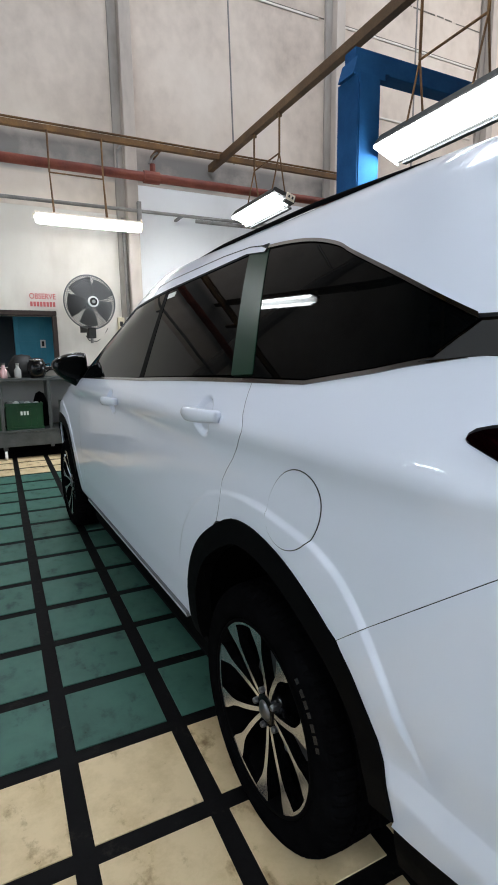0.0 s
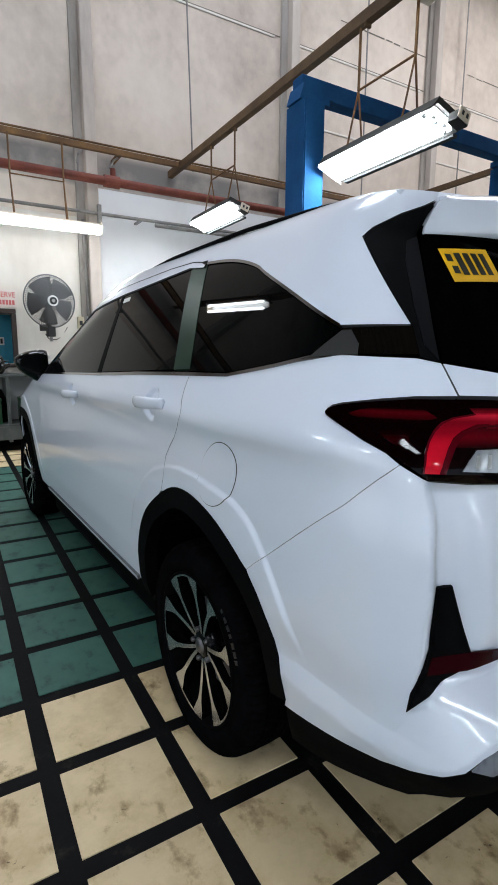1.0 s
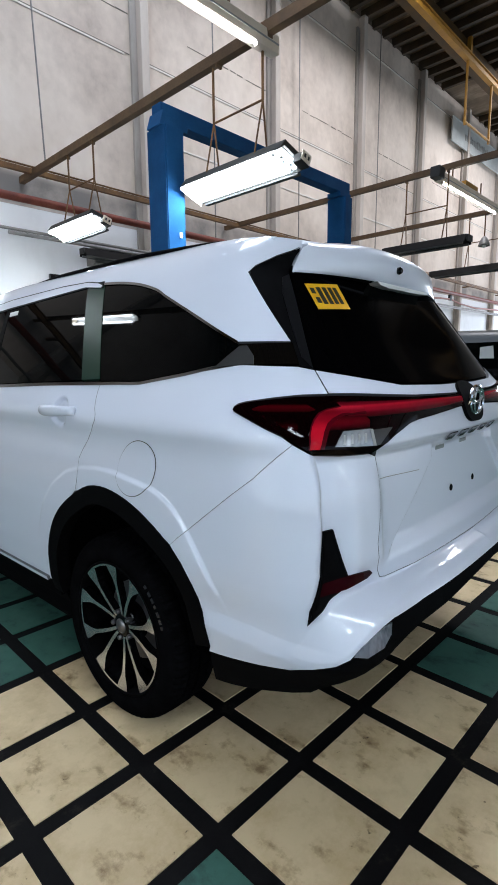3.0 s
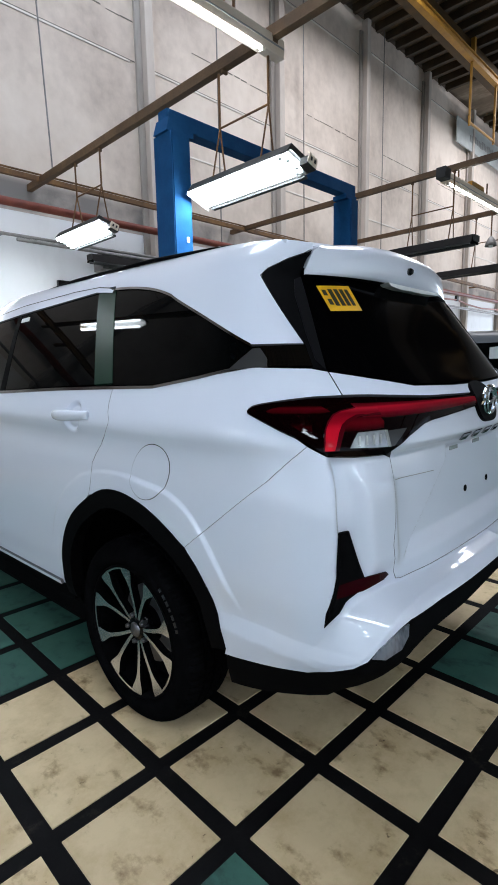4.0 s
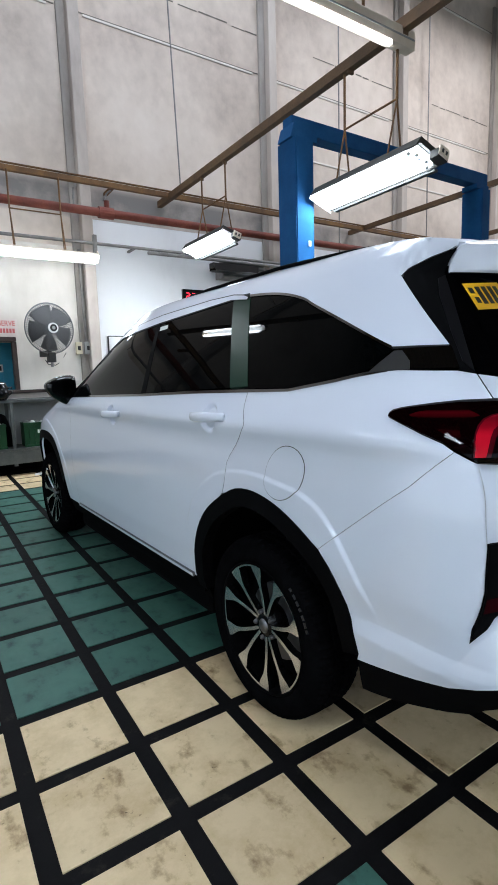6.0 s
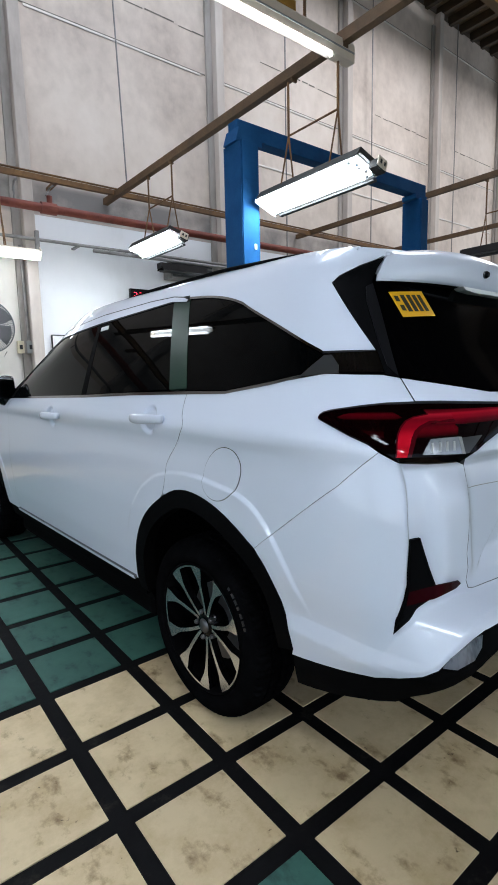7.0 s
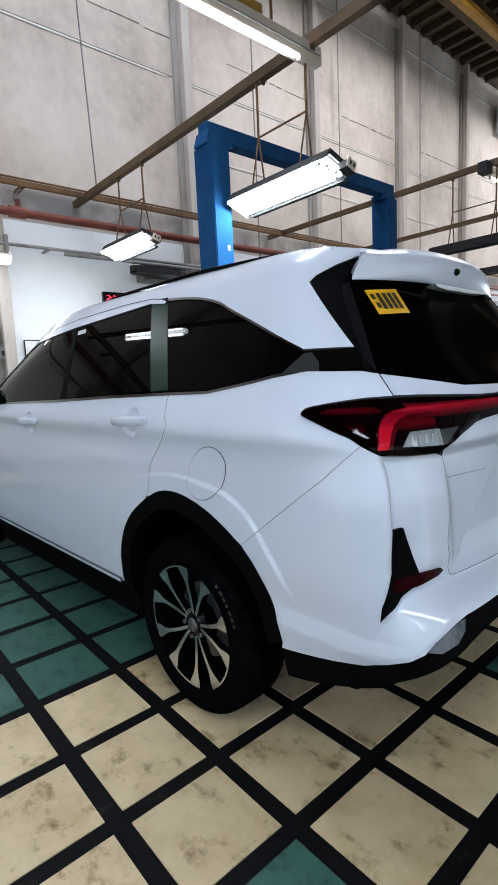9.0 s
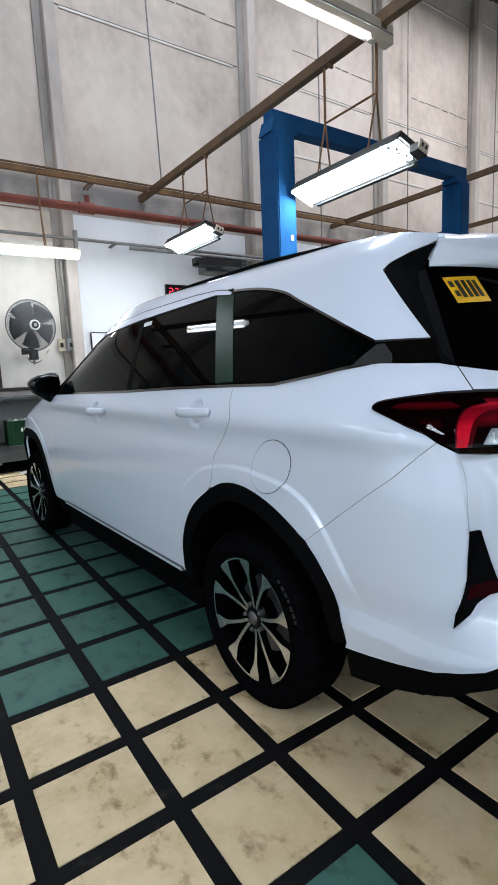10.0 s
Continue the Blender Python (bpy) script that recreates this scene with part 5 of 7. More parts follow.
        out.append(f if (b - a).cross(c - a).dot(nrm[f[0]]) > 0 else f[::-1])
    verts, norms = list(top), list(nrm)
    nt = len(out)
    mid = sum((Vector((u, z)) for u, z in flat), Vector((0, 0))) / len(flat)
    for i, j in rim:
        k = len(verts)
        for q in (i, j):
            verts += [top[q], top[q] - nrm[q] * thick]
        g = (top[j] - top[i]).cross(nrm[i])
        g = g.normalized() if g.length > 1e-9 else nrm[i]
        norms += [g] * 4
        out += [(k, k + 1, k + 3, k + 2)]
    me = bpy.data.meshes.new(name)
    me.from_pydata(verts, [], out)
    me.materials.append(material)
    me.materials.append(SEAM if material is WHITE_PAINT and thick > 0.008 else material)
    me.polygons.foreach_set("material_index", [0 if i < nt else 1 for i in range(len(out))])
    me.polygons.foreach_set("use_smooth", [i < nt for i in range(len(out))])
    me.normals_split_custom_set_from_vertices([tuple(n) for n in norms[:len(top)]] + [(0, 0, 0)] * (len(verts) - len(top)))
    ob = new(name, me)
    ob.parent = parent
    return tagged(ob, label)


def both(name, pts, material, parent, **kw):
    a = panel(name, pts, material, parent, **kw)
    kw["step"] = max(kw.get("step", 0.024), 0.024)
    panel(name, pts, material, parent, mirror=True, **kw)
    return a


def S(*pts):
    return [("s", y, z) for y, z in pts]


def T(*pts):
    return [("r", x, z) for x, z in pts]


def arch(hub, rf, rr, rz, a0, a1, n=28):
    """Points of a wheel arch, from the angle a0 to a1 (0 is forward, 90 up), a little squared."""
    out = []
    for i in range(n + 1):
        a = radians(a0 + (a1 - a0) * i / n)
        c, s = math.cos(a), math.sin(a)
        p = 2 / 2.8
        out.append((hub + (rf if c > 0 else rr) * math.copysign(abs(c) ** p, c), 0.30 + rz * math.copysign(abs(s) ** p, s)))
    return out


car = thing("white_suv", "glossy white seven-seat crossover car with tinted windows and black cladding", "car", pose(0.925, -0.42, 0, 0, 0, 2.7))

# inner shell, dark, with open wheel arches
verts, faces, idx = [], [], {}
us = [(-3.72 + 0.045 * i) for i in range(83)] + [0.02 * i for i in range(1, 50)]
us = us + [2.0 - u for u in us[::-1]]
us = sorted(set(round(u, 4) for u in us))
zs = [0.27 + 0.033 * i for i in range(41)]
for i, u in enumerate(us):
    for j, z in enumerate(zs):
        idx[i, j] = len(verts)
        uu = u if u <= 1 else 2 - u
        lim = FRONT_Y(z)
        if YS - uu > lim:
            uu = YS - lim * 0.999
        low = float(np.interp(uu, [-0.4, 0.1, 0.4, 0.6, 1.0], [0.27, 0.36, 0.42, 0.58, 0.60]))
        verts.append(surface(uu if u <= 1 else 2 - uu, max(z, low), -0.055 if uu > 0.36 and z < 1.0 else -0.016))
for i in range(len(us) - 1):
    for j in range(len(zs) - 1):
        um, zm = (us[i] + us[i + 1]) / 2, (zs[j] + zs[j + 1]) / 2
        uu = um if um <= 1 else 2 - um
        ym = YS - uu if uu < 0 else YS - 0.6 * uu
        if any(((ym - h) / 0.41) ** 2 + ((zm - 0.30) / 0.47) ** 2 < 1 for h in (0.02, 2.75)):
            continue
        faces.append((idx[i, j], idx[i + 1, j], idx[i + 1, j + 1], idx[i, j + 1]))
top_ring = [idx[i, len(zs) - 1] for i in range(len(us))]
k = len(verts)
verts.append(Vector((0, 0.4, 1.655)))
faces += [(top_ring[i], top_ring[i + 1], k) for i in range(len(us) - 1)]
me = bpy.data.meshes.new("inner_shell")
me.from_pydata(verts, [], faces)
me.materials.append(UNDER_BLACK)
me.materials.append(WHITE_PAINT)
for p in me.polygons:
    p.material_index = 1 if p.center.z > 1.545 else 0
    p.use_smooth = p.center.z > 1.545
ob = new("inner_shell", me)
ob.parent = car
tagged(ob, "dark inner body shell")
part("underbody", box(-0.60, 0.60, -0.55, 3.3, 0.19, 0.34, 0.03), UNDER_BLACK, car, "black underside")
part("under_car_block", box(-0.77, 0.77, 0.46, 2.28, 0.165, 0.30, 0.03), UNDER_BLACK, car, "unseen black block added to stop light under the car")

# wheel housings
for hub in (0.02, 2.75):
    for sg in (-1, 1):
        bm = bmesh.new()
        rings = []
        for x in (0.45, 0.60, 0.80, 0.815):
            rings.append([bm.verts.new((sg * x, hub + 0.42 * math.cos(a), 0.30 + 0.475 * math.sin(a))) for a in [math.pi * (q / 20 * 0.97) for q in range(21)]])
        for a, b in zip(rings, rings[1:]):
            for q in range(20):
                bm.faces.new((a[q], a[q + 1], b[q + 1], b[q]))
        bm.faces.new(rings[0])
        part("wheel_housing", bm, UNDER_BLACK, car, "black wheel housing")
for sg in (-1, 1):
    part("arch_liner", box(min(sg * 0.50, sg * 0.822), max(sg * 0.50, sg * 0.822), -0.478, -0.442, 0.375, 0.60, 0.008), UNDER_BLACK, car, "black liner behind the rear wheel")

# skin panels
# rear arch edge: angle from the hub (0 forward, 90 up), radius
REAR_ARCH = smooth_table([(-0.05, 0.452), (0.15, 0.458), (0.33, 0.466), (0.56, 0.486), (0.83, 0.498), (1.12, 0.508), (1.25, 0.516), (1.37, 0.529), (1.57, 0.530), (1.80, 0.525), (2.03, 0.522), (2.20, 0.526), (2.30, 0.532), (2.40, 0.528), (2.53, 0.520), (2.66, 0.502), (2.80, 0.490), (2.95, 0.476), (3.10, 0.466)], 0.05)


def rear_arch(inner, a0, a1, n=40):
    """Points of the rear wheel arch, drawn in by a margin."""
    out = []
    for i in range(n + 1):
        a = radians(a0 + (a1 - a0) * i / n)
        r = REAR_ARCH(a) - inner
        out.append((r * math.cos(a), 0.30 + r * math.sin(a)))
    return out


a_rear = rear_arch(0.0, 6, 163)
a_front = arch(2.735, 0.455, 0.445, 0.527, 6, 174)
up_to = [p for p in a_rear if p[0] > 0.190]
past = [p for p in a_rear if p[0] <= 0.178]
past_q = [p for p in past if p[1] > 0.720 or p[0] > 0]
past_b = [p for p in past if 0.42 < p[1] <= 0.712 and p[0] < 0]

SHUT = [(0.185, 0.788), (0.172, 0.827), (0.164, 0.870), (0.158, 0.906), (0.135, 0.938), (0.102, 0.972), (0.074, 1.003), (0.048, 1.030), (0.034, 1.050), (0.037, 1.066), (0.052, 1.086), (0.064, 1.112), (0.070, 1.135), (0.073, 1.162)]
JOINT_LINE = [(-0.334, 0.716), (-0.402, 0.772), (-0.619, 0.942), (-0.708, 1.032)]
quarter = S(*SHUT[::-1]) + S(*past_q) + S(*JOINT_LINE) + S((-0.684, 1.050), (-0.597, 1.086), (-0.5455, 1.1055), (-0.5410, 1.1100), (-0.5415, 1.1175), (-0.5490, 1.1245), (-0.567, 1.130), (-0.632, 1.141), (-0.678, 1.147)) + T((-0.666, 1.148), (-0.654, 1.207)) + S((-0.641, 1.216), (-0.511, 1.222), (-0.399, 1.206), (-0.329, 1.194), (-0.139, 1.166))
both("rear_quarter_panel", quarter, WHITE_PAINT, car, gap=0.0006, step=0.016, crease=True)
both("rear_door", S(*SHUT) + S((0.5, 1.146), (0.9565, 1.127), (0.9865, 1.0), (1.0115, 0.37), (0.462, 0.37)) + S(*up_to), WHITE_PAINT, car, step=0.024, crease=True)
both("front_door", S((0.955, 1.127), (1.5, 1.112), (1.98, 1.10), (2.06, 1.02), (2.08, 0.75), (2.03, 0.37), (1.01, 0.37), (0.985, 1.0)), WHITE_PAINT, car, gap=0.0, crease=True)
both("front_fender", S((1.98, 1.10), (2.25, 1.085), (2.8, 1.03), (3.1, 0.95), (3.28, 0.86), (3.30, 0.5), (3.24, 0.37)) + S(*a_front) + S((2.28, 0.37), (2.03, 0.37), (2.08, 0.75), (2.06, 1.02)), WHITE_PAINT, car, crease=True)
# rear bumper cover, each half from the wheel arch round to the middle
LOW_EDGE = S((-0.458, 0.424), (-0.54, 0.436), (-0.643, 0.451), (-0.72, 0.463)) + T((-0.809, 0.477), (-0.800, 0.490), (-0.780, 0.514), (-0.763, 0.536), (-0.748, 0.560), (-0.722, 0.584), (-0.690, 0.602), (-0.655, 0.611), (-0.60, 0.614), (-0.522, 0.615), (-0.328, 0.613), (0.0, 0.612))
bumper_half = S(*past_b[::-1]) + S(*JOINT_LINE) + S((-0.738, 1.012)) + T((-0.768, 1.006), (-0.704, 0.999), (-0.611, 0.996), (-0.585, 0.986), (-0.590, 0.934), (-0.627, 0.772), (-0.621, 0.70), (-0.6095, 0.6762), (-0.585, 0.6712), (-0.431, 0.6662), (0.0, 0.6622)) + LOW_EDGE[::-1]
both("rear_bumper", bumper_half, WHITE_PAINT, car, gap=0.0006, step=0.009, crease=True, label="white rear bumper cover")
# tailgate below the glass
gl = [(-0.5845, 0.986), (-0.5895, 0.933), (-0.6265, 0.772), (-0.6205, 0.70), (-0.608, 0.677), (-0.585, 0.672), (-0.431, 0.667), (0.0, 0.663)]
gt = [(-0.091, 1.083), (-0.387, 1.067), (-0.440, 1.060), (-0.528, 1.032), (-0.588, 1.003)]
gate = T(*gl) + T(*[(-x, z) for x, z in gl[-2::-1]]) + T(*[(-x, z) for x, z in gt[::-1]]) + T(*gt)
tailgate = panel("tailgate", gate, WHITE_PAINT, car, gap=0.0003, step=0.010, label="white tailgate")
up = [(-0.652, 1.207), (-0.664, 1.148), (-0.597, 1.146), (-0.356, 1.132), (-0.079, 1.126)]
dn = [(-0.151, 1.156), (-0.393, 1.163), (-0.545, 1.188)]
panel("tailgate_upper", T(*up) + T(*[(-x, z) for x, z in up[::-1]]) + T(*[(-x, z) for x, z in dn[::-1]]) + T(*dn), WHITE_PAINT, car, label="white strip under the rear window")
# the nose: bumper, bonnet, windscreen and roof front, all across the car
def nose(name, z0, z1, xf, material, label, off=-0.004, x_from=None):
    nz, nx = max(2, int((z1 - z0) / 0.02)), 36
    bm = bmesh.new()
    rows_ = []
    for j in range(nz + 1):
        z = z0 + (z1 - z0) * j / nz
        w, yf = HALF_W(z), FRONT_Y(z)
        row = []
        for i in range(nx + 1):
            f = i / nx * 2 - 1
            if x_from is not None:
                f = (x_from + (xf - x_from) * i / nx) / xf
            x = w * xf * f
            y = yf - 1.1 + 1.1 * (1 - min(abs(x / w), 0.999) ** NF) ** (1 / NF)
            row.append(bm.verts.new((x, y + off, z + off * 0.3)))
        rows_.append(row)
    for a, b in zip(rows_, rows_[1:]):
        for i in range(nx):
            bm.faces.new((a[i], a[i + 1], b[i + 1], b[i]))
    bmesh.ops.recalc_face_normals(bm, faces=bm.faces[:])
    if sum(f.normal.y for f in bm.faces) < 0:
        bmesh.ops.reverse_faces(bm, faces=bm.faces[:])
    bmesh.ops.solidify(bm, geom=bm.faces[:], thickness=0.008)
    return part(name, bm, material, car, label, True)


nose("front_bumper", 0.24, 0.865, 0.985, WHITE_PAINT, "white front bumper")
nose("bonnet", 0.868, 1.085, 0.985, WHITE_PAINT, "white bonnet")
nose("scuttle", 1.086, 1.115, 0.97, BLACK_PLASTIC, "black scuttle panel")
nose("windscreen", 1.116, 1.500, 0.955, TINT, "dark tinted windscreen")
nose("roof_front", 1.501, 1.640, 0.97, WHITE_PAINT, "white front edge of the roof")
nose("grille", 0.50, 0.72, 0.62, BLACK_PLASTIC, "black front grille", 0.012)
nose("lower_intake", 0.25, 0.42, 0.80, BLACK_PLASTIC, "black lower intake", 0.012)
for a_, b_ in ((0.62, 0.93), (-0.62, -0.93)):
    nose("headlamp", 0.74, 0.84, b_, CLEAR_LENS, "clear headlamp", 0.010, a_)

# roof sides and pillars
QUARTER_TOP = [(0.305, 1.527), (0.20, 1.5185), (0.10, 1.505), (0.016, 1.487), (-0.06, 1.464), (-0.12, 1.437), (-0.300, 1.362), (-0.480, 1.282)]


def spline(pts, n=5):
    """A soft curve through points."""
    out = []
    for i in range(len(pts) - 1):
        p0, p1, p2, p3 = (Vector(pts[min(max(i + k, 0), len(pts) - 1)]) for k in (-1, 0, 1, 2))
        for q in range(n):
            t = q / n
            v = 0.5 * (2 * p1 + (p2 - p0) * t + (2 * p0 - 5 * p1 + 4 * p2 - p3) * t * t + (3 * p1 - p0 - 3 * p2 + p3) * t ** 3)
            out.append(tuple(v))
    return out + [tuple(pts[-1])]


def rounded(pts, k=0.28, turns=2):
    """Cuts the corners of a closed outline."""
    for _ in range(turns):
        out = []
        for a, b in zip(pts, pts[1:] + pts[:1]):
            if a[0] == b[0]:
                out += [(a[0], a[1] + (b[1] - a[1]) * f, a[2] + (b[2] - a[2]) * f) for f in (k, 1 - k)]
            else:
                out += [a, b]
        pts = out
    return pts


def quarter_arc(dy, dz):
    return [(y + dy, z + dz) for y, z in spline(QUARTER_TOP)]


ROOF_LOW = [(1.90, 1.345), (1.78, 1.425), (1.60, 1.462), (1.08, 1.503), (0.43, 1.538), (0.315, 1.537)]
both("roof_side", S(*ROOF_LOW) + S(*quarter_arc(0.0, 0.0)) + S((-0.607, 1.281), (-0.619, 1.263), (-0.422, 1.484), (-0.432, 1.503), (-0.468, 1.532), (-0.492, 1.550)) + T((-0.484, 1.564), (-0.470, 1.585)) + S((-0.425, 1.596), (-0.2, 1.612), (0.2, 1.632), (0.6, 1.646), (1.0, 1.640), (1.35, 1.606), (1.6, 1.552), (1.80, 1.468), (1.93, 1.36)), WHITE_PAINT, car, step=0.013, label="white roof side and rear pillar")
crown = smooth_table([(-0.55, 1.585), (-0.45, 1.615), (-0.2, 1.636), (0.4, 1.656), (0.9, 1.650), (1.3, 1.624), (1.6, 1.578), (1.85, 1.525)], 0.06)
bm = bmesh.new()
rows_ = [[bm.verts.new(((0.555 - 0.115 * step01(-0.28, -0.50, y)) * (i / 12 - 1), y, crown(y) - 0.046 * abs(i / 12 - 1) ** 2.2)) for i in range(25)] for y in [-0.50 + 2.3 * k / 40 for k in range(41)]]
for a, b in zip(rows_, rows_[1:]):
    for k in range(24):
        bm.faces.new((a[k], a[k + 1], b[k + 1], b[k]))
bmesh.ops.solidify(bm, geom=bm.faces[:], thickness=0.008)
bmesh.ops.recalc_face_normals(bm, faces=bm.faces[:])
part("roof", bm, WHITE_PAINT, car, "white roof", True)
both("door_frame_trim", S((1.84, 1.375), (1.76, 1.418), (1.60, 1.450), (1.08, 1.490), (0.43, 1.526), (0.31, 1.512), (0.305, 1.522), (0.345, 1.534), (0.43, 1.546), (0.62, 1.5485), (1.08, 1.532), (1.60, 1.488), (1.78, 1.445), (1.86, 1.38)), WHITE_PAINT, car, off=0.005, gap=0.0, label="white door frame strip")
both("door_frame_seam", S((0.302, 1.512), (0.302, 1.523), (0.342, 1.536), (0.43, 1.5485), (0.62, 1.551), (1.08, 1.5345), (1.60, 1.490), (1.78, 1.447), (1.78, 1.4445), (1.60, 1.487), (1.08, 1.531), (0.62, 1.5475), (0.43, 1.545), (0.346, 1.533), (0.307, 1.521), (0.307, 1.512)), DARK_HOUSING, car, off=0.0056, thick=0.004, gap=0.0, label="dark shut line over the door frame")
# glass
both("quarter_window", S((0.088, 1.170)) + S(*quarter_arc(-0.004, -0.0075)) + S((-0.432, 1.221), (-0.329, 1.202), (-0.139, 1.174)), TINT, car, off=-0.002, gap=0.001, label="dark tinted quarter glass")
both("rear_door_window", S((0.915, 1.142), (0.196, 1.172), (0.415, 1.524), (1.065, 1.486)), TINT, car, off=-0.002, gap=0.001, label="dark tinted door glass")
both("front_door_window", S((1.90, 1.105), (0.965, 1.139), (1.10, 1.483), (1.60, 1.446), (1.76, 1.410), (1.83, 1.372), (2.02, 1.16), (2.02, 1.105)), TINT, car, off=-0.002, gap=0.001, label="dark tinted door glass")
both("window_border", S((1.985, 1.106), (2.05, 1.106), (2.045, 1.165), (1.855, 1.378), (1.812, 1.358), (1.985, 1.160)), BLACK_PLASTIC, car, off=0.0, gap=0.0, label="black window border")
both("window_border", S((1.855, 1.379), (1.77, 1.420), (1.60, 1.452), (1.60, 1.436), (1.745, 1.398), (1.811, 1.359)), BLACK_PLASTIC, car, off=0.0, gap=0.0, label="black window border")
both("door_pillar", S((0.965, 1.139), (0.915, 1.142), (1.065, 1.486), (1.10, 1.483)), BLACK_PLASTIC, car, off=-0.0005, gap=0.0, label="black pillar trim")
both("rear_pillar_trim", S((0.196, 1.172), (0.088, 1.178), (0.297, 1.519), (0.415, 1.519)), PILLAR_GLOSS, car, off=0.0005, gap=0.0, label="gloss black pillar trim")
both("window_chrome_strip", S((2.02, 1.098), (1.5, 1.112), (0.955, 1.127), (0.5, 1.146), (0.088, 1.158), (-0.139, 1.164), (-0.329, 1.192), (-0.399, 1.205), (-0.495, 1.219), (-0.467, 1.222), (-0.432, 1.219), (-0.329, 1.200), (-0.139, 1.172), (0.088, 1.168), (0.5, 1.157), (0.955, 1.138), (1.5, 1.122), (2.02, 1.105)), DARK_CHROME, car, off=0.003, gap=0.0, label="dark chrome strip under the windows")
both("quarter_window_seal", S(*quarter_arc(-0.005, -0.0055)) + S(*quarter_arc(0.0, 0.004)[::-1]), DARK_CHROME, car, off=0.003, gap=0.0, label="dark chrome window edging")
both("garnish_blade", S((-0.415, 1.213), (-0.441, 1.219), (-0.492, 1.272), (-0.512, 1.2725), (-0.540, 1.245), (-0.548, 1.224), (-0.495, 1.221)), GARNISH_GREY, car, off=0.004, thick=0.004, gap=0.0, step=0.012, label="satin dark grey blade at the window tip")
both("pillar_garnish", S((-0.438, 1.226), (-0.494, 1.278), (-0.608, 1.280), (-0.648, 1.222), (-0.511, 1.224)), GARNISH_GLOSS, car, off=0.002, gap=0.001, label="gloss black rear pillar garnish")
both("spoiler_fin", S((-0.430, 1.478), (-0.605, 1.277), (-0.643, 1.218)) + T((-0.657, 1.209), (-0.629, 1.284), (-0.560, 1.447), (-0.540, 1.486), (-0.484, 1.562)) + S((-0.492, 1.548), (-0.468, 1.530), (-0.440, 1.508), (-0.428, 1.496), (-0.4255, 1.487)), BLACK_PLASTIC, car, off=0.004, gap=0.001, label="black fin beside the rear window")
# flat panel; its lighter black stands in for light on the fold
both("fin_fold", T((-0.6560, 1.2125), (-0.6275, 1.286), (-0.5590, 1.446), (-0.5450, 1.478), (-0.570, 1.468), (-0.600, 1.418), (-0.642, 1.310), (-0.664, 1.240)), FIN_FOLD, car, off=0.0062, thick=0.003, gap=0.0, step=0.014, label="inner fold of the fin, lighter for the light on it")
gw = [(-0.647, 1.211), (-0.545, 1.192), (-0.391, 1.167), (-0.148, 1.160), (0.0, 1.163)]
panel("rear_window", T(*gw) + T(*[(-x, z) for x, z in gw[-2::-1]]) + T((0.624, 1.284), (0.550, 1.447), (0.524, 1.509), (-0.524, 1.509), (-0.550, 1.447), (-0.624, 1.284)), REAR_TINT, car, off=-0.004, gap=0.001, label="dark tinted rear window")

# spoiler, white above and black below; its ends run flush into the skin along a slanted joint
bm = bmesh.new()
rings = []
SPOILER = [(-0.24, 1.640), (-0.36, 1.635), (-0.44, 1.628), (-0.49, 1.620), (-0.522, 1.610), (-0.540, 1.597), (-0.550, 1.578), (-0.553, 1.550), (-0.551, 1.525), (-0.547, 1.505), (-0.541, 1.495), (-0.50, 1.490), (-0.45, 1.507), (-0.26, 1.57)]
for i in range(49):
    e = i / 24 - 1
    q = abs(e)
    ring = []
    for j, (y, z) in enumerate(SPOILER):
        z = z - 0.018 * q ** 2.2 * (1.0 if j < 9 else 0.45)
        xe = 0.470 + 0.60 * min(max(1.58 - z, -0.02), 0.10) - (0.02 if j > 10 else 0.0)
        skin = surface(rear_u(-xe, z), z, 0.003)
        if j <= 5:
            z += (min(z, crown(max(y, -0.5)) - 0.027 - 0.14 * max(-0.49 - y, 0)) - z) * q ** 3
            skin = surface(rear_u(-xe, z), z, 0.003)
        if 3 <= j <= 10:
            y = y + (skin.y - y) * q ** 4
        elif j > 10:
            y = max(y, y + (skin.y + 0.02 - y) * q ** 4)
        if 3 <= j <= 11:
            y -= 0.026 * (1.0 - q * q)
        ring.append(bm.verts.new((math.copysign(xe * q, e), y, z)))
    rings.append(ring)
n = len(SPOILER)
for a, b in zip(rings, rings[1:]):
    for j in range(n):
        bm.faces.new((a[j], b[j], b[(j + 1) % n], a[(j + 1) % n])).material_index = 1 if 10 <= j <= 12 else 0
for ring in (rings[0], rings[-1][::-1]):
    bm.faces.new([bm.verts.new(v.co) for v in ring])
bmesh.ops.recalc_face_normals(bm, faces=bm.faces[:])
spoiler = part("spoiler", bm, WHITE_PAINT, car, "white roof spoiler with a black underside", True, (BLACK_PLASTIC,))
part("washer_nozzle", lathe([(0.0, 0.0), (0.012, 0.0), (0.013, 0.012), (0.008, 0.02), (0.0, 0.02)], 12, "Z"), GLOSS_BLACK, spoiler, "black washer nozzle").matrix_local = pose(0.0, -0.5735, 1.546, 96, 0, 0)
# white colour stands in for the bright reflection under the spoiler's lip
part("brake_light", prism([(-0.145, 1.4945), (0.265, 1.4945), (0.275, 1.4860), (0.12, 1.4805), (0.03, 1.4815), (-0.06, 1.4800), (-0.125, 1.4850)], -0.5765, -0.540, "y"), REFLECTOR, spoiler, "high brake light strip, white for its bright reflection")

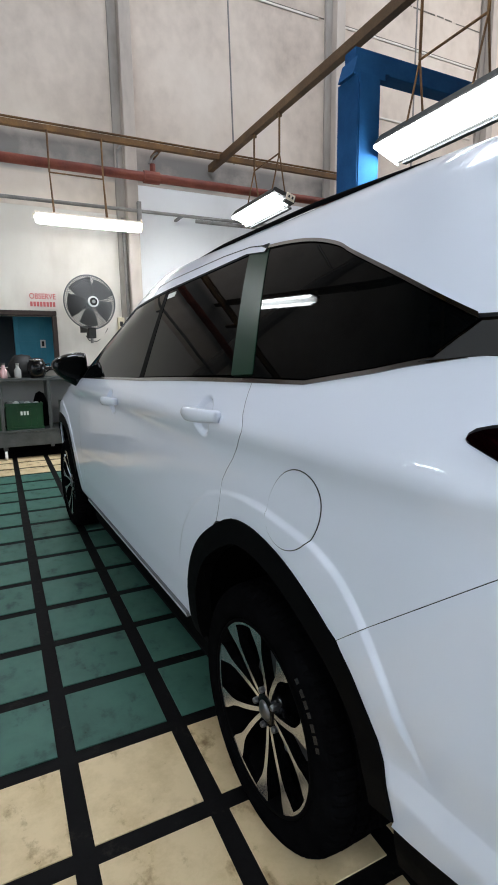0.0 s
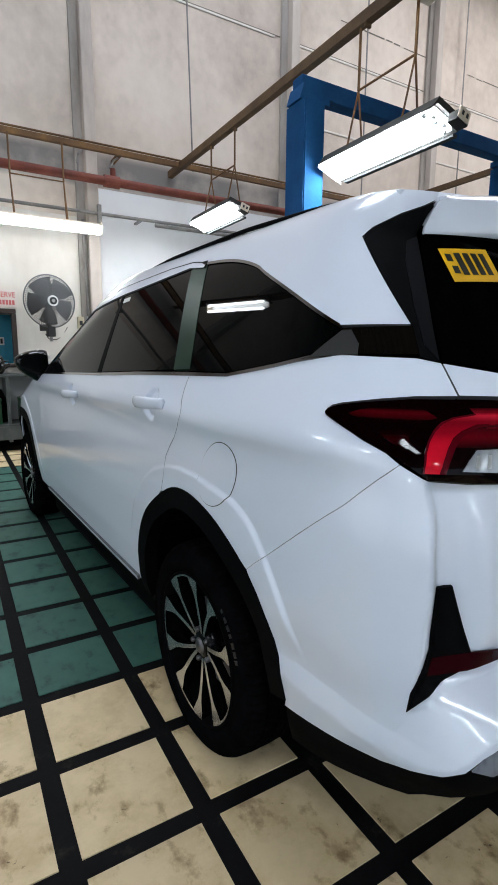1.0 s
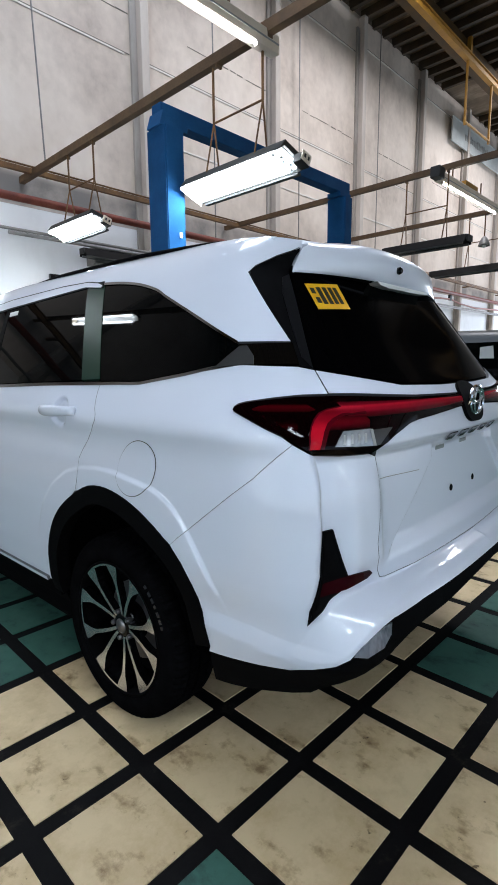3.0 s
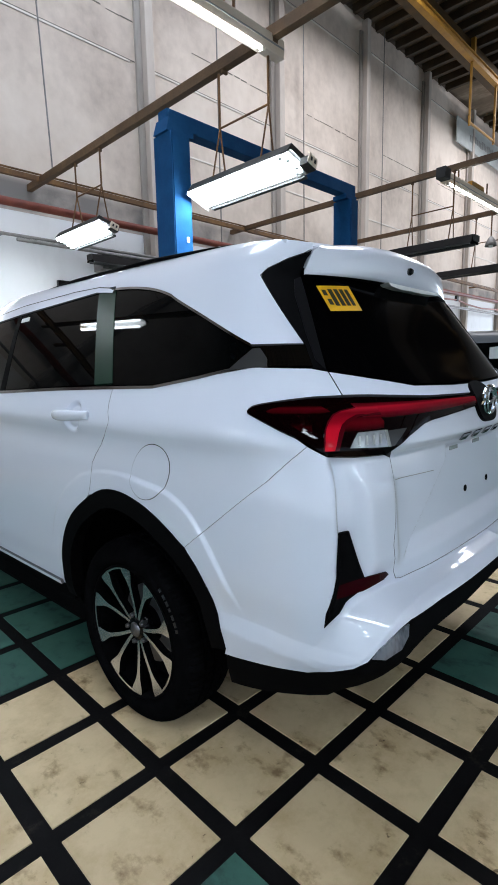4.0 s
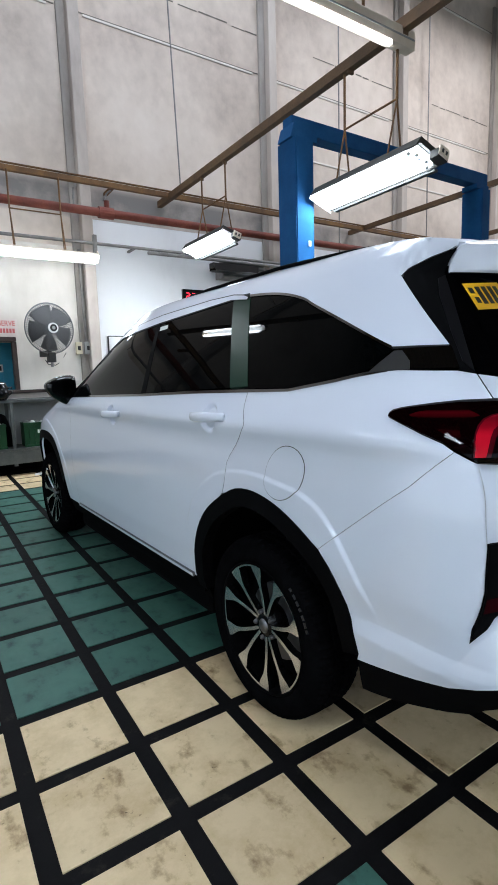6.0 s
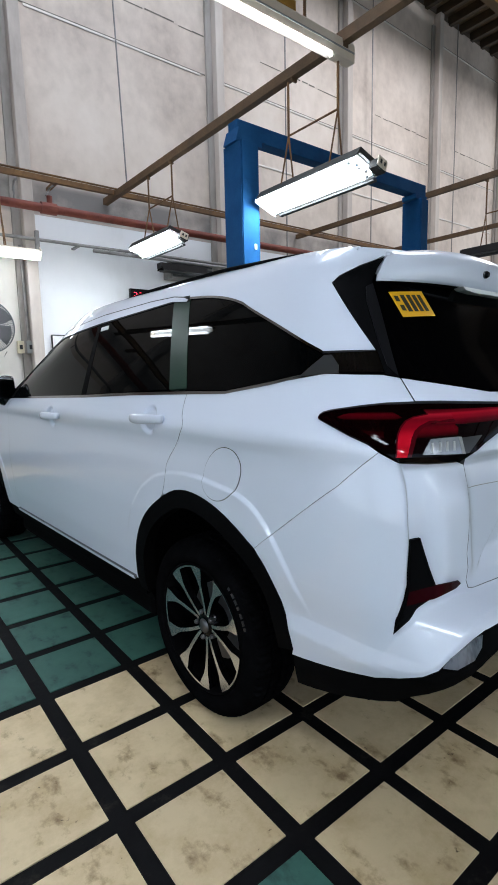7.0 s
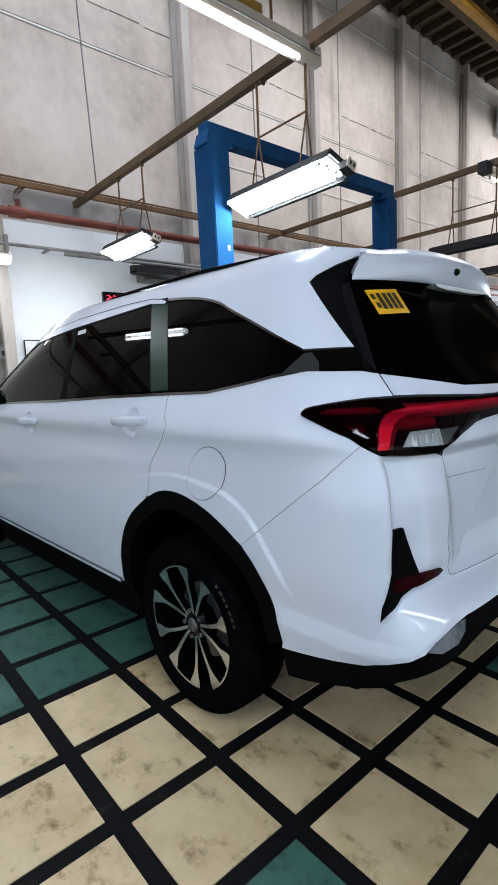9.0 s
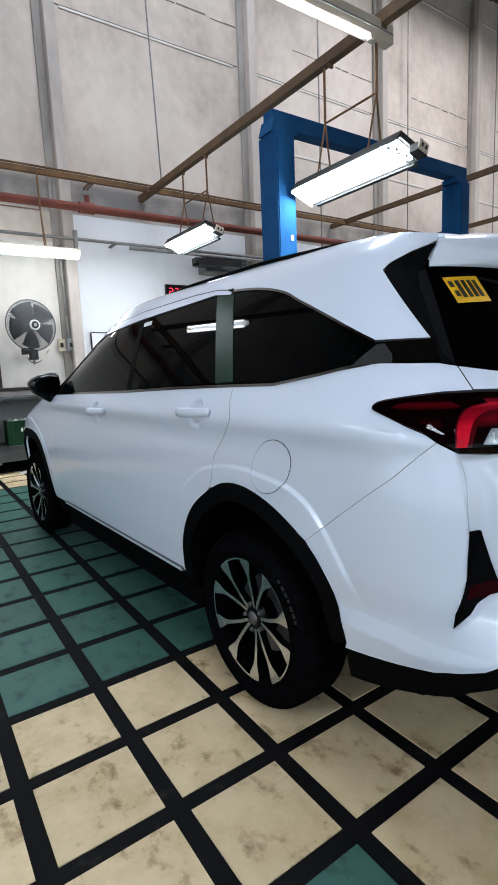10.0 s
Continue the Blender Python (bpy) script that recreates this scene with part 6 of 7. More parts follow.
# tail lamps with the light bar between them
lamp_half = S(*spline([(-0.5530, 1.1060), (-0.5455, 1.1095), (-0.5435, 1.1140), (-0.5470, 1.1195), (-0.562, 1.1265), (-0.590, 1.1325), (-0.632, 1.1385), (-0.673, 1.144)], 3)) + T((-0.677, 1.144), (-0.598, 1.142), (-0.357, 1.128), (-0.006, 1.121), (-0.016, 1.087), (-0.090, 1.087), (-0.386, 1.071), (-0.439, 1.064), (-0.528, 1.036), (-0.593, 1.008), (-0.610, 0.999), (-0.704, 1.002), (-0.768, 1.009)) + S((-0.738, 1.016), (-0.684, 1.053), (-0.597, 1.089))
for mir in (False, True):
    tl = panel("tail_lamp", lamp_half, SMOKE_RED, car, off=0.008, thick=0.03, gap=0.001, step=0.011, label="dark smoked red tail lamp", mirror=mir)
    panel("upper_lens", T((-0.665, 1.129), (-0.582, 1.1275), (-0.420, 1.1235), (-0.213, 1.1195), (-0.020, 1.115), (-0.024, 1.097), (-0.240, 1.094), (-0.446, 1.0905), (-0.586, 1.0900), (-0.655, 1.094)), RED_BAR, tl, off=0.0100, thick=0.002, gap=0.0, step=0.012, label="red upper lens", mirror=mir)
    panel("side_lens", rounded(S((-0.590, 1.112), (-0.61, 1.122), (-0.66, 1.130)) + T((-0.735, 1.131), (-0.722, 1.112)) + S((-0.700, 1.104), (-0.64, 1.104)), 0.2, 1), DIM_RED, tl, off=0.0092, thick=0.001, gap=0.0, step=0.011, label="dim red side lens", mirror=mir)
    panel("lower_side_lens", S((-0.655, 1.086), (-0.700, 1.092)) + T((-0.766, 1.094), (-0.780, 1.060)) + S((-0.725, 1.056), (-0.690, 1.066)), DEEP_RED, tl, off=0.0092, thick=0.001, gap=0.0, step=0.011, label="deep red lower lens", mirror=mir)
    panel("inner_lens", T((-0.749, 1.022), (-0.727, 1.062), (-0.712, 1.079), (-0.696, 1.089), (-0.662, 1.098), (-0.610, 1.098), (-0.600, 1.082), (-0.610, 1.062), (-0.700, 1.062), (-0.730, 1.022)), INNER_RED, tl, off=0.0092, thick=0.001, gap=0.0, step=0.011, label="dark red inner lens", mirror=mir)
    panel("red_light_block", T((-0.7735, 1.022), (-0.768, 1.040), (-0.762, 1.056), (-0.751, 1.074), (-0.737, 1.090), (-0.720, 1.104), (-0.701, 1.112), (-0.682, 1.1165), (-0.664, 1.118), (-0.605, 1.117), (-0.605, 1.100), (-0.650, 1.100), (-0.670, 1.098), (-0.695, 1.088), (-0.710, 1.078), (-0.724, 1.062), (-0.737, 1.043), (-0.748, 1.022)), RED_BRIGHT, tl, off=0.0135, thick=0.005, gap=0.0, step=0.009, label="bright red light block", mirror=mir)
    # darker panel puts the shade on the block's inner edge into colour
    panel("block_shade", T((-0.7555, 1.022), (-0.745, 1.044), (-0.732, 1.064), (-0.717, 1.081), (-0.700, 1.092), (-0.672, 1.1025), (-0.605, 1.1045), (-0.605, 1.099), (-0.650, 1.099), (-0.670, 1.097), (-0.695, 1.087), (-0.710, 1.077), (-0.724, 1.061), (-0.737, 1.042), (-0.747, 1.022)), RED_RIM, tl, off=0.0140, thick=0.005, gap=0.0, step=0.009, label="shaded inner edge of the red block", mirror=mir)
    panel("block_rim", T((-0.7755, 1.022), (-0.770, 1.041), (-0.764, 1.057), (-0.753, 1.075), (-0.739, 1.092), (-0.722, 1.106), (-0.702, 1.114), (-0.664, 1.1205), (-0.664, 1.118), (-0.701, 1.112), (-0.720, 1.104), (-0.737, 1.090), (-0.751, 1.074), (-0.762, 1.056), (-0.768, 1.040), (-0.7735, 1.022)), RED_RIM, tl, off=0.0145, thick=0.004, gap=0.0, step=0.009, label="raised rim of the red block", mirror=mir)
    panel("reversing_light", T((-0.722, 1.026), (-0.705, 1.046), (-0.689, 1.0605), (-0.612, 1.0615), (-0.617, 1.020), (-0.66, 1.022)), REVERSE_LENS, tl, off=0.0115, thick=0.003, gap=0.0, step=0.009, label="clear reversing light", mirror=mir)
    panel("reversing_facet", T((-0.603, 1.058), (-0.530, 1.0595), (-0.594, 1.020), (-0.607, 1.020)), GARNISH_GREY, tl, off=0.0105, thick=0.002, gap=0.0, step=0.011, label="dull clear facet", mirror=mir)
    panel("reversing_divider", T((-0.617, 1.020), (-0.612, 1.0615), (-0.604, 1.0605), (-0.608, 1.020)), GREY_PLASTIC, tl, off=0.013, thick=0.002, gap=0.0, mirror=mir)
    for k in range(4):
        x = -0.702 + 0.020 * k
        panel("lens_rib", T((x, 1.030), (x + 0.010, 1.052), (x + 0.015, 1.052), (x + 0.007, 1.030)), GREY_PLASTIC, tl, off=0.0125, thick=0.001, gap=0.0, mirror=mir)
badge = panel("badge_plate", T(*[(0.008 + 0.086 * math.copysign(abs(math.cos(a)) ** 0.7, math.cos(a)), 1.097 + 0.066 * math.copysign(abs(math.sin(a)) ** 0.8, math.sin(a))) for a in [2 * math.pi * k / 40 for k in range(40)]]), BLACK_PLASTIC, car, off=0.012, thick=0.016, gap=0.0, step=0.012, label="black badge plate")
bm = bmesh.new()
for rx, rz, ox in ((0.062, 0.046, 0), (0.027, 0.042, 0), (0.047, 0.018, 0.012)):
    add_path(bm, [(0.018 + rx * math.cos(a), -0.866, 1.098 + ox + rz * math.sin(a)) for a in [2 * math.pi * k / 28 for k in range(29)]], 0.007, 6)
part("emblem", bm, CHROME, badge, "chrome oval emblem")
for k in range(5):
    x, z = -0.190 + 0.098 * k, 0.984
    panel("badge_letter", T((x, z + 0.022), (x + 0.060, z + 0.022), (x + 0.052, z), (x + 0.010, z)), DARK_CHROME, car, off=0.005, thick=0.005, gap=0.0, step=0.05, label="small chrome badge shape")
for x0 in (-0.215, -0.02):
    panel("grip_light", T((x0, 0.968), (x0 + 0.06, 0.968), (x0 + 0.06, 0.956), (x0, 0.956)), CLEAR_LENS, car, off=0.003, thick=0.003, gap=0.0, step=0.05, label="small clear plate light")
for x in (-0.102, 0.106):
    panel("plate_bolt_hole", T(*[(x + 0.013 * math.cos(a), 0.817 + 0.011 * math.sin(a)) for a in [2 * math.pi * k / 14 for k in range(14)]]), UNDER_BLACK, car, off=0.0015, thick=0.001, gap=0.0, step=0.05, label="black plate fixing hole")
# pale strips added beneath the gaps to brighten them
for sg in (-1, 1):
    strip = [(-0.5848, 0.972), (-0.5900, 0.932), (-0.6270, 0.774), (-0.6215, 0.710)]
    panel("gate_gap_fill", T(*[(sg * (x + 0.006 * sg), z) for x, z in strip]) + T(*[(sg * (x - 0.006 * sg), z) for x, z in strip[::-1]]), GAP_PALE, car, off=-0.0035, thick=0.002, gap=0.0, step=0.012, label="added pale strip that lightens the gap beside the tailgate")
panel("gate_seam", T((-0.585, 0.930), (-0.37, 0.9215), (-0.37, 0.9195), (-0.585, 0.928)), GREY_PLASTIC, car, off=0.0008, thick=0.0005, gap=0.0, step=0.012, label="fine seam in the tailgate")

# bumper vents, reflectors, lower cladding
for mir in (False, True):
    v = panel("bumper_vent", T((-0.776, 0.824), (-0.752, 0.826), (-0.727, 0.712), (-0.735, 0.682), (-0.778, 0.655), (-0.818, 0.600), (-0.807, 0.648), (-0.796, 0.690), (-0.788, 0.73)), BLACK_PLASTIC, car, off=0.009, thick=0.012, gap=0.0, step=0.006, label="black bumper corner vent", mirror=mir)
    panel("reflector", T((-0.787, 0.698), (-0.728, 0.711), (-0.690, 0.715), (-0.665, 0.713), (-0.655, 0.704), (-0.672, 0.694), (-0.735, 0.678), (-0.795, 0.664)), REFLECTOR_RED, v, off=0.0105, thick=0.004, gap=0.0, step=0.006, label="dark red bumper reflector", mirror=mir)
    panel("lower_bumper_cladding", LOW_EDGE + T((0.0, 0.580), (-0.2, 0.574), (-0.414, 0.563), (-0.560, 0.560), (-0.619, 0.552), (-0.660, 0.538), (-0.700, 0.513), (-0.725, 0.486), (-0.745, 0.453), (-0.758, 0.424)) + S((-0.745, 0.392), (-0.70, 0.372), (-0.638, 0.358), (-0.52, 0.332), (-0.45, 0.318)), BLACK_PLASTIC, car, off=-0.004, thick=0.02, step=0.014, gap=0.001, label="black lower bumper", mirror=mir)
    panel("sill_cladding", S((0.48, 0.366), (2.30, 0.366), (2.30, 0.235), (0.47, 0.235)), BLACK_PLASTIC, car, off=-0.045, thick=0.03, gap=0.001, label="black sill cladding", mirror=mir)
    panel("sill_strip", S((0.475, 0.382), (2.04, 0.382), (2.04, 0.366), (0.475, 0.366)), WHITE_PAINT, car, off=0.012, thick=0.016, gap=0.0, label="thin white sill edge", mirror=mir)
    panel("skid_trim", T((-0.758, 0.545), (-0.745, 0.566), (-0.722, 0.585), (-0.690, 0.603), (-0.668, 0.606), (-0.676, 0.580), (-0.700, 0.556), (-0.735, 0.540)), FILM, car, off=0.004, thick=0.004, gap=0.0, step=0.008, label="crinkled clear film on the bumper edge", mirror=mir)
    rims = ((rear_arch(-0.002, 4, 163), rear_arch(0.062, 4, 163)), (arch(2.735, 0.457, 0.447, 0.529, 4, 164), arch(2.735, 0.403, 0.385, 0.465, 4, 166)))
    for outer, inner in rims:
        panel("arch_cladding", S(*outer) + S(*inner[::-1]), BLACK_PLASTIC, car, off=0.004, thick=0.05, gap=0.0, label="black wheel arch cladding", mirror=mir)

# fuel flap, handles, label
def flap_ring(k):
    """The flap's outline, leaning a little, drawn in by k."""
    out = []
    for q in range(56):
        a = 2 * math.pi * q / 56
        y, z = (0.095 - k) * math.cos(a), (0.087 - k) * math.sin(a)
        out.append((-0.168 + y - 0.10 * z, 0.913 - 0.16 * y + z))
    return out


panel("fuel_flap_gap", S(*flap_ring(0.0)), DARK_HOUSING, car, off=0.0012, thick=0.001, gap=0.0, step=0.009, crease=True, label="thin dark gap round the fuel flap")
panel("fuel_flap", S(*flap_ring(0.0024)), WHITE_PAINT, car, off=0.0026, thick=0.002, gap=0.0, step=0.009, crease=True, label="round white fuel flap")


def handle(y0, y1, z0, z1, mir):
    sg = 1 if mir else -1
    h = new("door_handle")
    h.parent = car
    bm = bmesh.new()
    n = 12
    rings = []
    for i in range(n + 1):
        f = i / n
        y = y0 + (y1 - y0) * f
        z = z0 + (z1 - z0) * f
        lift = 0.036 * math.sin(math.pi * min(max(f, 0.04), 0.96)) ** 0.5
        base = HALF_W(z)
        hh = 0.016 + 0.004 * math.sin(math.pi * f)
        rings.append([bm.verts.new((sg * (base + lift + 0.010 * math.cos(a) - 0.006), y, z + hh * math.sin(a))) for a in [2 * math.pi * q / 10 for q in range(10)]])
    for a, b in zip(rings, rings[1:]):
        for q in range(10):
            bm.faces.new((a[q], a[(q + 1) % 10], b[(q + 1) % 10], b[q]))
    bm.faces.new(rings[0])
    bm.faces.new(rings[-1])
    bmesh.ops.recalc_face_normals(bm, faces=bm.faces[:])
    me = bpy.data.meshes.new("grip")
    bm.to_mesh(me)
    bm.free()
    me.materials.append(WHITE_PAINT)
    for p in me.polygons:
        p.use_smooth = True
    bpy.data.objects.remove(h)
    g = new("door_handle", me)
    g.parent = car
    tagged(g, "white pull handle")


for mir in (False, True):
    handle(0.390, 0.160, 1.062, 1.070, mir)
    handle(1.412, 1.162, 1.022, 1.031, mir)
panel("window_label", S((1.045, 1.468), (0.965, 1.472), (0.955, 1.452), (1.035, 1.448)), LABEL_WHITE, car, off=0.001, thick=0.001, gap=0.0, label="small white label in the glass corner")

# yellow sticker on the rear glass
st = panel("window_sticker", T((-0.510, 1.453), (-0.361, 1.464), (-0.374, 1.385), (-0.520, 1.376)), STICKER, car, off=-0.001, thick=0.001, gap=0.0, step=0.05, label="yellow sticker with black print in the rear window")
for k in range(4):
    x, z = -0.478 + 0.0255 * k, 1.4445 + 0.0017 * k
    panel("print_bar", T((x, z), (x + 0.017, z + 0.001), (x + 0.011, z - 0.050), (x - 0.006, z - 0.051)), INK, st, off=0.0005, thick=0.0005, gap=0.0, step=0.05, label="black print")
for z in (1.441, 1.413):
    panel("print_bar", T((-0.503, z), (-0.488, z), (-0.491, z - 0.017), (-0.506, z - 0.017)), INK, st, off=0.0005, thick=0.0005, gap=0.0, step=0.05, label="black print")

# roof rails
for sg in (-1, 1):
    rz_ = smooth_table([(-0.36, 1.592), (-0.2, 1.611), (0.2, 1.627), (0.8, 1.622), (1.2, 1.592), (1.45, 1.565), (1.6, 1.530)], 0.05)
    rx_ = smooth_table([(-0.36, 0.535), (1.0, 0.533), (1.5, 0.565), (1.72, 0.605)], 0.08)
    bm = add_path(bmesh.new(), [(sg * rx_(y), y, rz_(y)) for y in [-0.36 + 1.70 * k / 30 for k in range(31)]], 0.0075, 8)
    rail = part("roof_rail", bm, BLACK_PLASTIC, car, "black roof rail", True)
    foot = add_path(bmesh.new(), [(sg * rx_(y), y, rz_(y) - dz) for y, dz in ((-0.30, 0.001), (-0.36, 0.001), (-0.41, 0.004), (-0.45, 0.010))], 0.010, 8)
    part("rail_foot", foot, WHITE_PAINT, rail, "pale rail end cap", True)

# door mirrors: a wedge housing tapering outwards
for sg in (-1, 1):
    bm = bmesh.new()
    rings = []
    for x, zt, zb, hy in ((0.795, 1.215, 1.075, 0.030), (0.800, 1.228, 1.062, 0.052), (0.825, 1.234, 1.060, 0.066), (0.87, 1.232, 1.070, 0.074), (0.92, 1.222, 1.092, 0.072), (0.96, 1.206, 1.118, 0.060), (0.982, 1.190, 1.142, 0.040), (0.990, 1.176, 1.156, 0.018)):
        zc, hz = (zt + zb) / 2, (zt - zb) / 2
        zt, zb = 1.16 + (zt - 1.16) * 1.12, 1.13 + (zb - 1.13) * 1.35
        zc, hz = (zt + zb) / 2, (zt - zb) / 2
        rings.append([bm.verts.new((sg * x, 2.13 + hy * math.copysign(abs(math.cos(a)) ** 0.7, math.cos(a)), zc + hz * math.copysign(abs(math.sin(a)) ** 0.7, math.sin(a)))) for a in [2 * math.pi * q / 20 for q in range(20)]])
    for a, b in zip(rings, rings[1:]):
        for q in range(20):
            bm.faces.new((a[q], a[(q + 1) % 20], b[(q + 1) % 20], b[q]))
    bm.faces.new(rings[0])
    bm.faces.new(rings[-1])
    bmesh.ops.recalc_face_normals(bm, faces=bm.faces[:])
    mi = part("door_mirror", bm, GLOSS_BLACK, car, "gloss black door mirror", True)
    part("mirror_glass", prism([(sg * 0.815, 1.085), (sg * 0.87, 1.09), (sg * 0.93, 1.112), (sg * 0.965, 1.14), (sg * 0.965, 1.18), (sg * 0.92, 1.205), (sg * 0.87, 1.213), (sg * 0.815, 1.213)], 2.054, 2.062, "y"), TINT, mi, "dark mirror glass")
    part("mirror_foot", prism([(sg * 0.80, 1.09), (sg * 0.83, 1.075), (sg * 0.85, 1.03), (sg * 0.835, 1.02), (sg * 0.79, 1.06)], 2.09, 2.16, "y"), GLOSS_BLACK, mi, "black mirror foot")


# wheels
def make_wheel():
    w = new("wheel")
    w.parent = car
    # outer face looks to -x; the shoulders carry shallow cross cuts
    prof = [(0.232, -0.080), (0.236, -0.094), (0.246, -0.104), (0.270, -0.107), (0.292, -0.101), (0.303, -0.094), (0.314, -0.084), (0.321, -0.068), (0.323, -0.046), (0.317, -0.044), (0.317, -0.036), (0.324, -0.034), (0.324, -0.006), (0.317, -0.004), (0.317, 0.004), (0.324, 0.006), (0.324, 0.034), (0.317, 0.036), (0.317, 0.044), (0.323, 0.046), (0.321, 0.068), (0.314, 0.084), (0.303, 0.094), (0.27, 0.107), (0.232, 0.08)]
    bm = bmesh.new()
    rings = []
    n = 216
    for r, a in prof:
        cut = 0.0045 if r > 0.3035 else 0.0
        rings.append([bm.verts.new((a, (r - cut * (k % 3 == 0)) * math.cos(2 * math.pi * k / n), (r - cut * (k % 3 == 0)) * math.sin(2 * math.pi * k / n))) for k in range(n)])
    for p, q in zip(rings, rings[1:]):
        for k in range(n):
            bm.faces.new((p[k], p[(k + 1) % n], q[(k + 1) % n], q[k]))
    bmesh.ops.recalc_face_normals(bm, faces=bm.faces[:])
    for f in bm.faces:
        f.smooth = f.calc_center_median().yz.length < 0.302
    part("tyre", bm, RUBBER, w, "black tyre")
    # grey bars stand in for light glinting on the tyre shoulder
    for k in range(7):
        bm = bmesh.new()
        a0 = radians(99 + 4.6 * k)
        quad = [[bm.verts.new((x, r * math.cos(a), r * math.sin(a))) for r, x in ((0.279, -0.1068), (0.288, -0.1038), (0.288, -0.100), (0.279, -0.102))] for a in (a0, a0 + radians(1.6), a0 + radians(3.4 if k % 3 else 2.4))]
        for p, q in zip(quad, quad[1:]):
            for c in range(4):
                bm.faces.new((p[c], p[(c + 1) % 4], q[(c + 1) % 4], q[c]))
        bm.faces.new(quad[0])
        bm.faces.new(quad[-1])
        bmesh.ops.recalc_face_normals(bm, faces=bm.faces[:])
        part("sidewall_glint", bm, TYRE_GLINT, w, "grey bar for a glint on the tyre wall")
    part("rim", lathe([(0.238, -0.090), (0.234, -0.098), (0.229, -0.099), (0.225, -0.090), (0.216, -0.05), (0.212, 0.06), (0.228, 0.08)], 72), UNDER_BLACK, w, "black rim", True)
    part("brake_disc", lathe([(0.0, -0.012), (0.14, -0.012), (0.14, 0.012), (0.0, 0.012)], 40), STEEL_DARK, w, "steel brake disc")
    part("inner_barrel", lathe([(0.0, 0.03), (0.211, 0.03)], 40), UNDER_BLACK, w, "black wheel back")
    part("hub_drum", lathe([(0.0, -0.045), (0.055, -0.045), (0.075, 0.0)], 32), RIM_BLACK, w)
    for k in range(5):
        base = radians(72 * k)
        for s in (-1, 1):
            bm = bmesh.new()
            secs = []
            for f in (0.0, 0.2, 0.4, 0.6, 0.72, 0.80, 0.9, 1.0):
                r = 0.040 + 0.186 * f
                ang = base + s * radians(9.5 + 8.5 * f)
                half = 0.0058 + 0.0022 * f + 0.0215 * step01(0.62, 1.0, f)
                x = -0.070 - 0.024 * f
                t_ = Vector((0, -math.sin(ang), math.cos(ang)))
                c = Vector((0, math.cos(ang), math.sin(ang))) * r
                secs.append([Vector((x, 0, 0)) + c + t_ * (q * half) + Vector((d, 0, 0)) for q, d in ((-1, 0.0), (1, 0.0), (1.15, 0.026), (-1.15, 0.026))])
            vs = [[bm.verts.new(p) for p in sec] for sec in secs]
            for a, b in zip(vs, vs[1:]):
                for q in range(4):
                    f_ = bm.faces.new((a[q], a[(q + 1) % 4], b[(q + 1) % 4], b[q]))
                    f_.material_index = 0 if q == 0 else 1
            bm.faces.new(vs[0][::-1]).material_index = 1
            bm.faces.new(vs[-1]).material_index = 1
            bmesh.ops.recalc_face_normals(bm, faces=bm.faces[:])
            part("spoke", bm, ALLOY, w, "machined silver spoke with black sides", slots=(RIM_BLACK,))
        # thin bright arc that ties the ends of neighbouring spokes
        bm = bmesh.new()
        arc = []
        for q in range(9):
            a = base + radians(36 - 17 + 34 * q / 8)
            arc.append([bm.verts.new((x, r * math.cos(a), r * math.sin(a))) for r, x in ((0.226, -0.0945), (0.2195, -0.0935), (0.2195, -0.078), (0.226, -0.078))])
        for a, b in zip(arc, arc[1:]):
            for q in range(4):
                bm.faces.new((a[q], a[(q + 1) % 4], b[(q + 1) % 4], b[q])).material_index = 0 if q == 0 else 1
        bm.faces.new(arc[0])
        bm.faces.new(arc[-1])
        bmesh.ops.recalc_face_normals(bm, faces=bm.faces[:])
        part("rim_arc", bm, ALLOY, w, "thin machined rim arc", slots=(RIM_BLACK,))
        a = radians(72 * k + 36)
        part("wheel_nut", lathe([(0.0, -0.080), (0.006, -0.079), (0.0085, -0.074), (0.0085, -0.05)], 10), STEEL_DARK, w).matrix_local = Matrix.Translation((0, 0.050 * math.cos(a), 0.050 * math.sin(a)))
    part("hub_face", lathe([(0.0, -0.074), (0.030, -0.074), (0.048, -0.068), (0.060, -0.05), (0.062, -0.03)], 32), RIM_BLACK, w, smooth=True)
    part("hub_cap", lathe([(0.0, -0.082), (0.018, -0.081), (0.026, -0.075), (0.027, -0.06)], 28), STEEL_DARK, w, "dark grey hub cap", True)
    return w


w0 = make_wheel()
tagged(w0, "black and silver alloy wheel")
WHEEL_X = 0.752
w0.matrix_local = pose(-WHEEL_X, 0.008, 0.3245, 32, 0, 0)
for sx, y, a in ((-1, 2.75, 62), (1, 0.0, 40), (1, 2.75, 10)):
    m = pose(sx * WHEEL_X, y, 0.3245, a, 0, 0) @ (pose(0, 0, 0, 0, 0, 180) if sx > 0 else Matrix.Identity(4))
    copy_thing(w0, m)

# ---- dark car in the lift bay ----
car2 = thing("dark_car", "dark green-black car parked in the lift bay", "car", pose(3.88, 0.15, 0, 0, 0, 0))


def loft(secs, material, name, parent, label, smooth=True):
    bm = bmesh.new()
    vs = [[bm.verts.new(p) for p in s] for s in secs]
    n = len(vs[0])
    for a, b in zip(vs, vs[1:]):
        for q in range(n):
            bm.faces.new((a[q], a[(q + 1) % n], b[(q + 1) % n], b[q]))
    bm.faces.new(vs[0][::-1])
    bm.faces.new(vs[-1])
    bmesh.ops.recalc_face_normals(bm, faces=bm.faces[:])
    return part(name, bm, material, parent, label, smooth)


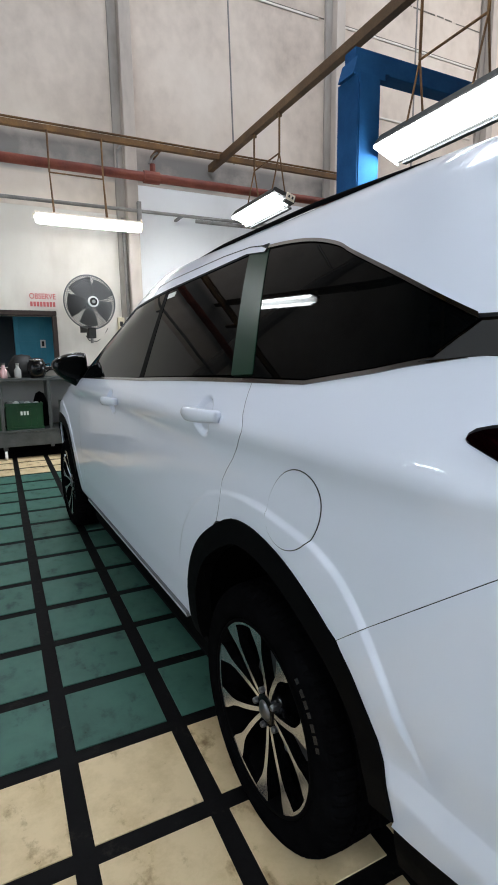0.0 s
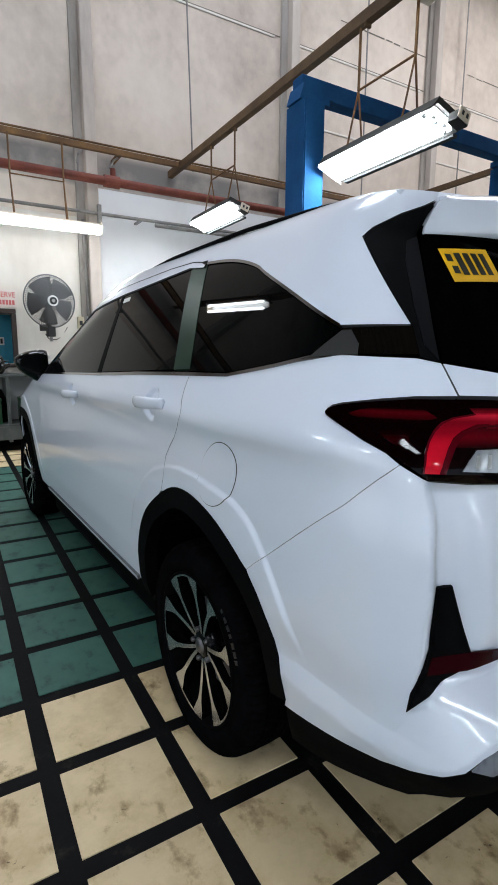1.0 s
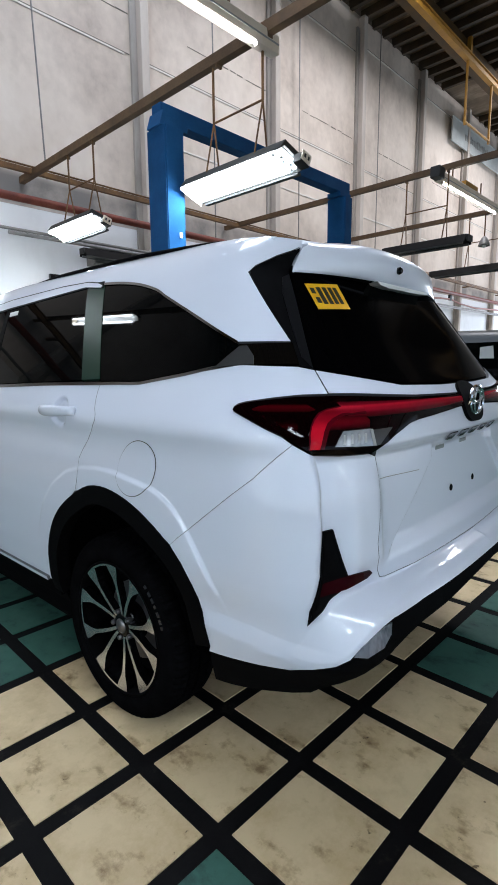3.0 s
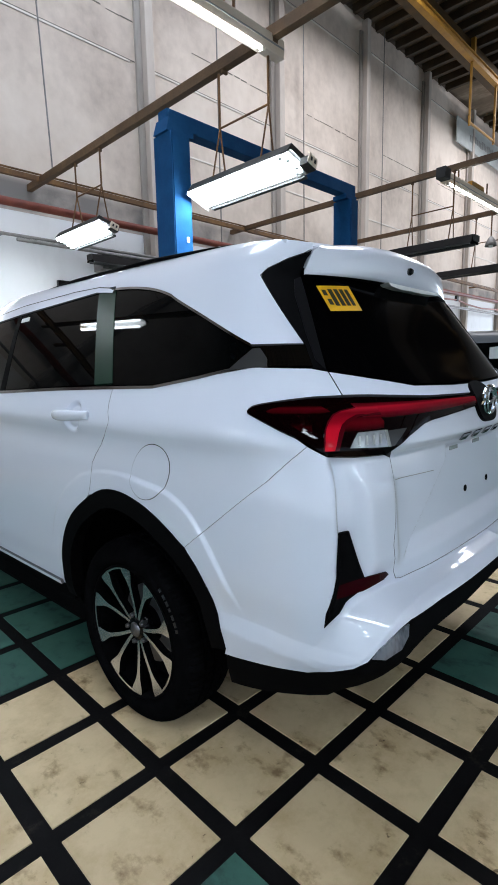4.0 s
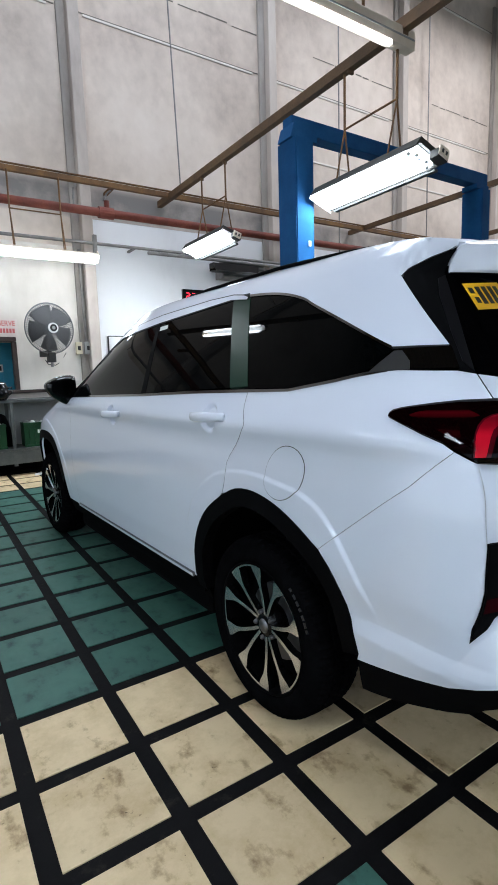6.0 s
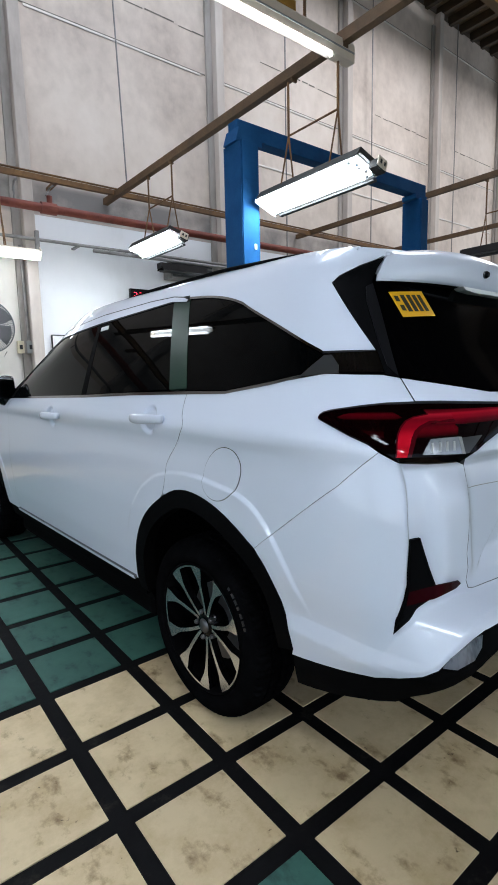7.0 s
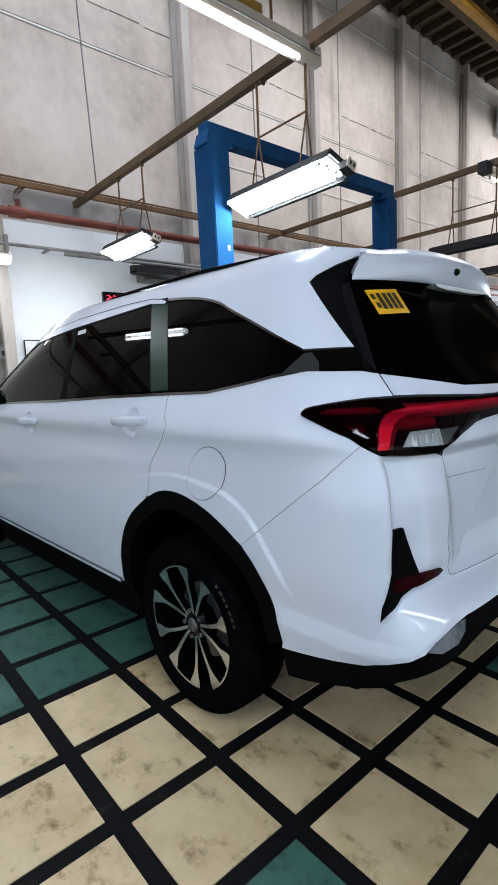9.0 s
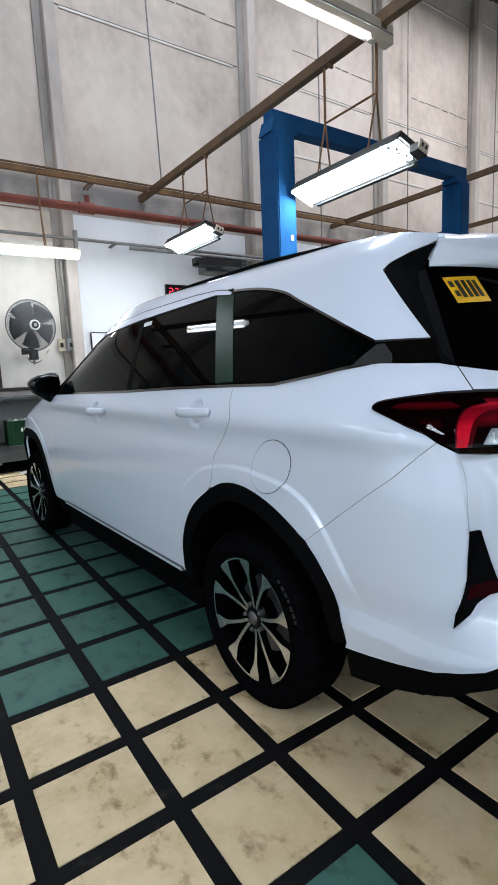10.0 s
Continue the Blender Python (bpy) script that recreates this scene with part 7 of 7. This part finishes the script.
def body_ring(y, w, z0, z1):
    o = [(-w, z0 + 0.1), (-w + 0.08, z0), (w - 0.08, z0), (w, z0 + 0.1), (w, (z0 + z1) / 2), (w * 0.97, z1 - 0.06), (w * 0.88, z1), (-w * 0.88, z1), (-w * 0.97, z1 - 0.06), (-w, (z0 + z1) / 2)]
    return [(x, y, z) for x, z in o]


loft([body_ring(-1.62, 0.78, 0.45, 0.85), body_ring(-1.55, 0.84, 0.32, 0.98), body_ring(-0.5, 0.87, 0.22, 1.0), body_ring(0.9, 0.87, 0.22, 0.98), body_ring(1.8, 0.86, 0.24, 0.92), body_ring(2.3, 0.80, 0.3, 0.82), body_ring(2.45, 0.70, 0.4, 0.7)], DARK_PAINT, "body", car2, "dark glossy body")


def cabin_ring(y, half, z0, z1):
    """A cabin section: upright glass sides leaning in to a crowned roof."""
    rise = z1 - z0
    o = [(-half, z0), (half, z0), (half - 0.10 * min(rise / 0.4, 1), z0 + 0.62 * rise), (half - 0.16 * min(rise / 0.4, 1), z0 + 0.86 * rise), (half - 0.26, z0 + 0.97 * rise), (half * 0.4, z1), (-half * 0.4, z1), (-half + 0.26, z0 + 0.97 * rise), (-half + 0.16 * min(rise / 0.4, 1), z0 + 0.86 * rise), (-half + 0.10 * min(rise / 0.4, 1), z0 + 0.62 * rise)]
    return [(x, y, z) for x, z in o]


loft([cabin_ring(*q) for q in ((-1.50, 0.77, 0.96, 1.00), (-1.36, 0.785, 0.96, 1.20), (-1.20, 0.80, 0.96, 1.36), (-1.02, 0.805, 0.96, 1.43), (-0.75, 0.81, 0.96, 1.465), (-0.35, 0.81, 0.96, 1.475), (0.1, 0.81, 0.96, 1.465), (0.45, 0.80, 0.96, 1.42), (0.8, 0.79, 0.96, 1.25), (1.2, 0.77, 0.94, 1.0))], DARK_PAINT, "cabin", car2, "dark roof and pillars")
part("rear_window", prism([(-0.58, -0.15), (0.58, -0.15), (0.50, 0.15), (-0.50, 0.15)], -0.002, 0.002, "y"), TINT, car2, "dark rear window").matrix_local = pose(0, -1.31, 1.272, -48)
for sg in (-1, 1):
    for y0, y1 in ((-0.95, -0.25), (-0.18, 0.55)):
        part("side_window", prism([(y0, 1.03), (y1, 1.03), (y1 - 0.05 * (y1 > 0), 1.36), (y0 + 0.1, 1.36)], sg * 0.79, sg * 0.76, "x"), TINT, car2, "dark side window").matrix_local = Matrix.Translation((-sg * 0.02, 0, 0))
    part("quarter_pane", prism([(-0.76, 1.245), (-0.66, 1.245), (-0.66, 1.325), (-0.75, 1.335)], sg * 0.773, sg * 0.771, "x"), CLEAR_LENS, car2, "pale rear side pane")
    part("tail_lamp", box(sg * 0.80 - 0.06, sg * 0.80 + 0.06, -1.585, -1.50, 0.78, 0.94, 0.02), RED_LENS, car2, "red tail lamp")
    for y in (-1.0, 1.55):
        part("wheel", lathe([(0.0, -0.09), (0.2, -0.1), (0.3, -0.09), (0.31, 0.0), (0.3, 0.09), (0.2, 0.1), (0.0, 0.09)], 32), RUBBER, car2, "black wheel", True).matrix_local = Matrix.Translation((sg * 0.80, y, 0.31))
# blue plate added for the blue fringe at the car's edge
part("blue_side_plate", box(-0.885, -0.872, -1.2, -0.6, 0.75, 1.0, 0.004), BLUE_PLATE, car2, "added blue plate on the side")


# ---- painted floor squares ----
def is_green(i, j):
    if 0 <= j <= 11:
        return True
    return j <= -4 and (i <= -1 or i >= 3)


def tile_mesh(name, material):
    h, e, t = (PITCH - JOINT_W) / 2, 0.0006, 0.0
    bm = bmesh.new()
    lo = [bm.verts.new((x * h, y * h, -0.005)) for x, y in ((-1, -1), (1, -1), (1, 1), (-1, 1))]
    mid = [bm.verts.new((x * h, y * h, -0.0006)) for x, y in ((-1, -1), (1, -1), (1, 1), (-1, 1))]
    hi = [bm.verts.new((x * (h - e), y * (h - e), t)) for x, y in ((-1, -1), (1, -1), (1, 1), (-1, 1))]
    for a, b in ((lo, mid), (mid, hi)):
        for k in range(4):
            bm.faces.new((a[k], a[(k + 1) % 4], b[(k + 1) % 4], b[k]))
    bm.faces.new(hi)
    me = bpy.data.meshes.new(name)
    bm.to_mesh(me)
    bm.free()
    me.materials.append(material)
    return me


CREAM_TILE, GREEN_TILE = tile_mesh("cream_tile", CREAM), tile_mesh("green_tile", GREEN)
near, far_cream, far_green = [], [], []
for i in range(-25, 70):
    for j in range(-28, 16):
        cx, cy = (i + 0.5) * PITCH, (j + 0.5) * PITCH
        if -2.0 < cx < 2.9 and -2.2 < cy < 4.8:
            near.append((i, j))
        elif -8.8 < cx < 24 and -9.6 < cy < 5.3:
            (far_green if is_green(i, j) else far_cream).append((cx, cy))
near.sort(key=lambda q: abs(q[0]) + 0.6 * abs(q[1] + 1))
for n, (i, j) in enumerate(near):
    if n < 300:
        ob = new("tile", GREEN_TILE if is_green(i, j) else CREAM_TILE)
        ob.location = ((i + 0.5) * PITCH, (j + 0.5) * PITCH, 0)
        ob.parent = floor
    else:
        (far_green if is_green(i, j) else far_cream).append(((i + 0.5) * PITCH, (j + 0.5) * PITCH))
for spots, material, label in ((far_cream, CREAM, "cream painted floor squares"), (far_green, GREEN, "green painted floor squares")):
    h = (PITCH - JOINT_W) / 2
    verts, faces = [], []
    for cx, cy in spots:
        k = len(verts)
        verts += [(cx - h, cy - h, -0.005), (cx + h, cy - h, -0.005), (cx + h, cy + h, -0.005), (cx - h, cy + h, -0.005)]
        verts += [(cx - h + 0.0004, cy - h + 0.0004, 0), (cx + h - 0.0004, cy - h + 0.0004, 0), (cx + h - 0.0004, cy + h - 0.0004, 0), (cx - h + 0.0004, cy + h - 0.0004, 0)]
        faces += [(k + 4, k + 5, k + 6, k + 7)] + [(k + q, k + (q + 1) % 4, k + 4 + (q + 1) % 4, k + 4 + q) for q in range(4)]
    me = bpy.data.meshes.new("far_tiles")
    me.from_pydata(verts, [], faces)
    me.materials.append(material)
    ob = new("far_tiles", me)
    ob.parent = floor
    tagged(ob, label, kind="stuff")
